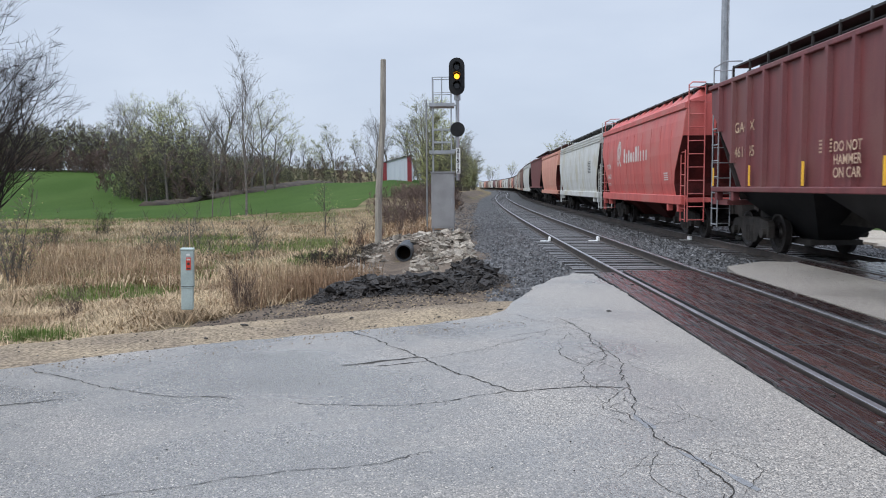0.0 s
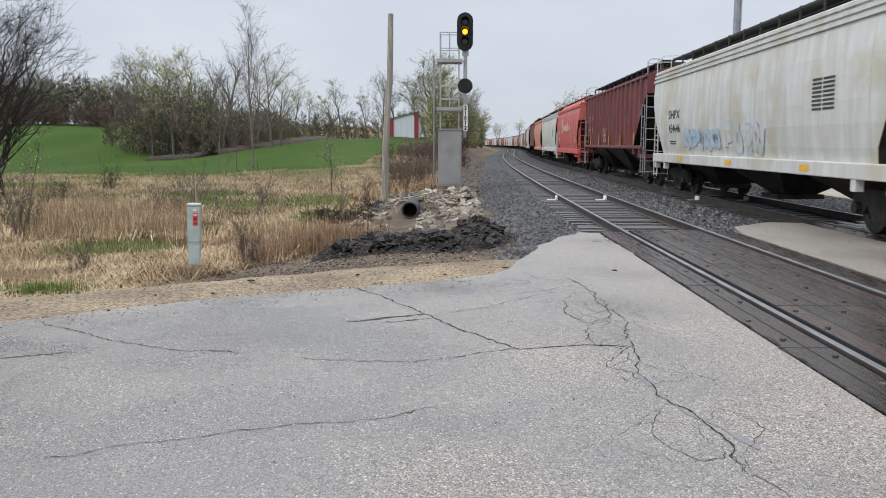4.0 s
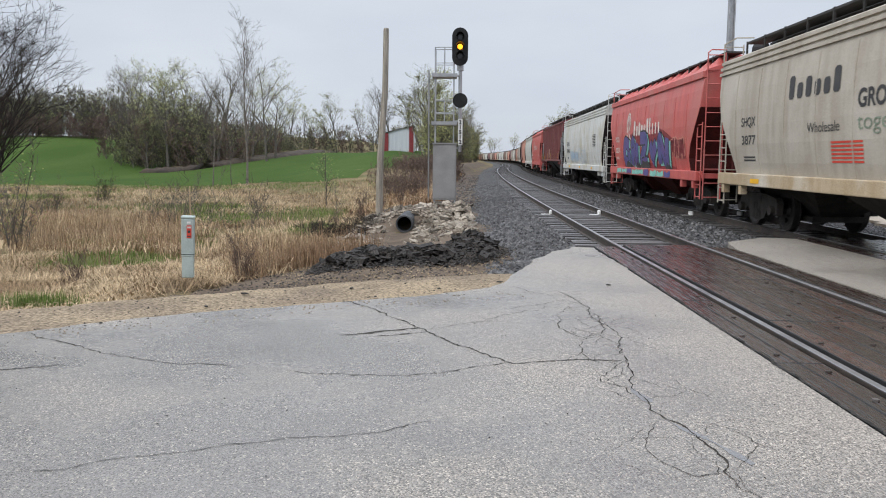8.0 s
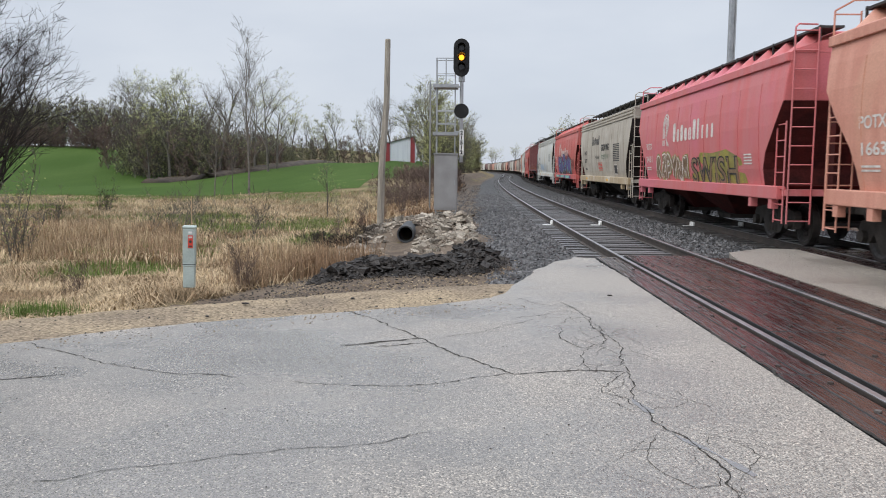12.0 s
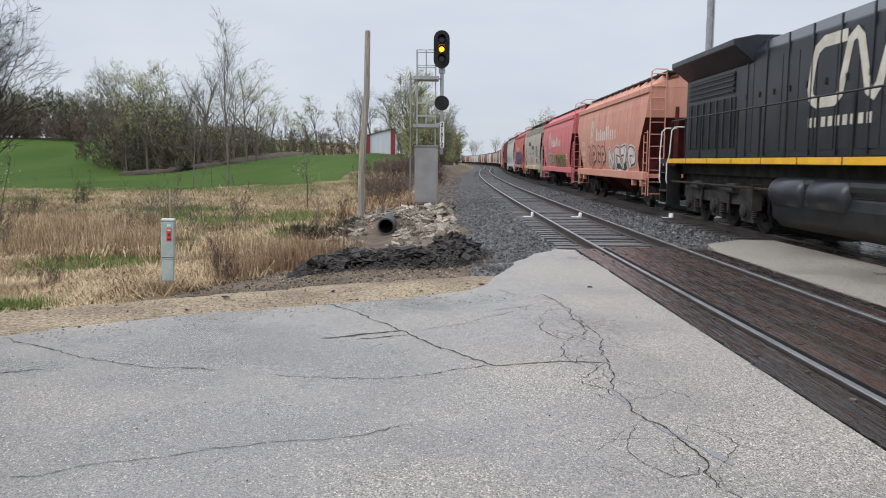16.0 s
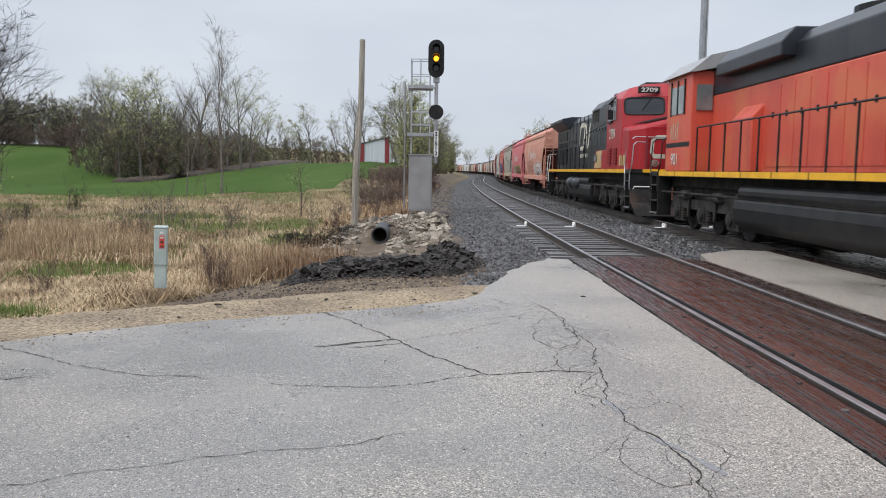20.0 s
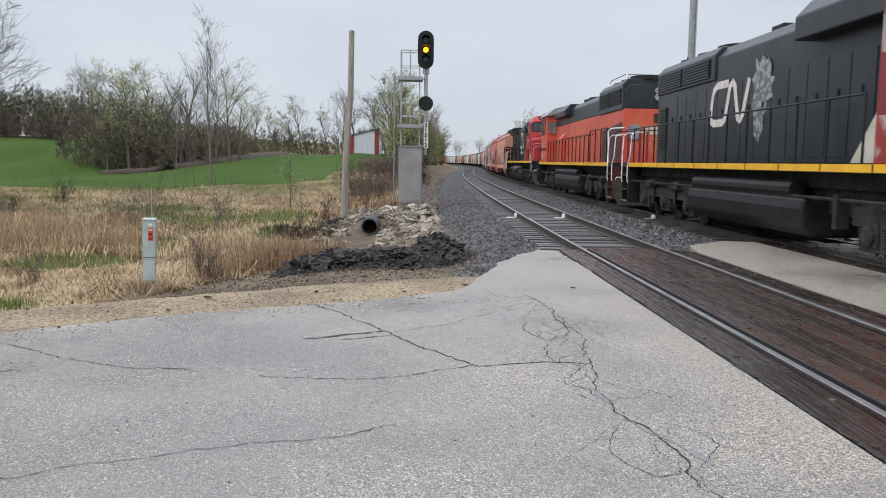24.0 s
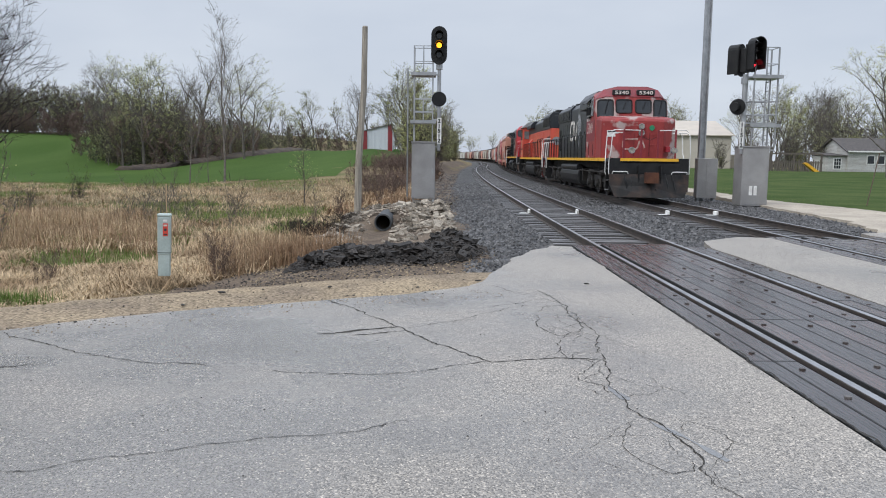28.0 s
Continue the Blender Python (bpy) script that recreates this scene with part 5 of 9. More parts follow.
def wide_cab(car, yf, yb, roof, paint, panes, mid, slant, band=None):
    """A full-width cab. yf is the foot of its windscreen (towards -y); outside mid the screens slant back."""
    def front(x, z):
        return yf + slant * max(0.0, abs(x) - mid) / (1.5 - mid) + 0.17 * max(0.0, z - 3.0) / 0.95

    cols = [-1.5, -1.15, -0.6, -mid, mid, 0.6, 1.15, 1.5]
    cols = sorted(set(cols))
    outline = []
    for x in cols:
        t = cab_top(x, roof)
        zw = min(roof - 0.46, t - 0.05)
        outline.append([(x, front(x, 1.5), 1.5), (x, front(x, 3.0), 3.0), (x, front(x, zw), zw), (x, front(x, zw) + 0.3 + 0.1 * abs(x), t), (x, yb, t), (x, yb, 1.5)])
    part("cab", Geo().rings(outline), paint, car, bevel=0.02)
    if band:
        # the sloping strip above the screens, in another paint
        g = Geo()
        lo = [(x, front(x, min(roof - 0.46, cab_top(x, roof) - 0.05)) - 0.024, min(roof - 0.46, cab_top(x, roof) - 0.05) + 0.02) for x in cols]
        hi = [(x, front(x, min(roof - 0.46, cab_top(x, roof) - 0.05)) + 0.28 + 0.1 * abs(x), cab_top(x, roof) + 0.022) for x in cols]
        n = len(cols)
        g.add(lo + hi, [(i, i + 1, n + i + 1, n + i) for i in range(n - 1)])
        part("number_band", g, band, car)
    for x0, x1, z0, z1 in panes:
        corner = {(u, w): Vector((x, front(x, z) - 0.012, z)) for u, x in ((0, x0), (1, x1)) for w, z in ((0, z0), (1, z1))}
        rim = []
        for k in range(28):
            a = 2 * math.pi * k / 28
            ca, sa = math.cos(a), math.sin(a)
            u = 0.5 + 0.5 * math.copysign(abs(ca) ** 0.3, ca)
            w = 0.5 + 0.5 * math.copysign(abs(sa) ** 0.3, sa)
            rim.append(corner[0, 0].lerp(corner[1, 0], u).lerp(corner[0, 1].lerp(corner[1, 1], u), w))
        p = part("windscreen", Geo().add(rim, [tuple(range(28))]), m_glass, car, "dark windscreen pane")
        part("rubber_seal", Geo().tube(rim + rim[:2], 0.03, 5), m_black, p)
        up, down = corner[0, 1].lerp(corner[1, 1], 0.7), corner[0, 0].lerp(corner[1, 0], 0.35)
        part("wiper", Geo().tube([up + Vector((0, -0.02, 0.03)), up.lerp(down, 0.75) + Vector((0, -0.035, 0))], 0.014, 4), m_black, p)
    for s in (-1, 1):
        x = s * 1.51
        for y0, y1, z0, z1 in ((yb - 1.62, yb - 1.24, 3.3, 3.98), (yb - 1.12, yb - 0.72, 3.3, 3.92), (yb - 0.7, yb - 0.3, 3.3, 3.92)):
            w = part("side_window", Geo().box(min(x, x + s * 0.012), max(x, x + s * 0.012), y0, y1, z0, z1), m_cab_glass, car, "sliding cab window")
            g = Geo()
            for y in (y0, y1):
                g.box(min(x, x + s * 0.03), max(x, x + s * 0.03), y - 0.025, y + 0.025, z0 - 0.03, z1 + 0.03)
            for z in (z0, z1):
                g.box(min(x, x + s * 0.03), max(x, x + s * 0.03), y0 + 0.025, y1 - 0.025, z - 0.025, z + 0.025)
            part("window_frame", g, m_galv, w)
        part("sunshade", Geo().prism([(s * 1.48, roof - 0.42), (s * 1.72, roof - 0.66), (s * 1.72, roof - 0.63), (s * 1.4, roof - 0.32)], "y", yb - 1.2, yb - 0.1), m_black, car)
        part("mirror", Geo().box(min(s * 1.53, s * 1.72), max(s * 1.53, s * 1.72), yb - 1.17, yb - 1.14, 3.3, 3.65), m_black, car)
        part("arm_rest", Geo().box(min(s * 1.5, s * 1.56), max(s * 1.5, s * 1.56), yb - 1.0, yb - 0.4, 3.2, 3.26), m_black, car)
    part("cab_door_line", Geo().box(-1.512, -1.5, yb - 1.72, yb - 1.7, 1.6, 2.1).box(-1.512, -1.5, yb - 0.75, yb - 0.73, 1.6, 2.1), m_black, car)


def wide_nose(car, yf, yn, zb, zf, taper, wf, paint, label, crown=0.06):
    """A full-width nose: flat front, slanting corner faces, a top that falls towards the front and the sides."""
    plan = [(-1.48, yf + 0.4), (-1.48, yn + taper), (-wf, yn), (0.0, yn - 0.02), (wf, yn), (1.48, yn + taper), (1.48, yf + 0.4), (0.0, yf + 0.4)]
    top = lambda x, y: zb + (zf - zb) * min(1.0, max(0.0, (y - yf) / (yn - yf))) - crown * abs(x) / 1.48
    pull = lambda x, y, k: (x * (1 - k), y + (yf - y) * k * 1.2)
    rings = [[(x, y, 1.5) for x, y in plan], [(x, y - 0.02 * (y < yf), top(x, y) - 0.14) for x, y in plan], [(*pull(x, y, 0.025), top(x, y) - 0.04) for x, y in plan], [(*pull(x, y, 0.09), top(x, y)) for x, y in plan]]
    g = Geo().rings(rings, caps=False)
    k = 24
    g.f += [(k, k + 1, k + 2, k + 3, k + 7), (k + 7, k + 3, k + 4, k + 5, k + 6)]
    return part("nose", g, paint, car, label, bevel=0.025)


def number_board(car, text, x, y, z, w, h, s=1):
    b = part("number_board", Geo().box(x - w / 2, x + w / 2, y - 0.06, y + 0.1, z - h / 2, z + h / 2), m_black, car, bevel=0.02)
    v, f = words(text, h * 0.88, 0.004)
    wide = max(p[0] for p in v)
    k = w * 0.78 / wide
    g = Geo()
    g.v = [(x - w * 0.39 + p[0] * k, y - 0.066, z - h * 0.32 + p[1]) for p in v]
    g.f = f
    part("number", g, m_mark_white, b)


def lamp_pair(car, spots, r, lit=None):
    for k, (x, y, z) in enumerate(spots):
        b = part("lamp_housing", Geo().tube([(x, y + 0.06, z), (x, y - 0.05, z)], r * 1.18, 14), m_galv, car)
        part("lens", Geo().tube([(x, y - 0.05, z), (x, y - 0.062, z)], r, 14), lit if lit else m_lamp_glass, b)


def end_rails(car, half, e, paint):
    for s in (-1, 1):
        y = e * (half - 0.06)
        part("end_rail", Geo().tube([(s * 0.3, y, 2.55), (s * 1.36, y, 2.57), (s * 1.46, y, 2.5)], 0.017, 6), paint, car)
        for x in (0.32, 0.98):
            part("stanchion", Geo().box(s * x - 0.035, s * x + 0.035, y - 0.02, y + 0.02, 1.45, 2.58), m_engine_dark_red, car)
        part("toe_guard", Geo().box(min(s * 1.0, s * 1.5), max(s * 1.0, s * 1.5), y - 0.02, y + 0.02, 1.05, 1.5), m_black, car)
    part("walkway_chain", Geo().tube([(-0.25, e * (half - 0.06), 2.3), (0, e * (half - 0.06), 2.18), (0.25, e * (half - 0.06), 2.3)], 0.012, 4), m_black, car)


def roof_bits(car, zt, fans, stacks):
    for y in fans:
        part("roof_fan", Geo().tube([(0, y, zt - 0.05), (0, y, zt + 0.1), (0, y, zt + 0.13)], [0.62, 0.62, 0.5], 18), m_black, car)
    for y, h in stacks:
        part("exhaust_stack", Geo().box(-0.35, 0.35, y - 0.3, y + 0.3, zt - 0.05, zt + h), m_black, car, bevel=0.03)


def raise_deck(car, up):
    """Set everything from the frame upwards a little higher over the trucks."""
    for ob in car.children:
        if ob.type == "MESH" and ob.name.split(".")[0] not in ("wheelset", "truck") and min(v.co.z for v in ob.data.vertices) > 1.05:
            ob.location.z += up


# the rear engine: black hood, faded red full-width cab, nose towards the road
rear_engine = thing("locomotive", "six-axle diesel locomotive with a weathered red cab and black hood", "locomotive", group="engines of the train")
engine_base(rear_engine, 10.0, 6.2, 3.96, (-2.4, 3.6), m_yellow, m_black)
hood_box(rear_engine, "long_hood", 0.95, -4.65, 8.15, 1.5, 4.28, m_engine_black, 0.25)
hood_box(rear_engine, "intake_flare", 1.3, -4.65, -1.4, 3.72, 4.44, m_engine_black, 0.3)
hood_box(rear_engine, "radiator_section", 1.0, 3.4, 8.1, 3.5, 4.32, m_engine_black, 0.2)
louvre(rear_engine, 1.0, 3.7, 5.7, 3.58, 4.06, 7, m_engine_black)
louvre(rear_engine, 1.0, 5.85, 7.9, 3.58, 4.06, 7, m_engine_black)
louvre(rear_engine, 0.96, 7.2, 7.8, 1.9, 3.1, 14, m_engine_black)
doors(rear_engine, 0.95, -3.6, 7.0, 1.62, 3.35, 14, m_engine_black)
roof_bits(rear_engine, 4.34, (4.2, 5.7, 7.1), ((1.5, 0.18), (-0.4, 0.12)))
wide_cab(rear_engine, -7.15, -4.6, 4.47, m_engine_faded, [(-1.43, -0.84, 3.14, 3.9), (-0.72, -0.08, 3.36, 3.9), (0.08, 0.72, 3.36, 3.9), (0.84, 1.43, 3.14, 3.9)], 0.78, 0.36, m_engine_dark_red)
wide_nose(rear_engine, -7.1, -8.5, 3.3, 3.12, 0.5, 0.9, m_engine_faded, "scuffed red nose with bare patches")
number_board(rear_engine, "5340", -0.5, -6.93, 4.2, 0.74, 0.22)
number_board(rear_engine, "5340", 0.5, -6.93, 4.2, 0.74, 0.22)
lamp_pair(rear_engine, [(0, -8.56, 2.76), (0, -8.56, 2.5)], 0.1)
lamp_pair(rear_engine, [(-0.66, -9.9, 1.8), (0.95, -9.9, 1.8)], 0.105)
part("headlight_box", Geo().box(-0.16, 0.16, -8.55, -8.42, 2.34, 2.92), m_engine_faded, rear_engine, bevel=0.03)
part("round_badge", Geo().tube([(0.42, -8.47, 2.7), (0.42, -8.54, 2.7)], 0.105, 18), mat("green_badge", (0.02, 0.22, 0.10), None, 0.5), rear_engine, "green round badge")
notice = part("notice_sign", Geo().add([(-0.92, -8.475, 2.35), (-1.3, -8.245, 2.35), (-1.3, -8.245, 2.6), (-0.92, -8.475, 2.6)], [(0, 1, 2, 3)]), m_white, rear_engine, "white notice with small marks")
part("notice_mark", Geo().add([(-0.94, -8.472, 2.52), (-1.28, -8.266, 2.52), (-1.28, -8.266, 2.58), (-0.94, -8.472, 2.58)], [(0, 1, 2, 3)]), m_mark, notice)
g = Geo()
v, f = stroke([(0.62, 0.36), (0.14, 0.36), (0.04, 0.3), (0.02, 0.1), (0.08, 0.02), (0.55, 0.02), (0.62, 0.08), (0.7, 0.33), (0.78, 0.36), (0.9, 0.06)], 0.06)
g.v, g.f = [(-0.74 + a, -8.528, 1.84 + b * 1.15) for a, b, _ in v], f
part("emblem", g, mat("faded_emblem_paint", (0.5, 0.36, 0.32), (0.36, 0.16, 0.14), 0.6, scale=6), rear_engine, "faded cream emblem band")
for x in (-0.45,):
    part("nose_grab", Geo().tube([(x - 0.25, -8.49, 2.62), (x - 0.25, -8.57, 2.62), (x + 0.1, -8.57, 2.62), (x + 0.1, -8.49, 2.62)], 0.012, 5), m_black, rear_engine)
part("nose_door_line", Geo().box(0.33, 0.342, -8.53, -8.49, 1.6, 2.5).box(-0.28, -0.268, -8.53, -8.49, 1.6, 2.5).box(-0.28, 0.33, -8.53, -8.49, 2.3, 2.312), m_black, rear_engine)
for x, z in ((-0.55, 2.62), (-0.55, 2.26), (0.56, 2.45), (0.56, 2.05)):
    part("nose_grab", Geo().tube([(x - 0.16, -8.5, z), (x - 0.16, -8.6, z), (x + 0.16, -8.6, z), (x + 0.16, -8.5, z)], 0.013, 5), m_engine_faded, rear_engine)
side_poly(rear_engine, "panel", [(-6.6, 2.2), (-4.62, 2.2), (-4.62, 3.08), (-6.6, 3.08)], 1.5, m_engine_dark_red, 0.004)
v, f = words("5340", 0.62, 0.01)
g = Geo()
g.v, g.f = [(-1.509, -4.9 - a * 1.0, 2.56 + b) for a, b, _ in v], f
part("number", g, mat("peeling_white", (0.6, 0.5, 0.46), (0.42, 0.2, 0.17), 0.6, scale=7), rear_engine)
side_poly(rear_engine, "stripe", [(-3.0, 1.52), (-3.85, 1.52), (-4.62, 2.6), (-4.62, 3.4)], 0.95, m_cream, 0.02)
side_poly(rear_engine, "stripe", [(-3.85, 1.52), (-4.63, 1.52), (-4.63, 2.6)], 0.95, m_engine_faded, 0.024)
ribbon_mark(rear_engine, 0.95, 3.6, 2.4, 0.95, m_mark_white)
outline = [(1.05, 3.75), (0.8, 3.6), (0.7, 3.78), (0.45, 3.62), (0.38, 3.7), (0.22, 3.45), (0.3, 3.3), (0.05, 3.25), (0.2, 3.05), (0.12, 2.85), (0.42, 2.8), (0.36, 2.6), (0.55, 2.5), (0.52, 2.2), (0.72, 1.95), (0.95, 2.1), (1.0, 2.5), (1.15, 2.75), (1.02, 3.05), (1.2, 3.3), (1.0, 3.45)]
side_poly(rear_engine, "map_shape", outline, 0.95, mat("grey_map", (0.30, 0.31, 0.32), (0.12, 0.125, 0.13), 0.6, scale=9, lo=0.45, hi=0.52), 0.018)
for s in (-1, 1):
    railing(rear_engine, s, list(np.linspace(-4.2, 8.9, 13)), 1.5, 2.55, m_black)
corner_steps(rear_engine, 10.0, -1, m_black, m_white)
corner_steps(rear_engine, 10.0, 1, m_black, m_white)
end_rails(rear_engine, 10.0, -1, m_white)
end_rails(rear_engine, 10.0, 1, m_black)
plow(rear_engine, 10.0, -1, m_black)
part("signal_lamp", Geo().box(1.0, 1.16, -8.6, -8.4, 1.75, 1.98), mat("red_lens_box", (0.3, 0.02, 0.03), None, 0.4), rear_engine, bevel=0.02)
part("antenna", Geo().tube([(-0.2, 7.9, 4.25), (-0.2, 7.9, 4.65)], 0.02, 5), m_black, rear_engine)
raise_deck(rear_engine, 0.09)
add_car(rear_engine, -128.2)

# the middle engine: orange, black roof, cab away from the road
orange_engine = thing("locomotive", "six-axle orange diesel locomotive with black roof and yellow sill stripe", "locomotive", group="engines of the train")
engine_base(orange_engine, 10.0, 6.2, 3.96, (-3.2, 3.6), m_yellow, m_black)
hood_box(orange_engine, "long_hood", 0.95, -8.95, 6.6, 1.5, 3.42, m_orange, 0.02)
hood_box(orange_engine, "hood_roof", 0.95, -8.95, 6.6, 3.42, 4.28, m_engine_black, 0.24)
hood_box(orange_engine, "intake_flare", 1.25, 2.0, 5.6, 3.78, 4.36, m_engine_black, 0.3)
hood_box(orange_engine, "radiator_section", 1.0, -8.93, -4.9, 3.4, 4.48, m_engine_black, 0.2)
louvre(orange_engine, 1.0, -8.7, -7.0, 3.6, 4.15, 8, m_black)
louvre(orange_engine, 1.0, -6.9, -5.1, 3.6, 4.15, 8, m_black)
doors(orange_engine, 0.95, -4.6, 3.2, 1.62, 3.3, 12, m_orange)
hood_box(orange_engine, "filter_bulge", 1.2, 3.4, 4.5, 1.5, 3.2, m_orange, 0.5)
side_poly(orange_engine, "dark_panel", [(-8.8, 1.55), (-8.8, 2.95), (-5.5, 2.75), (-5.5, 1.55)], 0.95, mat("dark_maroon_panel", (0.06, 0.02, 0.02), (0.09, 0.03, 0.028), 0.5), 0.02, "dark maroon radiator panel")
roof_bits(orange_engine, 4.34, (-0.8, 0.4), ((-2.6, 0.18),))
roof_bits(orange_engine, 4.5, (-5.8, -7.1, -8.4), ())
part("roof_grab", Geo().tube([(-0.8, -8.85, 4.47), (-0.8, -8.85, 4.62), (0.8, -8.85, 4.62), (0.8, -8.85, 4.47)], 0.015, 5).tube([(-0.9, -8.85, 4.62), (-0.9, -6.5, 4.62), (-0.9, -6.5, 4.5)], 0.015, 5), m_black, orange_engine)
g = Geo()
g.rings([[(x, y, z) for y, z in o] for x, o in ((-1.5, [(6.56, 1.5), (6.56, 4.0), (8.66, 4.0), (8.66, 1.5)]), (-1.46, [(6.56, 1.5), (6.56, 4.05), (8.68, 4.05), (8.68, 1.5)]), (1.46, [(6.56, 1.5), (6.56, 4.05), (8.68, 4.05), (8.68, 1.5)]), (1.5, [(6.56, 1.5), (6.56, 4.0), (8.66, 4.0), (8.66, 1.5)]))])
part("cab", g, m_orange, orange_engine, bevel=0.03)
# the sky's sheen on this roof is put into its pale grey colour
part("cab_roof", Geo().prism([(-1.62, 4.0), (-1.1, 4.42), (-0.5, 4.56), (0.5, 4.56), (1.1, 4.42), (1.62, 4.0), (1.5, 4.0), (0, 4.3), (-1.5, 4.0)], "y", 6.4, 8.95), m_cabinet, orange_engine, "cab roof with its sky sheen painted as pale grey")
for s in (-1, 1):
    w = part("side_window", Geo().box(min(s * 1.5, s * 1.515), max(s * 1.5, s * 1.515), 7.1, 8.25, 3.02, 3.75), m_cab_glass, orange_engine, "bright aluminium-framed cab window")
    g = Geo()
    for y in (7.1, 7.68, 8.25):
        g.box(min(s * 1.5, s * 1.53), max(s * 1.5, s * 1.53), y - 0.035, y + 0.035, 3.0, 3.9)
    part("window_frame", g, m_black, w)
for x0, x1 in ((-1.38, -0.98), (0.98, 1.38)):
    part("rear_window", Geo().box(x0, x1, 6.52, 6.56, 3.05, 3.7), m_cab_glass, orange_engine)
part("nose", Geo().box(-0.95, 0.95, 8.68, 9.75, 1.5, 2.85), m_orange, orange_engine, bevel=0.1)
v, f = words("901", 0.44, 0.004)
g = Geo()
g.v, g.f = [(-1.522, 8.1 - a, 1.68 + b) for a, b, _ in v], f
part("number", g, m_mark_white, orange_engine)
for k in range(4):
    side_poly(orange_engine, "emblem_bar", [(8.25 - k * 0.2, 2.35), (8.25 - k * 0.2 - 0.1, 2.35), (8.25 - k * 0.2 - 0.1, 2.75 + 0.06 * (k % 2)), (8.25 - k * 0.2, 2.75 + 0.06 * (k % 2))], 1.5, m_mark_cream, 0.006)
side_poly(orange_engine, "emblem_bar", [(8.6, 2.15), (6.6, 2.15), (6.6, 2.27), (8.6, 2.27)], 1.5, m_black, 0.006)
lamp_pair(orange_engine, [(0.25, -8.97, 4.05), (0.25, -8.97, 3.83)], 0.1)
part("rear_vent", Geo().box(0.15, 0.5, -8.99, -8.95, 2.95, 3.25), mat("dark_maroon_grille", (0.05, 0.015, 0.015), None, 0.6), orange_engine)
for s in (-1, 1):
    railing(orange_engine, s, list(np.linspace(-5.2, 6.2, 13)), 1.5, 2.6, m_black)
    railing(orange_engine, s, list(np.linspace(-8.6, -5.5, 4)), 1.5, 2.75, m_black)
    part("grab_rail", Geo().tube([(s * 1.46, -9.1, 1.5), (s * 1.5, -9.1, 2.6), (s * 1.4, -9.15, 2.7), (s * 1.0, -9.4, 2.72)], 0.025, 6), m_white, orange_engine)
corner_steps(orange_engine, 10.0, -1, m_reddark, m_white)
corner_steps(orange_engine, 10.0, 1, m_black, m_black)
end_rails(orange_engine, 10.0, -1, m_black)
plow(orange_engine, 10.0, -1, m_black)
part("brake_wheel", Geo().tube([(-0.55, -9.03, 2.6), (-0.55, -8.97, 2.6)], 0.28, 16), m_galv, orange_engine)
for k in range(5):
    part("rear_letter_bar", Geo().box(-0.15 + k * 0.17, -0.04 + k * 0.17, -8.975, -8.95, 2.5, 2.78), m_cream, orange_engine)
raise_deck(orange_engine, 0.09)
add_car(orange_engine, -106.8)

# the front engine: red wide cab, black hood with winged radiator
lead_engine = thing("locomotive", "big six-axle diesel locomotive with red wide cab and black hood", "locomotive", group="engines of the train")
engine_base(lead_engine, 10.6, 6.6, 3.9, (-3.1, 2.8), m_yellow, m_black)
for s in (-1, 1):
    for y0, y1 in ((-0.2, 1.1), (1.4, 2.7)):
        part("air_reservoir", Geo().tube([(s * 1.32, y0, 1.0), (s * 1.32, y0 + 0.1, 1.0), (s * 1.32, y1 - 0.1, 1.0), (s * 1.32, y1, 1.0)], [0.2, 0.29, 0.29, 0.2], 24), m_engine_black, lead_engine, smooth=True)
hood_box(lead_engine, "long_hood", 1.02, -6.4, 9.9, 1.5, 4.12, m_engine_black, 0.3)
hood_box(lead_engine, "equipment_cabin", 1.2, -6.5, -1.75, 1.5, 4.36, m_engine_black, 0.3)
doors(lead_engine, 1.2, -5.2, -1.85, 2.45, 3.5, 5, m_engine_black)
for s in (-1, 1):
    part("air_intake", Geo().box(min(s * 1.2, s * 1.212), max(s * 1.2, s * 1.212), -3.3, -1.95, 3.5, 3.98), m_under, lead_engine, "dark mesh air intake")
    part("air_intake", Geo().box(min(s * 1.2, s * 1.212), max(s * 1.2, s * 1.212), -6.2, -5.4, 3.15, 3.98), m_under, lead_engine, "dark mesh air intake")
    for z in (3.48, 4.0):
        part("intake_trim", Geo().box(min(s * 1.2, s * 1.24), max(s * 1.2, s * 1.24), -3.34, -1.91, z - 0.02, z + 0.02), m_engine_black, lead_engine)
    for y in np.linspace(-0.9, 5.4, 7):
        part("hood_rib", Geo().box(min(s * 1.02, s * 1.05), max(s * 1.02, s * 1.05), y - 0.02, y + 0.02, 1.55, 4.0), m_engine_black, lead_engine)
g = Geo()
g.prism([(-1.5, 4.0), (-1.5, 4.14), (-1.0, 4.24), (1.0, 4.24), (1.5, 4.14), (1.5, 4.0), (1.02, 3.62), (-1.02, 3.62)], "y", 5.1, 9.85)
part("radiator_wing", g, m_engine_black, lead_engine, bevel=0.02)
louvre(lead_engine, 1.02, 6.2, 9.6, 3.05, 3.55, 4, m_engine_black)
louvre(lead_engine, 1.02, 6.1, 9.6, 1.75, 2.95, 7, m_engine_black, True)
doors(lead_engine, 1.02, -1.7, 5.8, 1.65, 3.6, 10, m_engine_black)
roof_bits(lead_engine, 4.12, (), ((0.6, 0.4), (3.2, 0.15)))
part("air_horn", Geo().tube([(-0.3, -2.0, 4.45), (-0.3, -2.6, 4.6)], [0.06, 0.16], 10).tube([(0.1, -2.0, 4.45), (0.1, -2.5, 4.55)], [0.06, 0.14], 10), m_black, lead_engine)
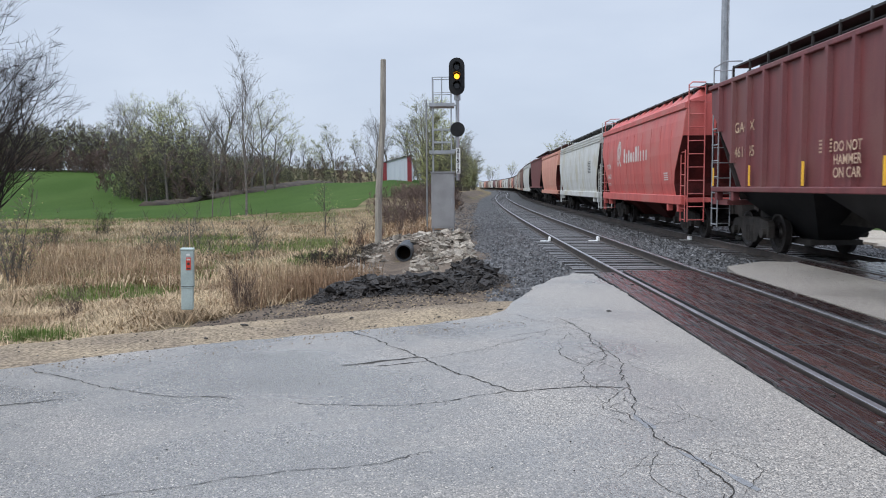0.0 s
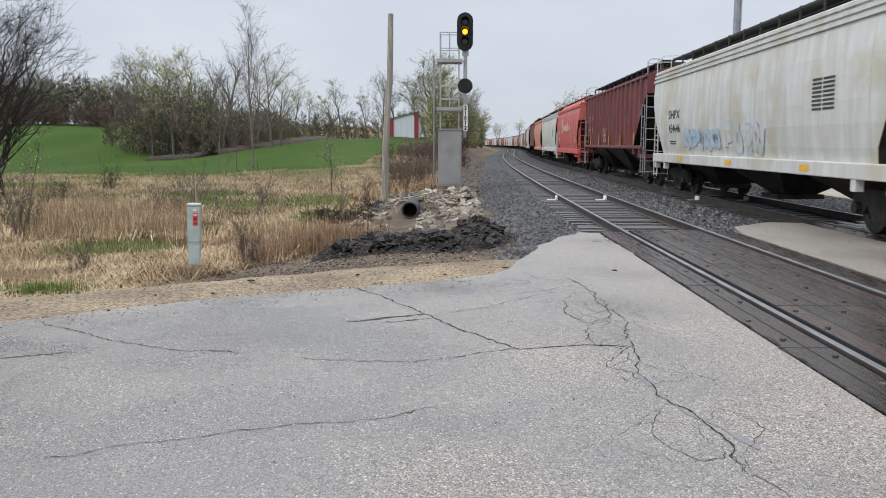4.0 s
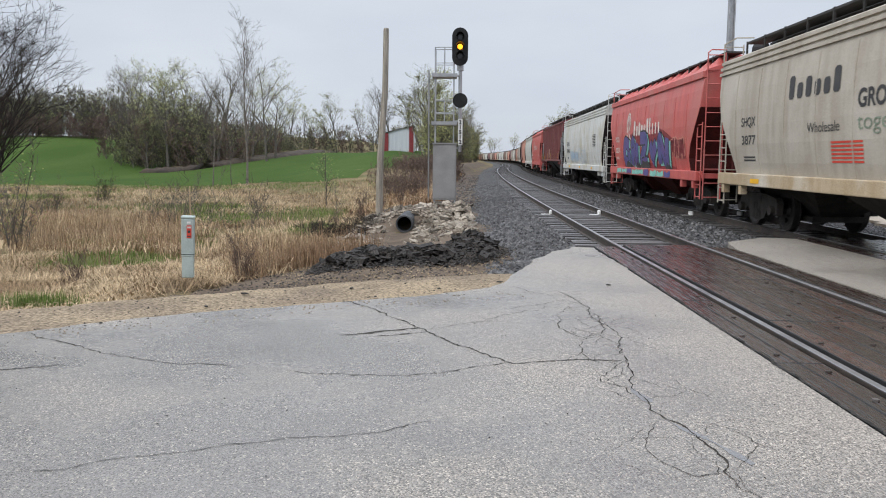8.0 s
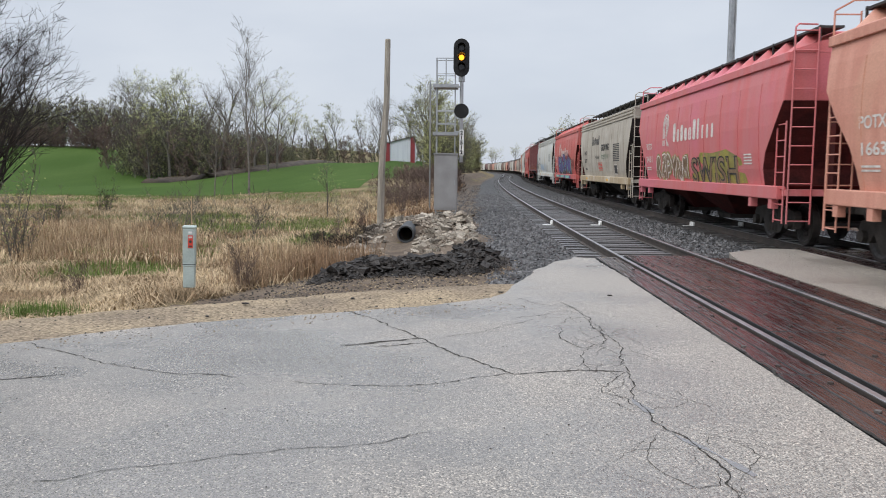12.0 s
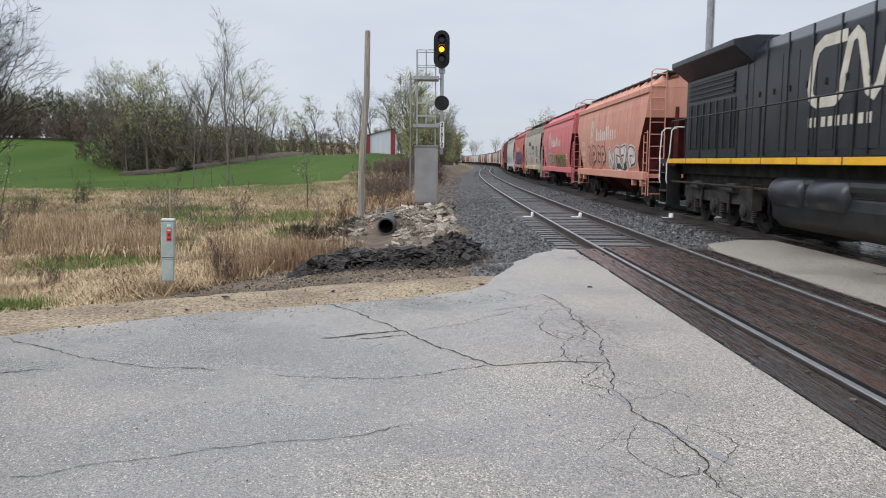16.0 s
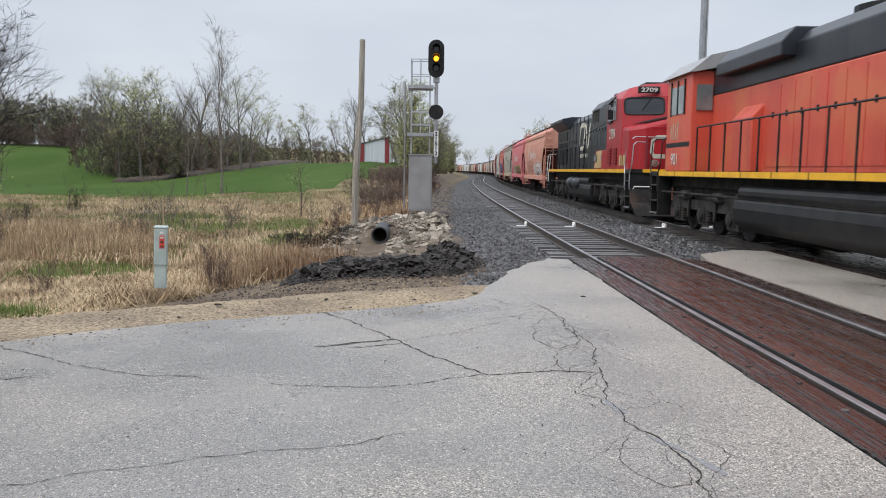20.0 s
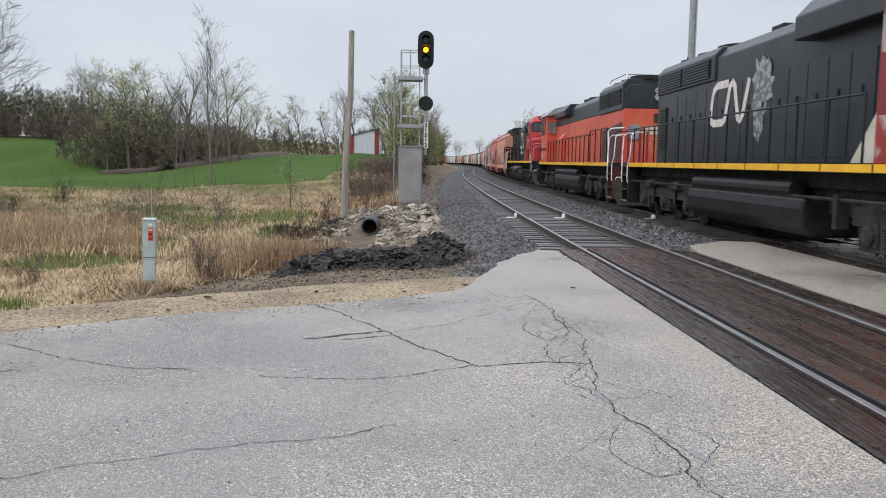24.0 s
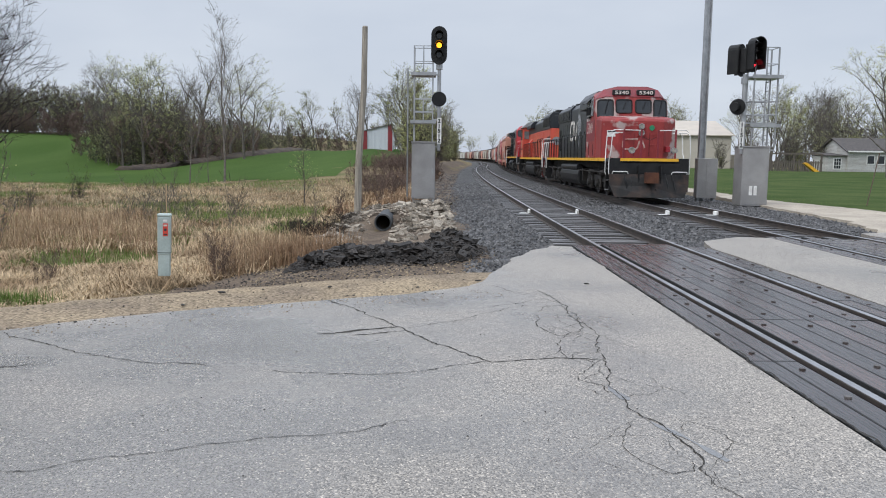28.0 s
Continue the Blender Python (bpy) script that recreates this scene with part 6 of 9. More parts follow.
wide_cab(lead_engine, -9.45, -6.5, 4.5, m_engine_red, [(-1.4, -0.12, 3.4, 3.98), (0.12, 1.4, 3.4, 3.98)], 0.05, 0.42)
wide_nose(lead_engine, -9.4, -10.45, 3.34, 3.22, 0.36, 1.0, m_engine_red, "glossy red nose", 0.34)
part("antiglare_panel", Geo().add([(-1.25, -9.25, 3.06), (0, -9.2, 3.35), (1.25, -9.25, 3.06), (0.85, -10.0, 3.09), (0, -10.1, 3.28), (-0.85, -10.0, 3.09)], [(0, 1, 4, 5), (1, 2, 3, 4)]), m_black, lead_engine, "black anti-glare panel")
number_board(lead_engine, "2709", -0.64, -9.22, 4.24, 0.74, 0.22)
number_board(lead_engine, "2709", 0.64, -9.22, 4.24, 0.74, 0.22)
part("headlight_box", Geo().box(-0.17, 0.17, -10.52, -10.38, 2.6, 3.16), m_galv, lead_engine, bevel=0.02)
lamp_pair(lead_engine, [(0, -10.53, 3.01), (0, -10.53, 2.75)], 0.105)
for z in (2.55, 2.9):
    for x in (-0.55, 0.55):
        part("nose_grab", Geo().tube([(x - 0.22, -10.44, z), (x - 0.22, -10.54, z), (x + 0.22, -10.54, z), (x + 0.22, -10.44, z)], 0.013, 5), m_engine_red, lead_engine)
lamp_pair(lead_engine, [(-0.7, -10.56, 1.7), (0.7, -10.56, 1.7)], 0.1)
v, f = stroke([(0.95, 0.6), (0.2, 0.6), (0.06, 0.5), (0.02, 0.15), (0.12, 0.03), (0.85, 0.03), (0.95, 0.15), (1.1, 0.55), (1.22, 0.6), (1.45, 0.06), (1.6, 0.03), (1.68, 0.2), (1.78, 0.6)], 0.13)
g = Geo()
g.v, g.f = [(-0.82 + a * 0.92, -10.478, 1.9 + b * 1.1) for a, b, _ in v], f
part("emblem", g, m_cream, lead_engine, "pale emblem band")
v, f = words("2709", 0.5, 0.01)
g = Geo()
g.v, g.f = [(-1.509, -7.0 - a, 2.62 + b) for a, b, _ in v], f
part("number", g, m_cream, lead_engine)
for y0 in (-8.1, -7.15):
    louvre(lead_engine, 1.5, y0 - 0.3, y0 + 0.3, 1.64, 2.26, 11, m_engine_red)
side_poly(lead_engine, "door_line", [(-8.6, 2.36), (-6.7, 2.36), (-6.7, 2.375), (-8.6, 2.375)], 1.5, m_engine_dark_red, 0.004)
for y0, w in ((-8.8, 0.26), (-9.14, 0.12), (-9.4, 0.36)):
    side_poly(lead_engine, "data_panel", [(y0, 1.62), (y0 - w, 1.62), (y0 - w, 1.98), (y0, 1.98)], 1.48, m_goldtan, 0.03)
part("side_panel", Geo().box(-1.48, -1.05, -6.4, -5.5, 1.5, 2.22), m_engine_red, lead_engine, bevel=0.02)
side_poly(lead_engine, "stripe", [(-6.38, 2.3), (-6.38, 3.62), (-6.25, 3.62), (-5.55, 2.75), (-5.45, 2.3)], 1.2, m_cream, 0.03)
side_poly(lead_engine, "red_panel", [(-6.38, 1.52), (-6.38, 2.28), (-2.9, 2.28), (-2.5, 1.52)], 1.2, m_engine_red, 0.008)
side_poly(lead_engine, "panel", [(-4.1, 1.55), (-4.5, 2.26), (-3.1, 2.26), (-2.6, 1.55)], 1.2, m_goldtan, 0.014)
louvre(lead_engine, 1.215, -4.7, -4.2, 1.85, 2.12, 6, m_galv)
louvre(lead_engine, 1.215, -3.2, -2.75, 1.85, 2.12, 6, m_galv)
ribbon_mark(lead_engine, 1.02, 2.3, 2.45, 1.15, m_cream)
for k in range(9):
    side_poly(lead_engine, "web_bar", [(2.3 - k * 0.26, 2.06), (2.14 - k * 0.26, 2.06), (2.14 - k * 0.26, 2.24), (2.3 - k * 0.26, 2.24)], 1.02, m_cream, 0.02)
part("air_conditioner", Geo().box(-0.5, 0.5, -8.2, -7.2, 4.46, 4.62), m_engine_black, lead_engine, bevel=0.03)
for s in (-1, 1):
    railing(lead_engine, s, list(np.linspace(-1.4, 9.8, 10)), 1.5, 2.55, m_black)
    part("raised_rail", Geo().tube([(s * 1.47, -6.3, 3.3), (s * 1.47, -1.9, 3.0), (s * 1.45, -1.4, 2.55)], 0.02, 5), m_black, lead_engine)
corner_steps(lead_engine, 10.6, -1, m_black, m_galv)
corner_steps(lead_engine, 10.6, 1, m_black, m_white)
end_rails(lead_engine, 10.6, -1, m_galv)
plow(lead_engine, 10.6, -1, m_black)
raise_deck(lead_engine, 0.16)
add_car(lead_engine, -83.6)



# ---- crossing timbers ----
crossing = thing("crossing_panels", "wet dark red-brown timber panels of the level crossing", "crossing panels", kind="structure")
plank_meshes = {}


def plank(x0, x1, y0, y1, z):
    key = (round(x1 - x0, 3), round(y1 - y0, 2))
    if key not in plank_meshes:
        w, l, c = (x1 - x0) / 2 - 0.005, (y1 - y0) / 2 - 0.007, 0.006
        g = Geo()
        g.rings([[(-w, -l, -0.09), (w, -l, -0.09), (w, l, -0.09), (-w, l, -0.09)], [(-w, -l, -c), (w, -l, -c), (w, l, -c), (-w, l, -c)], [(-w + c, -l + c, 0), (w - c, -l + c, 0), (w - c, l - c, 0), (-w + c, l - c, 0)]])
        me = g.mesh("plank")
        me.materials.append(m_plank)
        me.materials.append(m_rubber)  # all faces but the top are matte black
        for f in me.polygons:
            f.material_index = 0 if f.normal.z > 0.95 else 1
        plank_meshes[key] = me
    p = part("plank", plank_meshes[key], m_plank, crossing)
    p.matrix_basis = pose((x0 + x1) / 2, (y0 + y1) / 2, z)


rnd = random.Random(5)
bolts = Geo()
for base, last in ((TRACK_A, 14.5), (TRACK_B, 16.3)):
    part("bedding", Geo().box(base - 1.23, base + 1.23, -9, last, -0.15, -0.1), m_rubber, crossing)
for base, last in ((TRACK_A, 14.5), (TRACK_B, 16.3)):
    cols = [(base - 1.215, 2), (base - 0.63, 6), (base + 0.83, 2)]
    for x0, n in cols:
        wide = 0.19 if n == 2 else 1.26 / 6
        for k in range(n):
            y = 6.05 - 2.73 * 5 - (1.1 if n == 6 else 0)
            while y < last:
                y1 = min(y + 2.73, last + rnd.uniform(-0.1, 0.15))
                if y1 - y > 0.5:
                    plank(x0 + k * wide, x0 + (k + 1) * wide, y, y1, rnd.uniform(-0.006, 0.0) - 0.004)
                    for by in (y + 0.25, y + 0.95, y1 - 0.95, y1 - 0.25):
                        cx, cy = x0 + (k + 0.5) * wide + rnd.uniform(-0.03, 0.03), by + rnd.uniform(-0.05, 0.05)
                        if (k + int(by * 3)) % 2 == 0:
                            bolts.rings([[(cx + r * math.cos(a), cy + r * math.sin(a), z) for a in np.linspace(0, 2 * math.pi, 9)[:-1]] for r, z in ((0.026, -0.012), (0.024, 0.003), (0.015, 0.004))])
                y += 2.73
    for s in (-1, 1):
        part("flangeway_filler", Geo().box(base + s * 0.675 - 0.055, base + s * 0.675 + 0.055, -9, last, -0.15, -0.05), m_rubber, crossing)
tagged(part("bolt_heads", bolts, m_bolt, crossing), kind="stuff")

# gravel strip between asphalt and grass
SX, SY = list(np.arange(-15, 1.6, 0.14)), list(np.arange(-2, 12.6, 0.14))


def shoulder_here(x, y):
    w = 0.25 * noise.noise((x * 0.9, y * 0.9, 7)) + 0.1 * noise.noise((x * 4, y * 4, 7))
    e = road_edge(min(x, 0.6))
    return e - 0.6 < y < e + 1.8 + w * 1.2 - 0.3 * smooth01(-2, -8, x) and x < 0.95 + w


sheet("gravel_shoulder", SX, SY, lambda x, y: -0.014 + 0.012 * noise.noise((x * 3, y * 3, 1)) - 0.07 * smooth01(road_edge(min(x, 0.6)) + 1.2, road_edge(min(x, 0.6)) + 2.3, y), m_gravel, shoulder_here, 0.0, road)["label"] = "tan gravel shoulder beside the asphalt"
# dark trodden soil between gravel and grass
sheet("soil_strip", [x * 0.3 for x in range(-40, 6)], [8 + 0.3 * k for k in range(75)], lambda x, y: height(x, y) + 0.03, m_soil,
      lambda x, y: (-2.9 + 0.4 * math.sin(y) < x < 1.2 and 10.6 + 0.45 * x < y < 30) or (-12 < x <= -2 and road_edge(x) + 1.4 < y < road_edge(x) + 2.9 + 4.6 * smooth01(-5.8, -4.4, x) + 0.3 * math.sin(x * 3)), 0.0, road)["label"] = "dark damp soil"

for pts in ([(1.26, 4.66), (1.33, 4.5), (1.42, 4.34), (1.5, 4.12), (1.55, 3.95), (1.52, 3.93), (1.46, 4.1), (1.39, 4.3), (1.3, 4.47)], [(1.2, 5.35), (1.22, 5.2), (1.27, 5.0), (1.24, 5.0), (1.19, 5.2)]):
    g = Geo()
    q = ragged(pts, 0.03, 0.03, 17)
    g.v, g.f = [(x, y, 0.0025) for x, y in q], [tuple(range(len(q)))]
    part("damp_patch", g, m_patch, road, "smooth damp patch on the asphalt")


# ---- stones ----
def stone_mesh(seed, flat=0.7, slab_like=False):
    r = random.Random(seed)
    bm = bmesh.new()
    if slab_like:
        bmesh.ops.create_cube(bm, size=1.7)
    else:
        bmesh.ops.create_icosphere(bm, subdivisions=1, radius=1)
    for v in bm.verts:
        v.co = Vector([c * r.uniform(0.6, 1.2) for c in v.co]) if slab_like else v.co * r.uniform(0.72, 1.15)
        v.co.z *= flat
    me = bpy.data.meshes.new("stone")
    bm.to_mesh(me)
    bm.free()
    return me


def heap(name, label, category, material, n, spot, size, kind="", stretch=1.0, seed=1, slab_like=False):
    """A heap of loose stones, each a part of its own."""
    top = thing(name, label, category, kind=kind)
    meshes = [stone_mesh(seed * 20 + k, 0.7, slab_like) for k in range(8)]
    r = random.Random(seed)
    for k in range(n):
        x, y, z = spot(r)
        s = r.uniform(*size)
        if r.random() < 0.2:
            s *= 1.5
        o = part("stone", meshes[k % 8], material, top)
        o.matrix_basis = Matrix.LocRotScale((x, y, z + s * 0.25), Euler((r.uniform(-0.5, 0.5), r.uniform(-0.5, 0.5), r.uniform(0, 6.28))), (s * r.uniform(0.9, 1.5) * stretch, s, s * r.uniform(0.5, 0.9)))
    return top


m_riprap_bits = mat("pale_chips", (0.30, 0.255, 0.205), (0.17, 0.14, 0.11), 0.85, scale=4, fine=30, island=0.5)


def rip_spot(r):
    while True:
        y = r.uniform(16.8, 29.5)
        x = r.uniform(-3.0, 0.5)
        if (abs(x + 1.62) > 0.42 or y > 25.5) and (x > -2.2 or y < 27) and r.random() > 0.35 * (y < 19):
            return x, y, height(x, y) + 0.1 * noise.noise((x, y, 3)) + 0.12 * smooth01(23, 27, y)


heap("riprap", "pale broken limestone riprap round the culvert", "rocks", m_riprap, 298, rip_spot, (0.05, 0.125), seed=2, slab_like=True)


def rubble_rise(x, y):
    """How high the asphalt heap stands over the ground."""
    a = 0.36 * math.exp(-((x - 0.25) / 0.55) ** 2 - ((y - 15.4) / 1.0) ** 2)
    b = 0.26 * math.exp(-((y - 14.5 - 0.15 * x) / 0.7) ** 2) * smooth01(-2.9, -2.0, x) * smooth01(0.9, 0.2, x)
    return max(a, b) * (1 + 0.5 * noise.noise((x * 2.2, y * 2.2, 8)))


def lump_spot(r):
    while True:
        x, y = r.uniform(-2.8, 1.0), r.uniform(13.2, 17)
        k = rubble_rise(x, y)
        if k > 0.08 + 0.1 * r.random():
            return x, y, height(x, y) + k * 0.92


heap("asphalt_rubble", "heap of broken black asphalt and soil beside the road", "rubble", m_lump, 290, lump_spot, (0.025, 0.07), seed=3, stretch=1.5, slab_like=True)
sheet("rubble_core", list(np.arange(-3.2, 1.5, 0.1)), list(np.arange(12.8, 17.6, 0.1)), lambda x, y: height(x, y) - 0.06 + rubble_rise(x, y) + 0.05 * noise.noise((x * 9, y * 9, 2)), m_lump, lambda x, y: rubble_rise(x, y) > 0.05, 0.0, bpy.data.objects["asphalt_rubble"])


def scatter(name, label, category, material, places, size, parent=None, seed=4, flat=0.65):
    """Very many small stones as one object."""
    r = np.random.RandomState(seed)
    n = len(places)
    base = np.array([(1, 0, 0), (-0.5, 0.87, 0), (-0.5, -0.87, 0), (0.1, 0.1, 0.9), (0, 0, -0.6)])
    s = r.uniform(size[0], size[1], (n, 1, 1))
    v = base[None] * (1 + r.uniform(-0.3, 0.3, (n, 5, 1))) * s
    v[:, :, 2] *= flat
    a, b = r.uniform(0, 6.28, n), r.uniform(-0.5, 0.5, n)
    c, d = np.cos(a)[:, None], np.sin(a)[:, None]
    x, y, z = v[..., 0].copy(), v[..., 1].copy(), v[..., 2].copy()
    y2, z2 = y * np.cos(b)[:, None] - z * np.sin(b)[:, None], y * np.sin(b)[:, None] + z * np.cos(b)[:, None]
    v = np.stack([x * c - y2 * d, x * d + y2 * c, z2], -1) + np.array(places)[:, None]
    f = np.array([(0, 1, 3), (1, 2, 3), (2, 0, 3), (1, 0, 4), (2, 1, 4), (0, 2, 4)])
    me = bpy.data.meshes.new(name)
    me.from_pydata(v.reshape(-1, 3).tolist(), [], (f[None] + 5 * np.arange(n)[:, None, None]).reshape(-1, 3).tolist())
    me.materials.append(material)
    ob = tagged(new(name, me), label, "" if parent else category, kind="stuff")
    ob.parent = parent
    return ob


def bed_z(o):
    b = bed(20)
    return float(np.interp(o, [p[0] for p in b], [p[1] for p in b]))


r = np.random.RandomState(9)
pl = []
while len(pl) < 46000:
    y = 10.2 + 45 * r.rand() ** 1.9
    o = r.uniform(-3.2, 8.6)
    if y < 14.4 + (1.9 if o > 2.6 else 0) and (o > -1.3 or y < 11.0 + max(0, (o + 2.7) * 2.4)):
        continue
    p = on_track(TRACK_A, y, o)
    if any(abs(o - c) < 0.06 for c in (-0.75, 0.75, 3.6, 5.1)):
        continue
    tie_zone = abs(o) < 1.3 or abs(o - 4.35) < 1.3
    # between the rails the stones lie lower, so that the ties stand clear
    pl.append((p.x, p.y, bed_z(o) + r.uniform(-0.012, 0.014) - (0.03 if tie_zone else 0)))
scatter("ballast_stones", "grey crushed ballast stones", "ballast", m_stone, pl, (0.03, 0.068), ballast, flat=0.8)
pl = []
for k in range(700):
    x = r.uniform(-7, 0.9)
    y = road_edge(x) + r.gamma(1.5, 0.4) - 0.5
    pl.append((x, y, 0.002 if y < road_edge(x) else -0.02))
scatter("loose_gravel", "loose tan gravel scattered along the road edge", "gravel", m_gravel, pl, (0.004, 0.014), road, 5)
pl = [(r.uniform(-4.5, 2.2), 3.5 + 6 * r.rand(), 0.002) for k in range(110)] + [(5.2 + 1.2 * r.rand(), 12.5 + 3 * r.rand(), 0.0) for k in range(120)]
scatter("soil_gravel", "gravel and crumbs trodden into dark soil", "gravel", m_gravel, [(x, y, height(x, y) + 0.035) for x, y in ((r.uniform(-3.2, 1.25), r.uniform(9.6, 16)) for k in range(2600)) if y > road_edge(min(x, 0.6)) + 1.6], (0.008, 0.03), road, 16)
scatter("soil_crumbs", "dark crumbs of asphalt in the soil", "gravel", m_lump, [(x, y, height(x, y) + 0.035) for x, y in ((r.uniform(-4.5, 1.25), r.uniform(9.2, 16.5)) for k in range(2600)) if y > road_edge(min(x, 0.6)) + 1.5], (0.008, 0.035), road, 17)
scatter("gravel_chip", "dark chips on the gravel shoulder", "gravel", m_lump, [(x, road_edge(x) + e, 0.0 if e < 0.2 else -0.012 - 0.05 * smooth01(1.2, 2.0, e)) for x, e in zip(r.uniform(-8, 0.6, 420), r.uniform(-0.1, 1.9, 420))], (0.004, 0.018), road, 21)
scatter("road_grit", "dark bits of grit lying on the asphalt", "gravel", m_lump, pl, (0.004, 0.009), road, 6)
for k, (x, y, s) in enumerate([(1.89, 9.74, 0.05), (-1.24, 9.3, 0.05), (-2.59, 8.07, 0.045), (-2.4, 8.85, 0.06), (-0.9, 8.75, 0.035), (-3.3, 7.2, 0.035), (0.55, 9.9, 0.05), (-0.2, 9.35, 0.04)]):
    o = tagged(part("stone", stone_mesh(300 + k, 0.5), m_lump), "small dark stone lying on the road edge", "stone", group="loose stones on the road")
    o.matrix_basis = Matrix.LocRotScale((x, y, s * 0.12), Euler((0, 0, k)), (s * 0.9, s * 0.55, s * 0.5))

q2 = random.Random(12)
scatter("rubble_bits", "small black crumbs of broken asphalt", "rubble", m_lump, [(x, y, height(x, y) + rubble_rise(x, y) * 0.95) for x, y in ((q2.uniform(-3.0, 1.2), q2.uniform(12.6, 17.2)) for k in range(9000)) if rubble_rise(x, y) > 0.03 + 0.05 * q2.random()], (0.015, 0.05), bpy.data.objects["asphalt_rubble"], 12)
scatter("stone_chip", "small pale stone chips among the riprap", "rocks", m_riprap_bits, [rip_spot(q2) for k in range(4200)], (0.02, 0.075), bpy.data.objects["riprap"], 13)
# bare bank between the signal and the ballast
sheet("bank_soil", [x * 0.5 for x in range(-14, 40)], [29 + 0.8 * k for k in range(200)], lambda x, y: height(x, y) + 0.03, m_soil, lambda x, y: -3.2 + 0.5 * math.sin(y * 0.4) < x - bend(y)[0] < 1.2, 0.0, road)["label"] = "dark soil of the trackside bank"
bank = []
for k in range(5200):
    y = 28 + 60 * q2.random() ** 1.6
    x = bend(y)[0] + q2.uniform(-3.2, 1.0)
    bank.append((x, y, height(x, y) + 0.035))
scatter("bank_crumb", "dark crumbs and stones on the trackside bank", "gravel", m_stone, bank[:2600], (0.02, 0.07), road, 18)
scatter("bank_rubble", "dark brown crumbs on the trackside bank", "gravel", m_lump, bank[2600:], (0.02, 0.06), road, 19)
# white-painted rail anchors beside each rail
for base in (TRACK_A, TRACK_B):
    for side in (-0.7525, 0.7525):
        anchor = thing("rail_joint", "white-painted rail joint with splashes on the tie", "rail joint", group="white rail joints", at=track_pose(base, 24.75))
        part("joint_bar", Geo().prism([(side - 0.03, -0.03), (side - 0.075, -0.045), (side - 0.08, -0.15), (side - 0.03, -0.15)], "y", -0.2, 0.2), m_white, anchor, bevel=0.006)
        part("paint_splash", Geo().box(side - 0.34, side - 0.07, -0.1, 0.1, -0.17, -0.155), m_white, anchor)


# ---- signals, poles and boxes ----
m_amber = glow("amber_lamp", (1.0, 0.36, 0.02), 2.6)
m_redlamp = glow("red_lamp", (1.0, 0.03, 0.05), 2.6)
m_lens_off = mat("unlit_lens", (0.03, 0.035, 0.045), (0.04, 0.045, 0.05), 0.15, bump=0)


def signal_head(parent, x, y, z, w, h, lit, lit_mat, turn_z=0.0, deep=True):
    """A tall three-lamp head with an oval backplate and deep hoods, facing -y before it is turned."""
    m = pose(x, y, z, 0, 0, turn_z)
    k = 9
    oval = [(w / 2 * math.cos(a), h / 2 - w / 2 + w / 2 * math.sin(a)) for a in np.linspace(0, math.pi, k)] + [(w / 2 * math.cos(a), -h / 2 + w / 2 + w / 2 * math.sin(a)) for a in np.linspace(math.pi, 2 * math.pi, k)]
    b = part("backplate", Geo().prism(oval, "y", -0.02, 0.02), m_black, parent)
    b.matrix_basis = m
    part("lamp_case", Geo().box(-w * 0.3, w * 0.3, 0.02, 0.28, -h * 0.38, h * 0.38), m_black, b, bevel=0.03)
    for i in range(3):
        zz = h * 0.25 * (1 - i)
        part("lens", Geo().tube([(0, -0.022, zz), (0, -0.04, zz)], 0.105, 16), lit_mat if i == lit else m_lens_off, b, "lit lens" if i == lit else "")
        g = Geo()
        ring = lambda rr, yy: [(rr * math.cos(a), yy, zz + rr * math.sin(a)) for a in np.linspace(-0.35, math.pi + 0.35, 12)]
        o, n = ring(0.15, -0.02) + ring(0.15, -0.42), 12
        g.v, g.f = [tuple(p) for p in o], [(j, j + 1, n + j + 1, n + j) for j in range(n - 1)]
        part("hood", g, m_black, b)
    return b


def tunnel_hood(head, w, h):
    """One deep visor round all three lamps."""
    part("visor", Geo().box(-w * 0.5, -w * 0.46, -0.45, 0, -h * 0.42, h * 0.34).box(w * 0.46, w * 0.5, -0.45, 0, -h * 0.42, h * 0.34).prism([(w * 0.5 * math.cos(a), h * 0.34 + w * 0.5 * math.sin(a)) for a in np.linspace(0, math.pi, 9)]
         + [(w * 0.46 * math.cos(a), h * 0.34 + w * 0.46 * math.sin(a)) for a in np.linspace(math.pi, 0, 9)], "y", -0.45, 0), m_black, head)


def digits(parent, text, x, y, z, size, face=-1):
    """A narrow plate with the number reading downwards."""
    n = len(text)
    p = part("number_plate", Geo().box(x - size * 0.42, x + size * 0.42, y, y + 0.01, z - n * size * 0.98, z + size * 0.1), m_white, parent)
    for k, c in enumerate(text):
        v, f = words(c, size * 1.05, 0.01)
        g = Geo()
        g.v, g.f = [(x - size * 0.3 + a, y - 0.006, z - (k + 0.86) * size * 0.96 + b) for a, b, _ in v], f
        part("digit", g, m_mark, p)


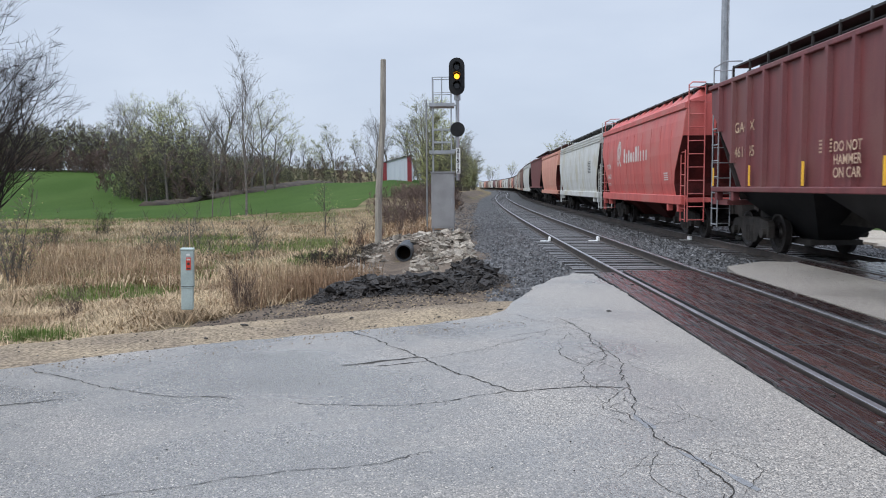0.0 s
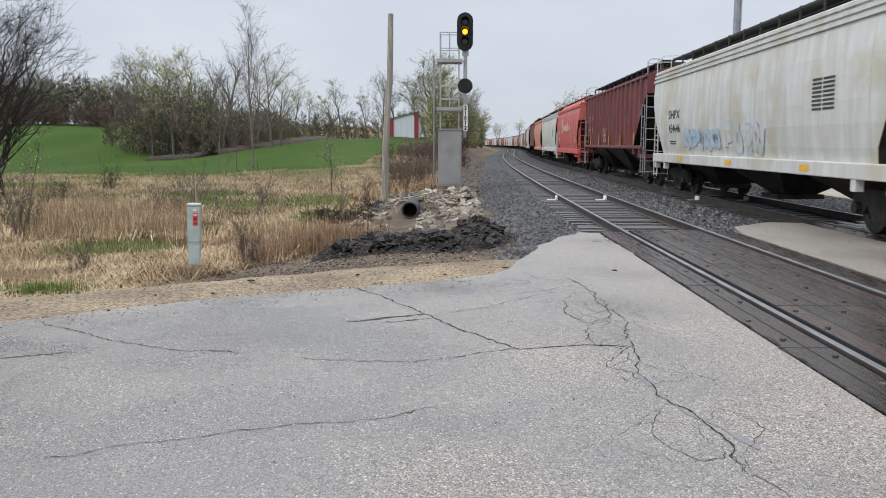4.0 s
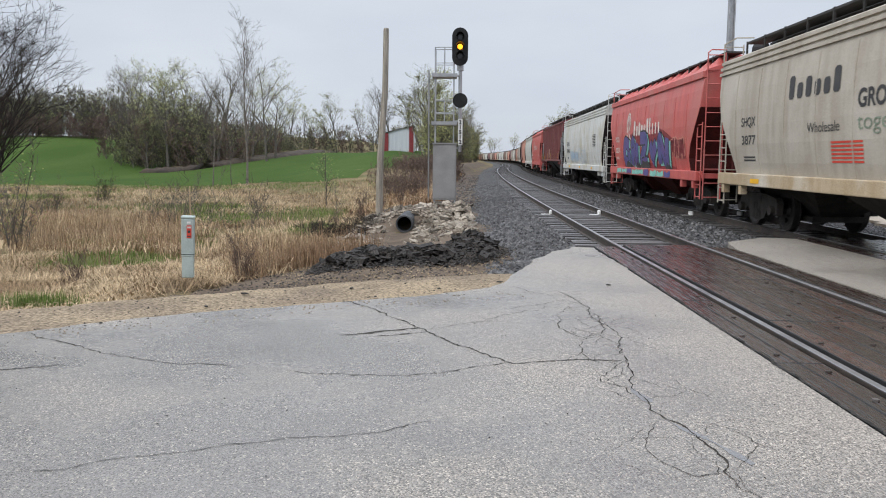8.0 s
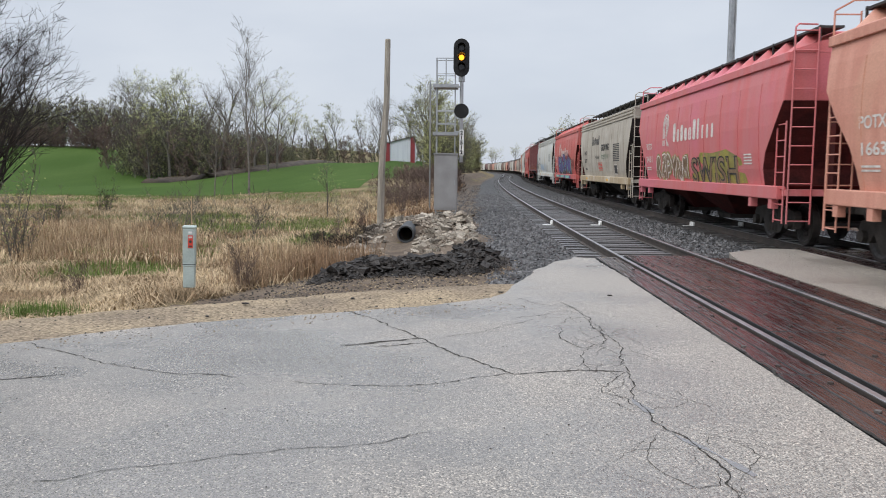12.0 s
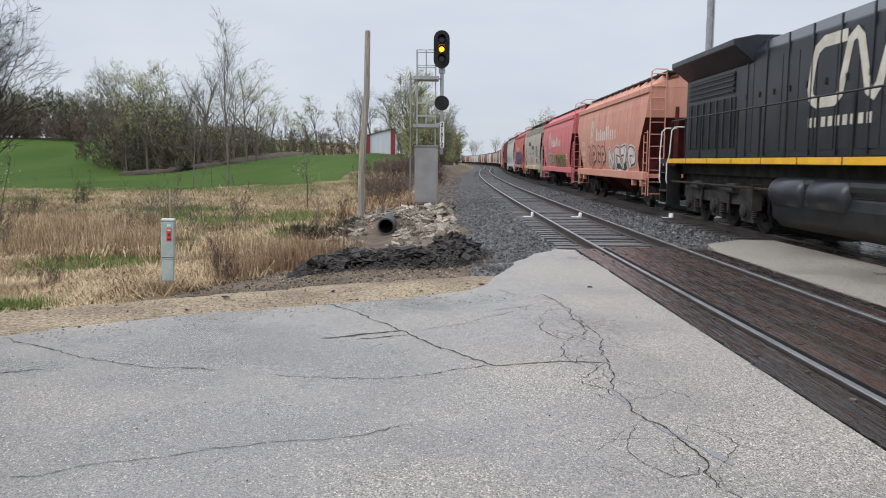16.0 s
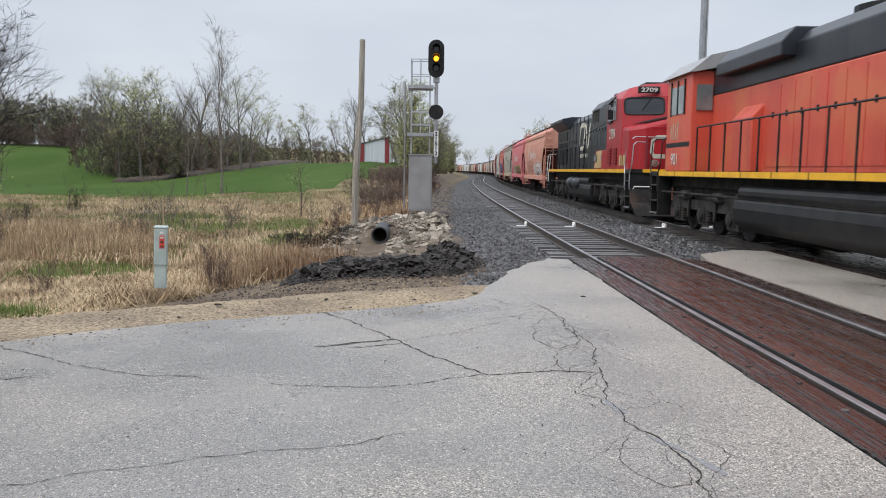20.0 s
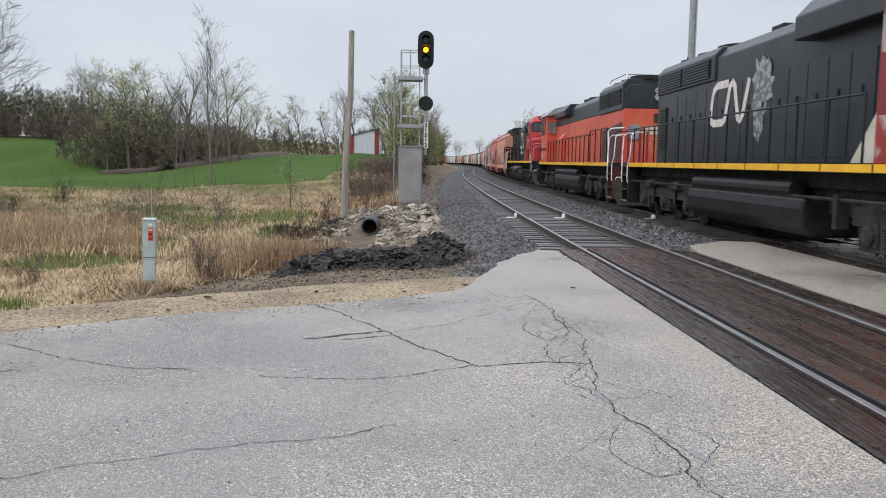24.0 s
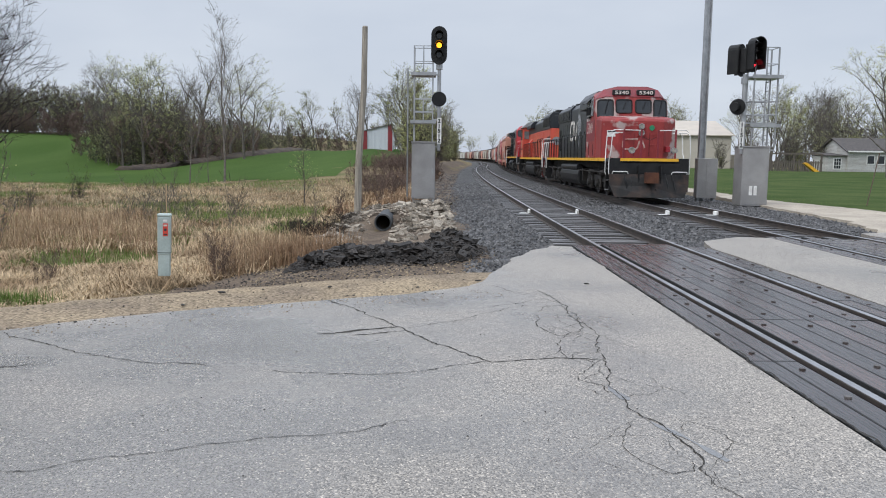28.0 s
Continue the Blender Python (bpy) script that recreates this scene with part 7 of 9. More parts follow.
def signal(label, at, z0, cab, tower, mast_x, heads, plate, ladder_x):
    top = thing("railway_signal", label, "railway signal", group="signals", at=at)
    x0, x1, zc = cab
    c = part("cabinet", Geo().box(x0, x1, -0.42, 0.42, z0 + 0.14, zc), m_cabinet, top, bevel=0.02)
    part("cabinet_door", Geo().box(x0 + 0.04, x1 - 0.04, -0.435, -0.42, z0 + 0.22, zc - 0.06), m_cabinet, c)
    part("cabinet_roof", Geo().box(x0 - 0.03, x1 + 0.03, -0.46, 0.46, zc, zc + 0.05), m_cabinet, c)
    part("door_handle", Geo().box(x1 - 0.13, x1 - 0.1, -0.46, -0.43, zc - 1.2, zc - 1.0), m_galv, c)
    for x in (x0 + 0.06, x1 - 0.06):
        for y in (-0.36, 0.36):
            part("leg", Geo().box(x - 0.03, x + 0.03, y - 0.03, y + 0.03, z0 - 0.1, z0 + 0.14), m_galv, top)
    part("foundation", Geo().box(x0 - 0.1, x1 + 0.15, -0.55, 0.55, z0 - 0.4, z0 + 0.03), m_pole, top)
    a, b, zm, zp, zt = tower  # posts at a and b, middle and upper platform, top rail
    for x in (a, b):
        for y in (-0.35, 0.35):
            part("post", Geo().box(x - 0.025, x + 0.025, y - 0.025, y + 0.025, zc, zt), m_galv, top)
    for z in (zm, zp):
        part("platform", Geo().box(a - 0.12, b + 0.12, -0.5, 0.5, z - 0.04, z + 0.02), m_galv, top)
        part("platform_edge", Geo().box(a - 0.14, b + 0.14, -0.53, -0.5, z - 0.05, z + 0.08), m_galv, top)
    for z in (zm + 0.42, zm + 0.92, zp + 0.5, zt):
        g = Geo()
        g.tube([(a, -0.35, z), (b, -0.35, z), (b, 0.35, z), (a, 0.35, z), (a, -0.35, z)], 0.02, 5)
        part("guard_rail", g, m_galv, top)
    for z0_, z1_ in ((zm, zm + 0.92), (zp, zt)):
        part("post", Geo().box((a + b) / 2 - 0.022, (a + b) / 2 + 0.022, -0.37, -0.33, z0_, z1_), m_galv, top)
    g = Geo()
    ladder_geo(g, (ladder_x, -0.2), (ladder_x, 0.2), z0 + 0.1, zp + 0.25, 16, 0.025)
    part("ladder", g, m_galv, top)
    zl, zh = heads[0]
    part("mast", Geo().tube([(mast_x, -0.3, zl), (mast_x, -0.3, zh)], 0.075, 12), m_galv, top)
    part("mast_clamp", Geo().tube([(mast_x, -0.3, zh - 0.35), (mast_x, -0.3, zh - 0.12)], 0.13, 12), m_galv, top)
    for z in (zl + 0.15, zm + 0.1, zp):
        part("bracket", Geo().box(min(b, mast_x), max(b, mast_x), -0.33, -0.27, z - 0.03, z + 0.03), m_galv, top)
    for h in heads[1:]:
        b = signal_head(top, *h)
        if h[-1]:
            tunnel_hood(b, h[3], h[4])
    digits(top, *plate)
    return top


left_signal = signal("grey cabinet signal tower with an amber lamp lit", pose(0, 32, 0), -0.25, (-0.96, -0.03, 2.1), (-0.88, -0.15, 2.9, 4.75, 5.85), 0.1,
                     [(1.8, 5.3), (0.08, -0.5, 5.85, 0.62, 1.46, 1, m_amber, 0.0)], ("21512", 0.12, -0.42, 3.05, 0.2), -1.14)
disc = part("round_backplate", Geo().tube([(0.1, -0.42, 3.8), (0.1, -0.39, 3.8)], 0.29, 20), m_black, left_signal)
part("lamp_case", Geo().tube([(0.1, -0.36, 3.8), (0.1, -0.15, 3.8)], 0.16, 14), m_black, disc)
right_signal = signal("grey cabinet signal tower with red lamp beside the main track", pose(11.55, 30.4, 0), -0.3, (0.0, 1.02, 2.05), (0.32, 1.2, 2.85, 4.65, 5.75), -0.03,
                      [(1.8, 4.75), (0.2, -0.38, 5.42, 0.5, 1.2, 2, m_redlamp, 12.0), (-0.1, -0.08, 5.26, 0.48, 1.16, 9, m_redlamp, 215.0)], ("11512", -0.08, -0.42, 2.98, 0.2), 0.98)
disc = part("round_backplate", Geo().tube([(-0.25, -0.3, 3.55), (-0.22, -0.27, 3.55)], 0.3, 20), m_black, right_signal)
part("lamp_case", Geo().tube([(-0.3, -0.3, 3.55), (-0.45, -0.45, 3.55)], 0.17, 14), m_black, disc)
part("vent_sticker", Geo().box(0.3, 0.42, -0.442, -0.436, 0.25, 0.6).box(0.48, 0.6, -0.442, -0.436, 0.25, 0.6), m_white, right_signal)

wood_pole = thing("utility_pole", "weathered grey wooden pole stub without wires, leaning slightly", "utility pole")
part("pole", Geo().tube([(-2.86, 29.1, -0.9), (-2.80, 29.1, 1.5), (-2.62, 29.1, 4.0), (-2.58, 29.1, 6.12)], [0.135, 0.125, 0.11, 0.1], 14), m_pole, wood_pole, smooth=False)
part("pole_cap", Geo().tube([(-2.58, 29.1, 6.12), (-2.58, 29.1, 6.16)], [0.1, 0.08], 14), m_pole, wood_pole)

steel_pole = thing("steel_pole", "tall galvanised steel column beside the main track, with a grey box", "pole")
g = Geo()
x0, x1, y0, y1 = 11.2, 11.46, 33.88, 34.12
g.prism([(x0, y0), (x0 + 0.045, y0), (x0 + 0.045, 33.98), (x1 - 0.045, 33.98), (x1 - 0.045, y0), (x1, y0), (x1, y1), (x1 - 0.045, y1), (x1 - 0.045, 34.02), (x0 + 0.045, 34.02), (x0 + 0.045, y1), (x0, y1)], "z", -0.4, 11.5)
part("column", g, m_galv, steel_pole, "H-section steel column")
cb = part("control_box", Geo().box(11.0, 11.85, 33.4, 33.8, -0.05, 1.62), m_cabinet, steel_pole, "grey control box", bevel=0.02)
part("box_door", Geo().box(11.38, 11.8, 33.385, 33.4, 0.05, 1.5), m_cabinet, cb)
part("box_leg", Geo().box(11.05, 11.12, 33.45, 33.75, -0.4, -0.05), m_galv, cb)
part("box_leg", Geo().box(11.72, 11.79, 33.45, 33.75, -0.4, -0.05), m_galv, cb)

pedestal = thing("cable_pedestal", "pale green metal cable pedestal with a red label in dry grass", "cable pedestal", at=pose(-4.7, 13.7, -0.56, 0, 1.6, 12))
part("post_body", Geo().box(-0.098, 0.098, -0.08, 0.08, 0, 0.46), m_pedestal, pedestal, bevel=0.012)
part("cover", Geo().box(-0.106, 0.106, -0.088, 0.088, 0.37, 1.03), m_pedestal, pedestal, bevel=0.015)
part("cap", Geo().box(-0.114, 0.114, -0.096, 0.096, 1.03, 1.08), m_pedestal, pedestal, bevel=0.018)
part("cover_seam", Geo().box(-0.108, 0.108, -0.09, 0.09, 0.405, 0.415), m_black, pedestal)
lab = part("warning_label", Geo().box(-0.015, 0.065, -0.094, -0.088, 0.70, 0.92), m_redtag, pedestal, "red warning label")
part("label_bar", Geo().box(-0.005, 0.055, -0.097, -0.094, 0.87, 0.9), m_mark_white, lab)
part("label_bar", Geo().box(-0.005, 0.055, -0.097, -0.094, 0.72, 0.74), m_mark, lab)
part("label_dot", Geo().tube([(0.025, -0.094, 0.81), (0.025, -0.098, 0.81)], 0.024, 12), m_mark, lab)
part("white_sticker", Geo().box(-0.01, 0.05, -0.094, -0.088, 0.95, 0.985), m_white, pedestal)
rod = tagged(part("marker_rod", Geo().tube([(-4.95, 14.6, -0.6), (-4.93, 14.6, 1.0)], 0.012, 6), m_straw), "thin tan marker rod standing in the grass", "marker rod")

culvert = thing("culvert_pipe", "black plastic culvert pipe end among pale rocks", "culvert pipe")
g = Geo()
prof = [(23.9, 0.24), (23.9, 0.29), (24.0, 0.29)] + [(24.0 + 0.06 * k, 0.275 + 0.02 * (k % 2)) for k in range(1, 34)] + [(26.0, 0.24), (24.0, 0.238), (23.9, 0.24)]
g.rings([[(-1.58 + 0.9 * rr * math.cos(a), y, -0.44 + 0.9 * rr * math.sin(a)) for a in np.linspace(0, 2 * math.pi, 25)[:-1]] for y, rr in prof], caps=False)
part("pipe_wall", g, m_pipe, culvert, smooth=False)
part("pipe_dark_end", Geo().tube([(-1.58, 25.8, -0.44), (-1.58, 25.9, -0.44)], 0.21, 20), m_pipe, culvert)

# ---- buildings ----
m_siding = mat("white_clapboard", (0.5, 0.5, 0.48), (0.38, 0.37, 0.345), 0.7, scale=1.0, fine=10, stretch=(0.5, 0.5, 3), third=(0.36, 0.33, 0.3), third_scale=0.7, third_lo=0.6, third_hi=0.75)
m_shingle = mat("grey_shingles", (0.085, 0.08, 0.078), (0.11, 0.10, 0.095), 0.9, scale=3, fine=12)
m_beige_wall = mat("cream_metal_siding", (0.55, 0.5, 0.42), (0.5, 0.45, 0.38), 0.6, scale=0.4, fine=6, bump=0.03, speck=0.06)
m_beige_roof = mat("tan_metal_roof", (0.47, 0.41, 0.34), (0.42, 0.37, 0.31), 0.6, scale=0.5, fine=6, bump=0.03, speck=0.06)
m_barn_white = mat("white_corrugated_sheet", (0.62, 0.65, 0.68), (0.53, 0.56, 0.6), 0.5, scale=0.8, fine=8, stretch=(6, 6, 0.2), bump=0.05, speck=0.08)
m_barn_red = mat("dark_red_barn_paint", (0.24, 0.03, 0.035), (0.19, 0.025, 0.03), 0.6)


def gable(parent, x0, x1, y0, y1, z0, z1, ridge, wall, roof, along="x", eave=0.35):
    """Walls under a pitched roof. along: the axis of the ridge."""
    w = Geo()
    if along == "x":
        ym = (y0 + y1) / 2
        w.prism([(y0, z0), (y0, z1), (ym, ridge - 0.1), (y1, z1), (y1, z0)], "x", x0, x1)
        r = Geo()
        k = (ridge - z1) / (ym - y0)
        r.prism([(y0 - eave, z1 - k * eave), (ym, ridge), (y1 + eave, z1 - k * eave), (y1 + eave, z1 - k * eave + 0.15), (ym, ridge + 0.15), (y0 - eave, z1 - k * eave + 0.15)], "x", x0 - eave, x1 + eave)
    else:
        xm = (x0 + x1) / 2
        w.prism([(x0, z0), (x0, z1), (xm, ridge - 0.1), (x1, z1), (x1, z0)], "y", y0, y1)
        r = Geo()
        k = (ridge - z1) / (xm - x0)
        r.prism([(x0 - eave, z1 - k * eave), (xm, ridge), (x1 + eave, z1 - k * eave), (x1 + eave, z1 - k * eave + 0.15), (xm, ridge + 0.15), (x0 - eave, z1 - k * eave + 0.15)], "y", y0 - eave, y1 + eave)
    part("wall", w, wall, parent)
    part("roof", r, roof, parent)


def house_window(parent, x0, x1, y, z0, z1, cols, rows):
    w = part("window", Geo().box(x0 - 0.1, x1 + 0.1, y - 0.06, y, z0 - 0.1, z1 + 0.1), m_white, parent)
    for i in range(cols):
        for j in range(rows):
            a, b = x0 + (x1 - x0) * i / cols + 0.03, x0 + (x1 - x0) * (i + 1) / cols - 0.03
            c, d = z0 + (z1 - z0) * j / rows + 0.03, z0 + (z1 - z0) * (j + 1) / rows - 0.03
            part("pane", Geo().box(a, b, y - 0.08, y - 0.06, c, d), m_glass, w)


gz = height(60, 115) - 0.15
house = thing("house", "small white clapboard house with a dark shingle roof", "house")
gable(house, 59.6, 76.8, 115, 124, gz, gz + 3.1, gz + 5.0, m_siding, m_shingle, "x")
part("annex", Geo().box(56.9, 59.6, 115.4, 120, gz, gz + 2.45), m_siding, house)
part("annex_roof", Geo().prism([(115.1, gz + 2.4), (115.1, gz + 2.55), (120.3, gz + 2.95), (120.3, gz + 2.8)], "x", 56.6, 59.6), m_shingle, house)
for k in range(11):
    part("siding_board", Geo().box(59.62, 76.7, 114.96, 115.0, gz + 0.1 + 0.27 * k, gz + 0.35 + 0.27 * k), m_siding, house)
house_window(house, 62.4, 63.4, 114.95, gz + 1.35, gz + 2.5, 1, 1)
house_window(house, 63.9, 64.9, 114.95, gz + 1.35, gz + 2.5, 1, 1)
house_window(house, 57.8, 58.8, 115.4, gz + 0.6, gz + 2.1, 3, 3)
part("door", Geo().box(67.3, 68.5, 114.9, 115.0, gz, gz + 2.3), m_siding, house)
part("trim", Geo().box(59.4, 77, 114.5, 114.62, gz + 3.0, gz + 3.2), m_white, house)
part("chimney", Geo().box(70.3, 71.1, 119, 119.8, gz + 4.2, gz + 5.6), m_shingle, house)

shed_b = thing("warehouse", "large cream metal building with a low tan roof behind the tracks", "building")
gz2 = height(45, 140) - 0.2
gable(shed_b, 36, 51.8, 140, 160, gz2, 5.9, 8.7, m_beige_wall, m_beige_roof, "x", 0.5)
part("annex", Geo().box(52.5, 58, 146, 156, gz2, 2.6), m_beige_wall, shed_b)
for k in range(16):
    part("wall_rib", Geo().box(36.5 + k, 36.56 + k, 139.95, 140, gz2, 5.2), m_beige_wall, shed_b)

barn = thing("barn", "white corrugated shed with dark red corners on the hill", "barn")
gz3 = height(-9, 125)
part("wall", Geo().prism([(-10.75, gz3 - 0.5), (-10.75, gz3 + 2.85), (-7.5, gz3 + 3.75), (-7.5, gz3 - 0.5)], "y", 125, 131), m_barn_white, barn)
part("corner_board", Geo().box(-11.6, -10.75, 124.85, 125.4, gz3 - 0.5, gz3 + 2.75), m_barn_red, barn)
part("corner_board", Geo().box(-7.5, -6.85, 124.85, 125.4, gz3 - 0.5, gz3 + 3.85), m_barn_red, barn)
part("roof", Geo().prism([(-11.8, gz3 + 2.62), (-11.8, gz3 + 2.72), (-6.8, gz3 + 4.0), (-6.8, gz3 + 3.9)], "y", 124.8, 131.2), m_shingle, barn)
part("side_wall", Geo().box(-7.5, -6.95, 125.4, 130.9, gz3 - 0.5, gz3 + 3.6), m_barn_white, barn)
for k in range(8):
    part("sheet_rib", Geo().box(-10.6 + 0.42 * k, -10.56 + 0.42 * k, 124.95, 125, gz3 - 0.5, gz3 + 2.85 + 0.116 * k), m_barn_white, barn)

m_board = mat("dark_weathered_board", (0.17, 0.15, 0.13), (0.11, 0.095, 0.08), 0.85, scale=3, fine=40, stretch=(6, 6, 0.4))
fence = thing("board_fence", "weathered grey board fence of a play yard", "fence")
gz4 = height(50, 112)
for k in range(22):
    part("fence_board", Geo().box(47 + k * 0.34, 47.2 + k * 0.34, 112, 112.05, gz4, gz4 + 1.5 + 0.2 * (k % 3 == 0)), m_board, fence)
part("fence_rail", Geo().box(46.8, 54.6, 112.05, 112.12, gz4 + 1.2, gz4 + 1.35), m_board, fence)
for x in (47, 50.5, 52.6, 54.4):
    part("fence_post", Geo().box(x - 0.1, x + 0.1, 112.05, 112.25, gz4, gz4 + 2.6), m_board, fence)
part("fence_rail", Geo().box(44, 54.6, 112.1, 112.2, gz4 + 2.4, gz4 + 2.6), m_board, fence)
slide = tagged(part("slide", Geo().prism([(51.0, gz4 + 1.2), (51.4, gz4 + 1.3), (53.2, gz4 + 0.05), (52.6, gz4 + 0.0)], "y", 110, 110.7), m_yellow), "yellow plastic playground slide on the lawn", "slide")
rod = tagged(part("marker_rod", Geo().tube([(16.9, 31, -0.4), (17.3, 31, 1.9)], 0.02, 6), m_twig_red), "thin rusty marker rod beside the lawn", "marker rod")



# ---- trees ----
class Tree:
    """Grows limbs, twigs and leaves of one tree, once; trees of a kind share these meshes."""

    def __init__(self, seed, tall, spread=0.55, bare=0.25, stems=1, limbs=11, upright=0.5, leaf=0.0, trunk=0.02, twigs=1.0, leaf_size=0.09, leaf_mat=None, twig_mat=None, depth=3, thin=0.011, crown=0, area=(0.2, 0.2), bark=None):
        self.thin, self.crown = thin, crown
        self.r = random.Random(seed)
        self.wood, self.tw, self.lf = Geo(), [], []
        self.tall, self.spread, self.upright, self.twigs, self.leaf, self.leaf_size, self.limbs, self.depth = tall, spread, upright, twigs, leaf, leaf_size, limbs, depth
        for k in range(stems):
            a = self.r.uniform(0, 6.28)
            lean = 0 if stems == 1 else self.r.uniform(0.1, 0.45)
            d = Vector((math.cos(a) * lean + self.r.uniform(-0.05, 0.05), math.sin(a) * lean + self.r.uniform(-0.05, 0.05), 1)).normalized()
            h = tall * (1 if k == 0 else self.r.uniform(0.5, 0.95))
            self.grow(Vector((self.r.uniform(-1, 1) * area[0] * (stems > 1), self.r.uniform(-1, 1) * area[1] * (stems > 1), -0.3)), d, h, trunk * h, 0, bare)
        self.meshes = []
        if self.wood.v:
            self.meshes.append(("trunk", self.wood.mesh("trunk"), bark or m_bark))
        if self.tw:
            me = bpy.data.meshes.new("twigs")
            me.from_pydata([p for q in self.tw for p in q], [], [(4 * i, 4 * i + 1, 4 * i + 2, 4 * i + 3) for i in range(len(self.tw))])
            self.meshes.append(("crown", me, twig_mat or m_twig))
        if self.lf:
            me = bpy.data.meshes.new("leaves")
            me.from_pydata([p for q in self.lf for p in q], [], [(4 * i, 4 * i + 1, 4 * i + 2, 4 * i + 3) for i in range(len(self.lf))])
            self.meshes.append(("foliage", me, leaf_mat or m_leaf))
        for _, me, mm in self.meshes:
            me.materials.append(mm)
        self.top = max(v.co.z for _, me, _ in self.meshes for v in me.vertices)

    def grow(self, p, d, length, radius, level, bare):
        r = self.r
        n = (5, 4, 3, 2)[min(level, 3)] if self.depth == 3 else (4, 3, 2)[min(level, 2)]
        pts, rad = [p], [radius]
        q, dd = p.copy(), d.copy()
        for k in range(n):
            wob = 0.10 + 0.09 * level
            dd = (dd + Vector((r.uniform(-wob, wob), r.uniform(-wob, wob), r.uniform(-wob, wob) * 0.5 + 0.06 * (level > 0) * self.upright))).normalized()
            q = q + dd * length / n
            pts.append(q.copy())
            rad.append(radius * (1 - (k + 1) / n * 0.82))
        if level <= 1 and radius > 0.012:
            self.wood.tube(pts, rad, (6, 3, 3)[level], caps=False)
        else:
            for a, b, w in zip(pts, pts[1:], rad):
                self.strip(a, b, max(w, self.thin))
        if level >= self.depth:
            for k in range(int(3 * self.twigs)):
                t = r.uniform(0.2, 1)
                s = self.at(pts, t)
                e = s + (dd + Vector((r.uniform(-0.9, 0.9), r.uniform(-0.9, 0.9), r.uniform(-0.5, 0.8)))).normalized() * length * r.uniform(0.35, 0.8)
                self.strip(s, e, self.thin)
                if r.random() < self.leaf:
                    self.leafy(e)
                    self.leafy(s.lerp(e, r.random()))
            return
        count = self.limbs if level == 0 else int(r.uniform(4, 7))
        for k in range(count):
            t = (bare + (1 - bare) * (k + r.random()) / count) if level == 0 else r.uniform(0.25, 1.0)
            s = self.at(pts, t)
            a = r.uniform(0, 6.28)
            side = Vector((math.cos(a), math.sin(a), 0))
            out = (side * (1 - self.upright) + d * self.upright + Vector((0, 0, 0.15))).normalized() if level == 0 else (d * 0.7 + Vector((r.uniform(-0.8, 0.8), r.uniform(-0.8, 0.8), r.uniform(-0.35, 0.7)))).normalized()
            ln = length * (self.spread * ((1.05 - 0.6 * t) if self.crown == 0 else 0.45 + 0.55 * math.sin(math.pi * min(1, 0.15 + 0.75 * t)) if self.crown == 1 else 0.55 + 0.2 * t) if level == 0 else r.uniform(0.35, 0.6))
            self.grow(s, out, ln, max(0.006, radius * (0.5 if level == 0 else 0.45) * (1.1 - 0.5 * t)), level + 1, 0)

    def at(self, pts, t):
        f = t * (len(pts) - 1)
        i = min(int(f), len(pts) - 2)
        return pts[i].lerp(pts[i + 1], f - i)

    def strip(self, a, b, w):
        s = (b - a).cross(Vector((self.r.uniform(-1, 1), self.r.uniform(-1, 1), self.r.uniform(-0.3, 0.3)))).normalized() * w
        self.tw.append((tuple(a - s), tuple(a + s), tuple(b + s * 0.4), tuple(b - s * 0.4)))

    def leafy(self, c):
        for k in range(2):
            p = c + Vector((self.r.gauss(0, 0.14), self.r.gauss(0, 0.14), self.r.gauss(0, 0.14)))
            u = Vector((self.r.uniform(-1, 1), self.r.uniform(-1, 1), self.r.uniform(-1, 1))).normalized() * self.leaf_size
            w = u.orthogonal().normalized() * self.leaf_size * self.r.uniform(0.5, 0.9)
            self.lf.append((tuple(p - u), tuple(p + w), tuple(p + u), tuple(p - w)))


def plant(kind, label, x, y, scale, turn, name="tree", category="tree", group="", z=None):
    t = thing(name, label, category, group, at=Matrix.LocRotScale((x, y, (height(x, y) if z is None else z)), Euler((0, 0, turn)), (scale, scale, scale)))
    for nm, me, mm in kind.meshes:
        part(nm, me, mm, t)
    return t


oak = [Tree(11, 11, 0.52, 0.2, limbs=11, upright=0.45, twigs=0.7, leaf=0.8, leaf_size=0.085, thin=0.013, crown=1), Tree(12, 11, 0.5, 0.25, limbs=10, upright=0.5, twigs=0.6, leaf=0.03, leaf_size=0.05, thin=0.013, crown=1),
       Tree(13, 11, 0.48, 0.15, limbs=11, upright=0.5, twigs=0.6, leaf=0.7, leaf_size=0.075, thin=0.013, crown=1)]
fan = [Tree(14, 11, 0.52, 0.3, limbs=13, upright=0.6, twigs=0.9, leaf=0.0, thin=0.012, crown=1), Tree(15, 11, 0.4, 0.3, limbs=10, upright=0.7, twigs=0.8, leaf=0.06, leaf_size=0.05, thin=0.012, crown=1)]
poplar = Tree(23, 12, 0.5, 0.16, limbs=17, upright=0.86, trunk=0.0085, twigs=0.5, leaf=0.03, leaf_size=0.04, thin=0.010)
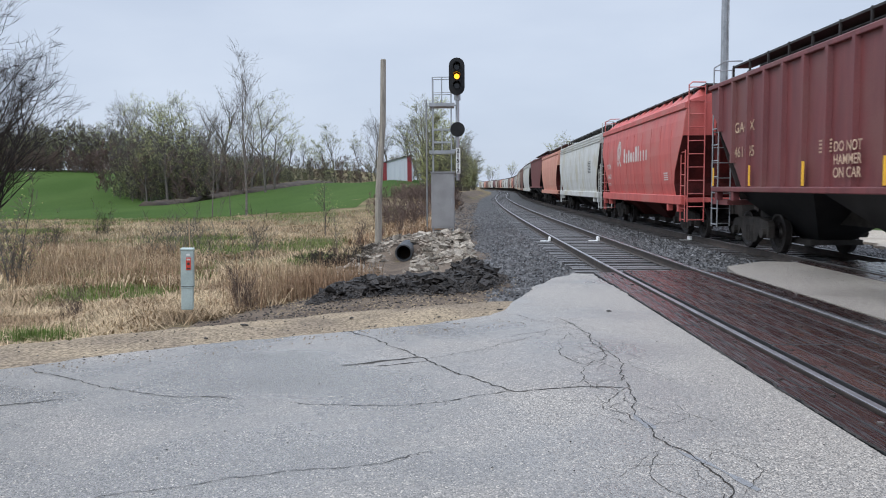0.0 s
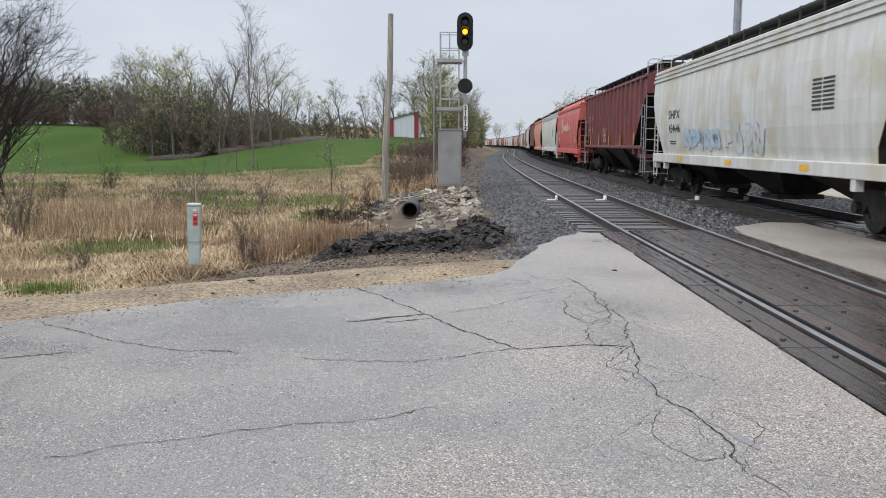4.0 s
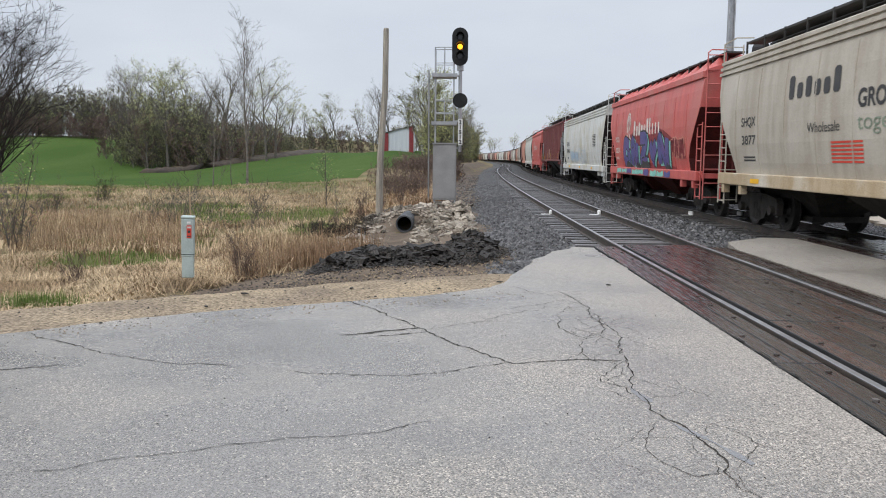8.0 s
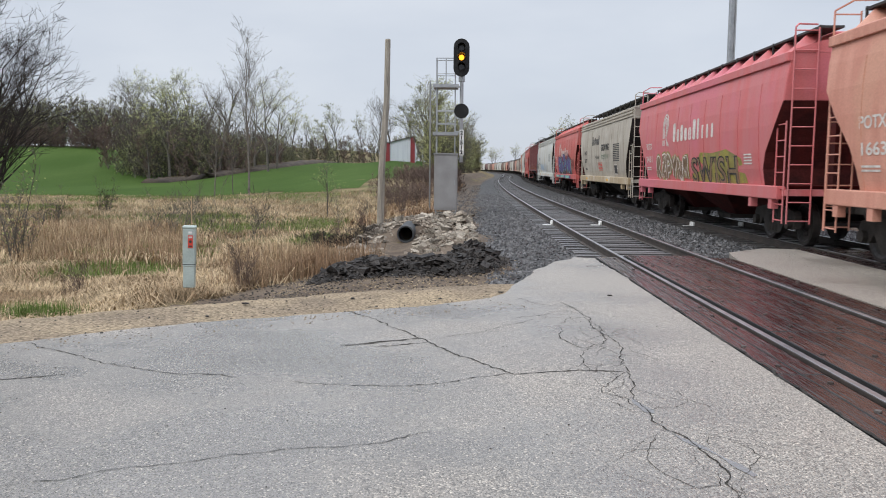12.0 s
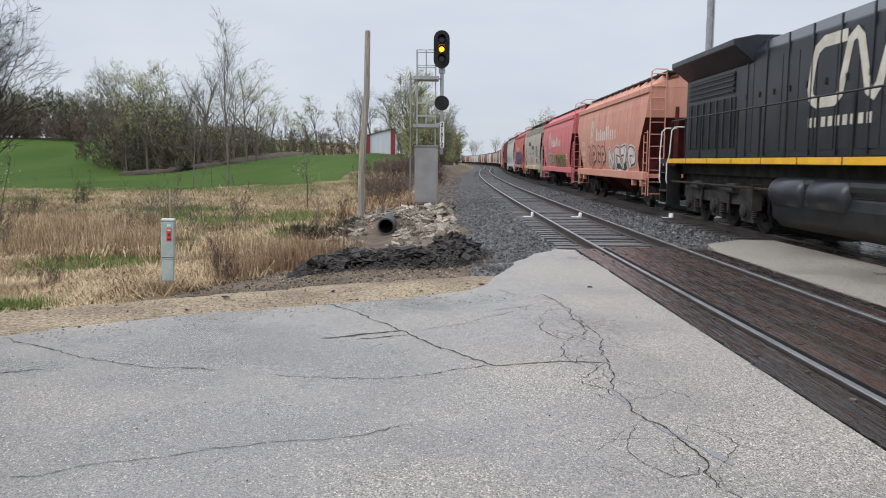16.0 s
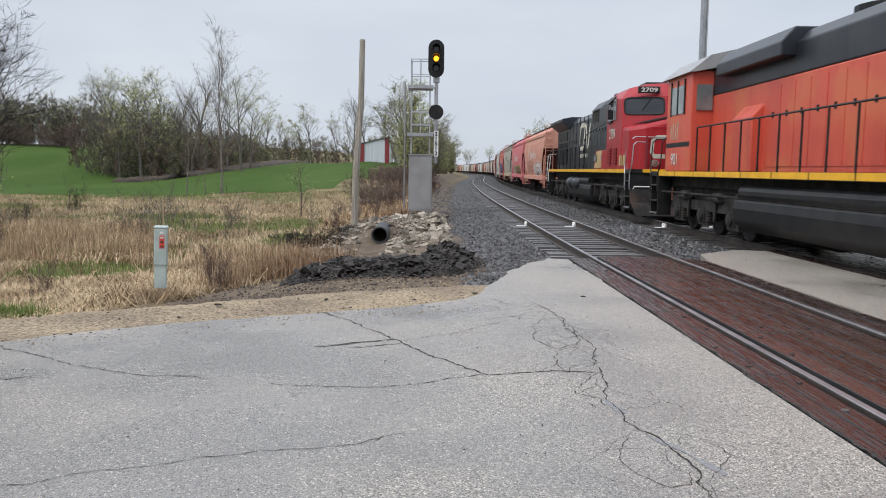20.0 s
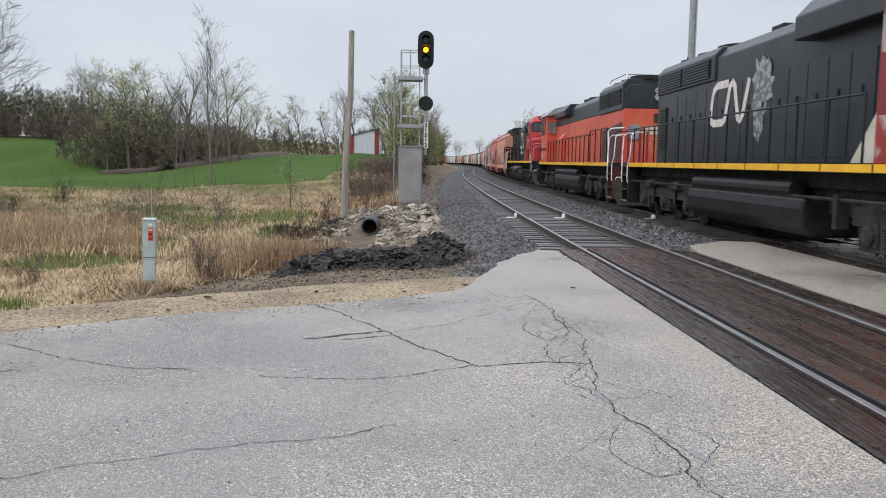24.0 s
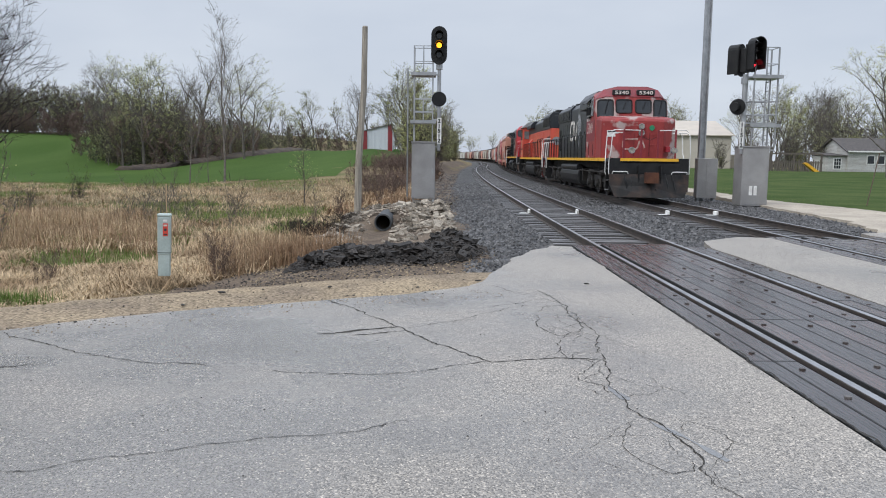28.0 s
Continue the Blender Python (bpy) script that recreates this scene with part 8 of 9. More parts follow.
thicket = [Tree(91, 5.5, 0.42, 0.02, stems=24, limbs=7, upright=0.6, trunk=0.008, leaf=0.12, leaf_size=0.06, depth=2, twigs=1.5, thin=0.028, crown=2, area=(4.2, 1.6)), Tree(92, 5, 0.45, 0.02, stems=26, limbs=7, upright=0.55, trunk=0.008, leaf=0.3, leaf_size=0.06, depth=2, twigs=1.5, thin=0.026, crown=2, area=(4.2, 1.6)),
           Tree(93, 3.4, 0.5, 0.02, stems=24, limbs=7, upright=0.55, trunk=0.008, leaf=0.0, twig_mat=m_twig_red, depth=2, twigs=1.5, thin=0.024, crown=2, area=(4.2, 1.4))]
slim = [Tree(21, 12, 0.36, 0.18, limbs=16, upright=0.72, trunk=0.010, leaf=0.05, leaf_size=0.05), Tree(22, 9, 0.34, 0.3, limbs=10, upright=0.65, trunk=0.011, leaf=0.05, leaf_size=0.05)]
vase = [Tree(31, 11, 0.62, 0.32, limbs=7, upright=0.68, twigs=0.7, leaf=0.8, leaf_size=0.085, stems=2, thin=0.013), Tree(32, 11, 0.6, 0.35, limbs=9, upright=0.66, twigs=0.7, leaf=0.7, leaf_size=0.085, thin=0.013)]
bushy = [Tree(41, 5, 0.5, 0.02, stems=7, limbs=8, upright=0.62, trunk=0.010, leaf=0.35, leaf_size=0.05, depth=2, twigs=2.4, thin=0.013, crown=2), Tree(42, 4.5, 0.5, 0.02, stems=9, limbs=8, upright=0.62, trunk=0.009, leaf=0.0, twig_mat=m_twig_red, depth=2, twigs=2.2, thin=0.013, crown=2),
         Tree(43, 5, 0.5, 0.03, stems=8, limbs=9, upright=0.58, trunk=0.010, leaf=0.6, leaf_size=0.05, leaf_mat=m_leaf_green, depth=2, twigs=2, thin=0.013, crown=2), Tree(44, 5, 0.55, 0.02, stems=9, limbs=9, upright=0.6, trunk=0.009, leaf=0.08, leaf_size=0.05, depth=2, twigs=2.6, thin=0.014, crown=2)]
brush = [Tree(51, 1.6, 0.5, 0.05, stems=9, limbs=5, upright=0.75, trunk=0.008, leaf=0.0, twig_mat=m_twig_red, depth=2, thin=0.004), Tree(52, 1.7, 0.36, 0.1, stems=13, limbs=4, upright=0.85, trunk=0.006, leaf=0.14, leaf_size=0.022, leaf_mat=m_grass, depth=2, thin=0.004),
         Tree(54, 1.7, 0.6, 0.05, stems=8, limbs=4, upright=0.6, trunk=0.006, leaf=0.0, twig_mat=m_twig, depth=2, twigs=0.7, thin=0.0035, area=(0.9, 0.5))]
brushwood = Tree(94, 1.7, 0.5, 0.02, stems=22, limbs=6, upright=0.6, trunk=0.008, leaf=0.0, twig_mat=m_twig_red, depth=2, twigs=1.5, thin=0.011, crown=2, area=(2.2, 1.5))
sapling = Tree(61, 3.2, 0.42, 0.25, limbs=12, upright=0.5, trunk=0.012, leaf=0.5, leaf_size=0.024, depth=2, twigs=1.2, thin=0.005)
wild = Tree(71, 8.0, 0.58, 0.06, stems=4, limbs=13, upright=0.5, trunk=0.016, leaf=0.0, twigs=1.2, thin=0.0065, crown=1, twig_mat=m_twig_dark, bark=m_twig_dark, area=(0.8, 0.8))

rt = random.Random(77)


def wood_row(kinds, n, x0, x1, y0, y1, s0, s1, label, group, name="tree", category="tree", along=False):
    """A loose row of growth; along: x counts from the bending track."""
    for k in range(n):
        t = (k + rt.uniform(0.1, 0.9)) / n
        y = rt.uniform(y0, y1)
        plant(rt.choice(kinds), label, x0 + (x1 - x0) * t + rt.uniform(-1, 1) * (not along) + bend(y)[0] * along, y, rt.uniform(s0, s1), rt.uniform(0, 6.28), name, category, group)


# single trees that stand out
def grown(kind, label, x, y, tall, turn, **more):
    """Plant a tree at a given height."""
    return plant(kind, label, x, y, 1.1 * tall / kind.top, turn, **more)


plant(wild, "wild bare tree with many crooked twigs at the marsh edge", -20.9, 33, 1.26, 0.6)
plant(wild, "wild bare tree with many crooked twigs at the marsh edge", -22.0, 36, 1.1, 2.6)
grown(poplar, "tall slender leafless tree at the edge of the marsh", -16.4, 62, 12.6, 0.4)
grown(slim[1], "thin leafless young tree beside the field", -17.9, 63, 4.5, 1.0)
grown(slim[1], "thin leafless young tree beside the field", -19.1, 62, 6.1, 2.1)
plant(sapling, "young tree with fresh yellow-green leaf buds", -6.1, 37, 0.85, 1.2)
plant(sapling, "small sapling in dry grass near the pole", -4.6, 30.5, 0.45, 2.2)
# wood behind the marsh, with the dark understorey
grown(fan[0], "bare fan-shaped tree with fine branches", -52.0, 126, 13.7, 0.0, group="trees of the hedge wood")
grown(fan[1], "bare upright tree among the hedge wood", -46.3, 118, 13.3, 0.7, group="trees of the hedge wood")
grown(oak[0], "spreading tree with yellow-green spring buds", -41.6, 110, 13.7, 1.4, group="trees of the hedge wood")
grown(oak[2], "spreading tree with yellow-green spring buds", -38.1, 108, 13.7, 2.1, group="trees of the hedge wood")
grown(oak[0], "spreading tree with yellow-green spring buds", -37.9, 104, 12.2, 2.8, group="trees of the hedge wood")
grown(oak[0], "spreading tree with yellow-green spring buds", -40.2, 103, 7.0, 3.5, group="trees of the hedge wood")
grown(fan[1], "bare upright tree among the hedge wood", -36.6, 112, 12.3, 4.2, group="trees of the hedge wood")
grown(fan[1], "bare upright tree among the hedge wood", -32.0, 106, 13.7, 4.9, group="trees of the hedge wood")
grown(oak[1], "leafless tree among the hedge wood", -32.6, 112, 10.7, 5.6, group="trees of the hedge wood")
grown(oak[2], "rounded tree with a haze of green buds", -24.9, 104, 12.0, 6.3, group="trees of the hedge wood")
grown(oak[2], "rounded tree with a haze of green buds", -27.7, 108, 10.9, 7.0, group="trees of the hedge wood")
grown(oak[0], "rounded tree with a haze of green buds", -25.1, 110, 10.0, 7.7, group="trees of the hedge wood")
grown(fan[1], "leafless tree among the hedge wood", -39.1, 114, 10.9, 8.4, group="trees of the hedge wood")
grown(oak[1], "leafless tree among the hedge wood", -49.3, 122, 9.3, 9.1, group="trees of the hedge wood")
grown(fan[0], "leafless tree among the hedge wood", -34.4, 110, 9.0, 9.8, group="trees of the hedge wood")
grown(thicket[0], "dense brown thicket with first leaves", -44.1, 112, 6.1, 0.00, name="thicket", category="bushes", group="thickets")
grown(thicket[1], "dense brown thicket with first leaves", -41.5, 109, 6.6, 3.24, name="thicket", category="bushes", group="thickets")
grown(thicket[0], "dense brown thicket with first leaves", -39.2, 107, 6.7, 0.20, name="thicket", category="bushes", group="thickets")
grown(thicket[1], "dense brown thicket with first leaves", -37.4, 106, 6.8, 3.14, name="thicket", category="bushes", group="thickets")
grown(thicket[2], "dense brown thicket with first leaves", -35.8, 106, 6.8, 0.10, name="thicket", category="bushes", group="thickets")
grown(thicket[0], "dense brown thicket with first leaves", -34.5, 107, 6.5, 3.34, name="thicket", category="bushes", group="thickets")
grown(thicket[1], "dense brown thicket with first leaves", -33.4, 109, 6.2, 0.00, name="thicket", category="bushes", group="thickets")
grown(thicket[0], "dense brown thicket with first leaves", -32.4, 111, 5.7, 3.24, name="thicket", category="bushes", group="thickets")
grown(thicket[1], "dense brown thicket with first leaves", -31.5, 114, 5.1, 0.20, name="thicket", category="bushes", group="thickets")
grown(thicket[2], "dense brown thicket with first leaves", -30.5, 117, 4.6, 3.14, name="thicket", category="bushes", group="thickets")
grown(thicket[0], "dense brown thicket with first leaves", -29.7, 121, 4.0, 0.10, name="thicket", category="bushes", group="thickets")
grown(thicket[1], "dense brown thicket with first leaves", -29.0, 126, 3.5, 3.34, name="thicket", category="bushes", group="thickets")
grown(thicket[0], "dense brown thicket with first leaves", -28.4, 132, 3.1, 0.00, name="thicket", category="bushes", group="thickets")
grown(thicket[1], "dense brown thicket with first leaves", -27.5, 138, 2.8, 3.24, name="thicket", category="bushes", group="thickets")
grown(thicket[2], "dense brown thicket with first leaves", -45.4, 117, 7.2, 0.20, name="thicket", category="bushes", group="thickets")
grown(thicket[0], "dense brown thicket with first leaves", -42.6, 115, 7.5, 3.14, name="thicket", category="bushes", group="thickets")
grown(thicket[1], "dense brown thicket with first leaves", -40.0, 114, 7.4, 0.10, name="thicket", category="bushes", group="thickets")
grown(thicket[0], "dense brown thicket with first leaves", -38.1, 115, 7.3, 3.34, name="thicket", category="bushes", group="thickets")
grown(thicket[1], "dense brown thicket with first leaves", -36.5, 117, 6.9, 0.00, name="thicket", category="bushes", group="thickets")
grown(thicket[2], "dense brown thicket with first leaves", -34.8, 119, 6.3, 3.24, name="thicket", category="bushes", group="thickets")
grown(thicket[0], "dense brown thicket with first leaves", -33.3, 123, 5.5, 0.20, name="thicket", category="bushes", group="thickets")
grown(thicket[1], "dense brown thicket with first leaves", -31.9, 130, 4.6, 3.14, name="thicket", category="bushes", group="thickets")
wood_row([oak[1], oak[1], fan[1], oak[2]], 22, -128, -52, 150, 172, 0.6, 0.8, "dark leafless tree of the far wood", "trees of the far wood")
for k in range(27):
    plant(thicket[k % 2], "dark thicket along the far wood", -132 + 3.1 * k, 144 + (k * 5) % 9, (1.3, 1.6, 1.45)[k % 3], 3.14 * (k % 2), "thicket", "bushes", "thickets")
for k in range(15):
    plant(thicket[2], "low brown thicket at the foot of the far wood", -132 + 5.4 * k, 141.5 + (k * 3) % 3, 1.1, 3.14 * (k % 2), "thicket", "bushes", "thickets")
for k in range(9):
    plant(thicket[(2, 0, 1)[k % 3]], "low brown thicket behind the field", -44 + 4.4 * k, 150 + (k * 3) % 4, (1.25, 0.85, 0.9)[k % 3], 0.2 * (k % 3), "thicket", "bushes", "thickets")
grown(vase[1], "small round tree with a fresh green haze of buds", -31.4, 150, 9.8, 0.0, group="trees behind the field")
grown(vase[0], "small round tree with a fresh green haze of buds", -29.0, 152, 8.6, 1.1, group="trees behind the field")
grown(oak[2], "small round tree with a fresh green haze of buds", -32.9, 148, 7.3, 2.2, group="trees behind the field")
grown(vase[0], "small round tree with a fresh green haze of buds", -25.0, 165, 11.4, 3.3, group="trees behind the field")
grown(vase[1], "small round tree with a fresh green haze of buds", -19.0, 160, 9.8, 4.4, group="trees behind the field")
grown(oak[1], "small round tree with a fresh green haze of buds", -22.9, 170, 5.9, 5.5, group="trees behind the field")
grown(oak[2], "small round tree with a fresh green haze of buds", -17.3, 165, 6.9, 6.6, group="trees behind the field")
grown(vase[1], "small round tree with a fresh green haze of buds", -29.4, 168, 6.4, 7.7, group="trees behind the field")
grown(fan[0], "thin-branched leafless tree behind the barn", -15.6, 160, 13.8, 0.0, group="trees behind the barn")
grown(fan[1], "thin-branched leafless tree behind the barn", -13.0, 162, 12.7, 1.3, group="trees behind the barn")
grown(fan[0], "thin-branched leafless tree behind the barn", -9.8, 165, 13.7, 2.6, group="trees behind the barn")
grown(oak[1], "thin-branched leafless tree behind the barn", -7.1, 150, 8.3, 3.9, group="trees behind the barn")
grown(fan[1], "thin-branched leafless tree behind the barn", -3.6, 150, 8.0, 5.2, group="trees behind the barn")
# trackside growth
wood_row([bushy[2], bushy[0], bushy[3], bushy[0]], 12, -5.6, -2.7, 84, 118, 0.8, 1.25, "tall yellow-green bush beside the track", "trackside bushes", "bush", "bush", True)
wood_row([brushwood], 22, -6.0, -1.6, 48, 84, 0.6, 0.95, "reddish brown bare brush on the bank", "trackside brush", "brushwood", "bushes", True)
wood_row([bushy[2], bushy[0], bushy[2]], 9, -10, -3.6, 165, 215, 1.5, 2.1, "tall yellow-green budding growth beside the far bend", "trackside bushes", "bush", "bush", True)
wood_row([vase[0], oak[2]], 4, -9, -5, 100, 130, 0.8, 0.95, "budding tree beside the track", "trackside trees", along=True)
wood_row([bushy[0], bushy[3]], 9, -9, -5, 130, 260, 0.8, 1.2, "bush beside the far track bend", "trackside bushes", "bush", "bush", True)
wood_row([vase[1], oak[0]], 16, -30, 95, 420, 640, 0.9, 1.4, "hazy tree on the horizon", "horizon trees")
wood_row([vase[1], oak[0]], 8, 26, 64, 190, 230, 1.0, 1.15, "leafless tree behind the train", "trees behind the main track")
# behind the house
wood_row([oak[0], fan[0], fan[1], oak[2], fan[0], vase[0]], 30, 55, 100, 126, 156, 0.75, 1.05, "tall leafless tree behind the house", "trees behind the house")
wood_row([bushy[0], bushy[3]], 16, 56, 84, 124, 132, 1.0, 1.7, "bare bush behind the yard", "yard bushes", "bush", "bush")
plant(Tree(81, 10, 0.6, 0.2, limbs=12, upright=0.45, leaf=0.7, leaf_size=0.07), "large tree with yellow-green spring leaves beside the house", 45.6, 80, 1.1, 0.3)
for k in range(9):
    plant(bushy[(0, 3, 3)[k % 3]], "bare bush along the yard fence", 46.8 + 1.6 * k, 122 + (k * 5) % 4, 0.62 + 0.1 * (k % 3), 0.9 * k, "bush", "bush", "yard bushes")
for k in range(7):
    plant(fan[k % 2], "tall bare tree behind the yard", 55 + 3.1 * k, 140 + (k * 7) % 9, 0.9 + 0.07 * (k % 3), 0.8 * k, group="trees behind the house")
plant(bushy[3], "low bare pinkish bush before the warehouse", 46.0, 128, 0.75, 0.3, "bush", "bush", "yard bushes")
plant(oak[2], "budding tree between the warehouse and the signal", 53.5, 137, 0.8, 0.9)
# near brush at the marsh
willow = Tree(53, 2.6, 0.34, 0.08, stems=7, limbs=5, upright=0.86, trunk=0.007, leaf=0.12, leaf_size=0.022, leaf_mat=m_leaf_green, depth=2, thin=0.005)
for x, y, s in ((-10.9, 19.2, 1.0), (-11.6, 20.6, 1.15), (-11.2, 17.9, 0.8)):
    plant(willow, "thin willow shoots with yellow-green buds", x, y, s, rt.uniform(0, 6), "bush", "bush", "marsh bushes")
for x, y, s in ((-7.2, 25.5, 1.1), (-8.6, 27, 1.25), (-9.8, 26, 1.0), (-6.4, 27.5, 0.9), (-10.6, 29, 1.2)):
    plant(brush[2], "tangled bare dark-stemmed marsh shrub", x, y, s, rt.uniform(0, 6), "bush", "bush", "marsh bushes")
for x, y, s, k in ((-4.15, 15.3, 0.65, 0), (-3.9, 14.6, 0.45, 0), (-7.0, 14.2, 0.5, 0),
                   (-4.0, 26, 0.5, 0), (-3.6, 30, 0.6, 0), (-3.2, 33, 0.7, 0), (-2.6, 36, 0.7, 0), (-2.2, 40, 0.8, 0), (-4.4, 38, 0.7, 0), (-16, 31, 1.1, 1), (-18, 40, 1.2, 1)):
    plant(brush[k], "small bare bush of brown stems" if k == 0 else "small bush with first green leaves", x, y, s, rt.uniform(0, 6), "bush", "bush", "marsh bushes")

pile = Tree(95, 1.0, 0.7, 0.0, stems=34, limbs=6, upright=0.3, trunk=0.012, leaf=0.0, twig_mat=m_twig_dark, bark=m_twig_dark, depth=2, twigs=1.0, thin=0.007, crown=2, area=(1.3, 0.7))
for x, y, s in ((-3.9, 23.5, 0.62), (-3.1, 21.8, 0.5), (-2.9, 25.0, 0.5)):
    plant(pile, "heap of dark dead branches and brush beside the rocks", x, y, s, rt.uniform(0, 6), "brush_pile", "brush pile", "brush piles")


# ---- grass ----
def blades(name, label, material, places, length, lean, width, seed, swirl=0.0):
    """Bent blades: place (x, y, z) and scale each; one object."""
    q = np.random.RandomState(seed)
    p = np.array(places)
    n = len(p)
    ln = q.uniform(length[0], length[1], n) * p[:, 3]
    a = q.uniform(0, 2 * np.pi, n)
    if swirl:
        a = np.array([9 * noise.noise((x * 0.7, y * 0.7, 6)) for x, y in p[:, :2]]) + q.normal(0, swirl, n)
    le = q.uniform(lean[0], lean[1], n)
    d = np.stack([np.cos(a), np.sin(a), np.zeros(n)], -1)
    s = np.stack([-np.sin(a), np.cos(a), np.zeros(n)], -1) * (width * q.uniform(0.6, 1.4, n))[:, None]
    up = np.array([0, 0, 1.0])
    base = p[:, :3]
    mid = base + d * (ln * le * 0.35)[:, None] + up * (ln * 0.55 * (1 - 0.4 * le))[:, None]
    tip = base + d * (ln * le)[:, None] + up * (ln * (1 - 0.85 * le))[:, None]
    v = np.stack([base - s, base + s, mid - s * 0.8, mid + s * 0.8, tip], 1).reshape(-1, 3)
    k = 5 * np.arange(n)[:, None]
    f = [tuple(t) for t in (k + np.array([[0, 1, 3]])).tolist()] + [tuple(t) for t in (k + np.array([[0, 3, 2]])).tolist()] + [tuple(t) for t in (k + np.array([[2, 3, 4]])).tolist()]
    me = bpy.data.meshes.new(name)
    me.from_pydata(v.tolist(), [], f)
    me.materials.append(material)
    return tagged(new(name, me), label, "grass", kind="stuff")


def marsh(n, seed, x0, x1, y0, y1, power, ok, scale=lambda x, y: 1.0):
    q = np.random.RandomState(seed)
    out = []
    while len(out) < n:
        y = y0 + (y1 - y0) * q.rand() ** power
        x = q.uniform(x0, x1) * (0.35 + 0.65 * (y - y0) / (y1 - y0)) if x0 < -20 else q.uniform(x0, x1)
        if ok(x, y, q):
            out.append((x, y, height(x, y) - 0.01, scale(x, y)))
    return out


def meadow(x, y, q):
    e = road_edge(max(x, -14)) + 2.8
    if y < 13.4 + 0.95 * max(0.0, x + 4.8) + 0.3 * noise.noise((x * 2.5, y * 2.5, 4)) and x > -5:
        return False
    return x < -1.3 - 1.3 * (18 < y < 32) and y > e + 0.25 * noise.noise((x * 2, y * 2, 1)) and not (x > -3.3 and 16.5 < y < 30)


def tussock(x, y):
    return 0.65 + 0.9 * max(0, noise.noise((x * 0.55, y * 0.4, 2)) + 0.25)


GREEN = ((-8.0, 31, 3.6, 4.2), (-4.6, 26, 1.0, 3.0), (-12, 36, 4, 3), (-22, 58, 9, 5), (-34, 62, 9, 5), (-12, 60, 6, 5), (-26, 44, 6, 3), (-7.6, 17.5, 2.4, 1.6), (-8.5, 21, 2.5, 1.2))


def grass_patch(x, y):
    """Above zero where short green grass takes over from the straw."""
    near = max(math.exp(-((x - a) / c) ** 2 - ((y - b) / d) ** 2) for a, b, c, d in GREEN)
    return 0.75 * near - 0.32 + 0.45 * noise.noise((x * 0.3, y * 0.3, 9)) + 0.25 * noise.noise((x * 0.9, y * 0.9, 3))


def reedy(x, y):
    """Above zero where tall brown stalks stand."""
    left = math.exp(-((x + 0.46 * y) / 3.6) ** 2 - ((y - 24) / 6.0) ** 2)
    right = math.exp(-((x + 0.22 * y) / 1.6) ** 2 - ((y - 18) / 3.6) ** 2)
    return max(left, right) - 0.35 + 0.5 * noise.noise((x * 0.7, y * 0.7, 5))


blades("dry_grass", "matted dry straw-coloured marsh grass", m_straw, marsh(62000, 1, -42, -1.2, 7.5, 62, 1.7, lambda x, y, q: meadow(x, y, q) and grass_patch(x, y) < 0.0 + 0.22 * q.rand(), tussock), (0.28, 0.66), (0.6, 1.15), 0.009, 1, 0.7)
blades("flattened_grass", "pale flattened straw lying in swirls near the road", m_straw, marsh(17000, 14, -10, -4.1, 8, 18, 1.2, lambda x, y, q: meadow(x, y, q) and grass_patch(x, y) < 0.1, tussock), (0.3, 0.7), (0.85, 1.16), 0.0055, 15, 0.9)
blades("dead_stalks", "upright brown dead stalks in clumps", m_straw_dark, marsh(9500, 2, -16, -1.4, 10, 34, 1.2, lambda x, y, q: meadow(x, y, q) and reedy(x, y) > 0.1 * q.rand(), tussock), (0.25, 0.8), (0.1, 0.9), 0.005, 2)
blades("pale_reeds", "tall pale dead reed stems", m_straw, marsh(3600, 22, -16, -1.4, 10, 34, 1.2, lambda x, y, q: meadow(x, y, q) and reedy(x, y) > 0.15), (0.4, 0.95), (0.05, 0.7), 0.005, 23)
blades("green_grass", "short green grass among the straw", m_grass, marsh(32000, 3, -42, -1.5, 7.5, 62, 1.5, lambda x, y, q: meadow(x, y, q) and grass_patch(x, y) > -0.08 + 0.2 * q.rand(), lambda x, y: 0.8), (0.12, 0.36), (0.1, 0.6), 0.006, 3)
rough = []
for k in range(7000):
    y = 31 + 50 * rt.random() ** 1.5
    x = bend(y)[0] + rt.uniform(-4.5, -0.6)
    if noise.noise((x * 0.5, y * 0.3, 12)) > -0.15:
        rough.append((x, y, height(x, y), 1.0))
blades("bank_grass", "rough brown dead grass on the trackside bank", m_straw_dark, rough, (0.2, 0.6), (0.2, 0.9), 0.012, 9)
reeds = [(x, y + 1.2, height(x, y + 1.2) - 0.01, 1.0) for x, y in ((-2.6 + 1.5 * a, 14.3 + 0.9 * b) for a, b in np.random.RandomState(4).normal(0, 0.5, (1500, 2))) if y > road_edge(min(x, 0.6)) + 2.6 and x < -1.5]
blades("reeds", "stand of pale brown dead reeds beside the pedestal", m_straw_dark, reeds, (0.3, 0.8), (0.05, 0.5), 0.004, 4)
verge = [(x, road_edge(x) + 2.2 + abs(e), height(x, road_edge(x) + 2.35) - 0.01, 0.7) for x, e in zip(np.random.RandomState(5).uniform(-9, -2.4, 2600), np.random.RandomState(6).normal(0, 0.16, 2600)) if noise.noise((x * 1.3, 0, 4)) > -0.12]
blades("verge_grass", "green grass tufts along the gravel edge", m_grass, verge, (0.06, 0.22), (0.1, 0.6), 0.004, 5)
tuft = [(-6.55 + 0.5 * a, 11.9 + 0.35 * b, height(-6.55, 11.9) - 0.01, 1.0) for a, b in np.random.RandomState(8).normal(0, 0.6, (1400, 2))]
blades("grass_tuft", "lush bright green tuft of grass at the gravel edge", m_grass, tuft, (0.12, 0.42), (0.1, 0.6), 0.005, 8)
lawn_q = np.random.RandomState(7)
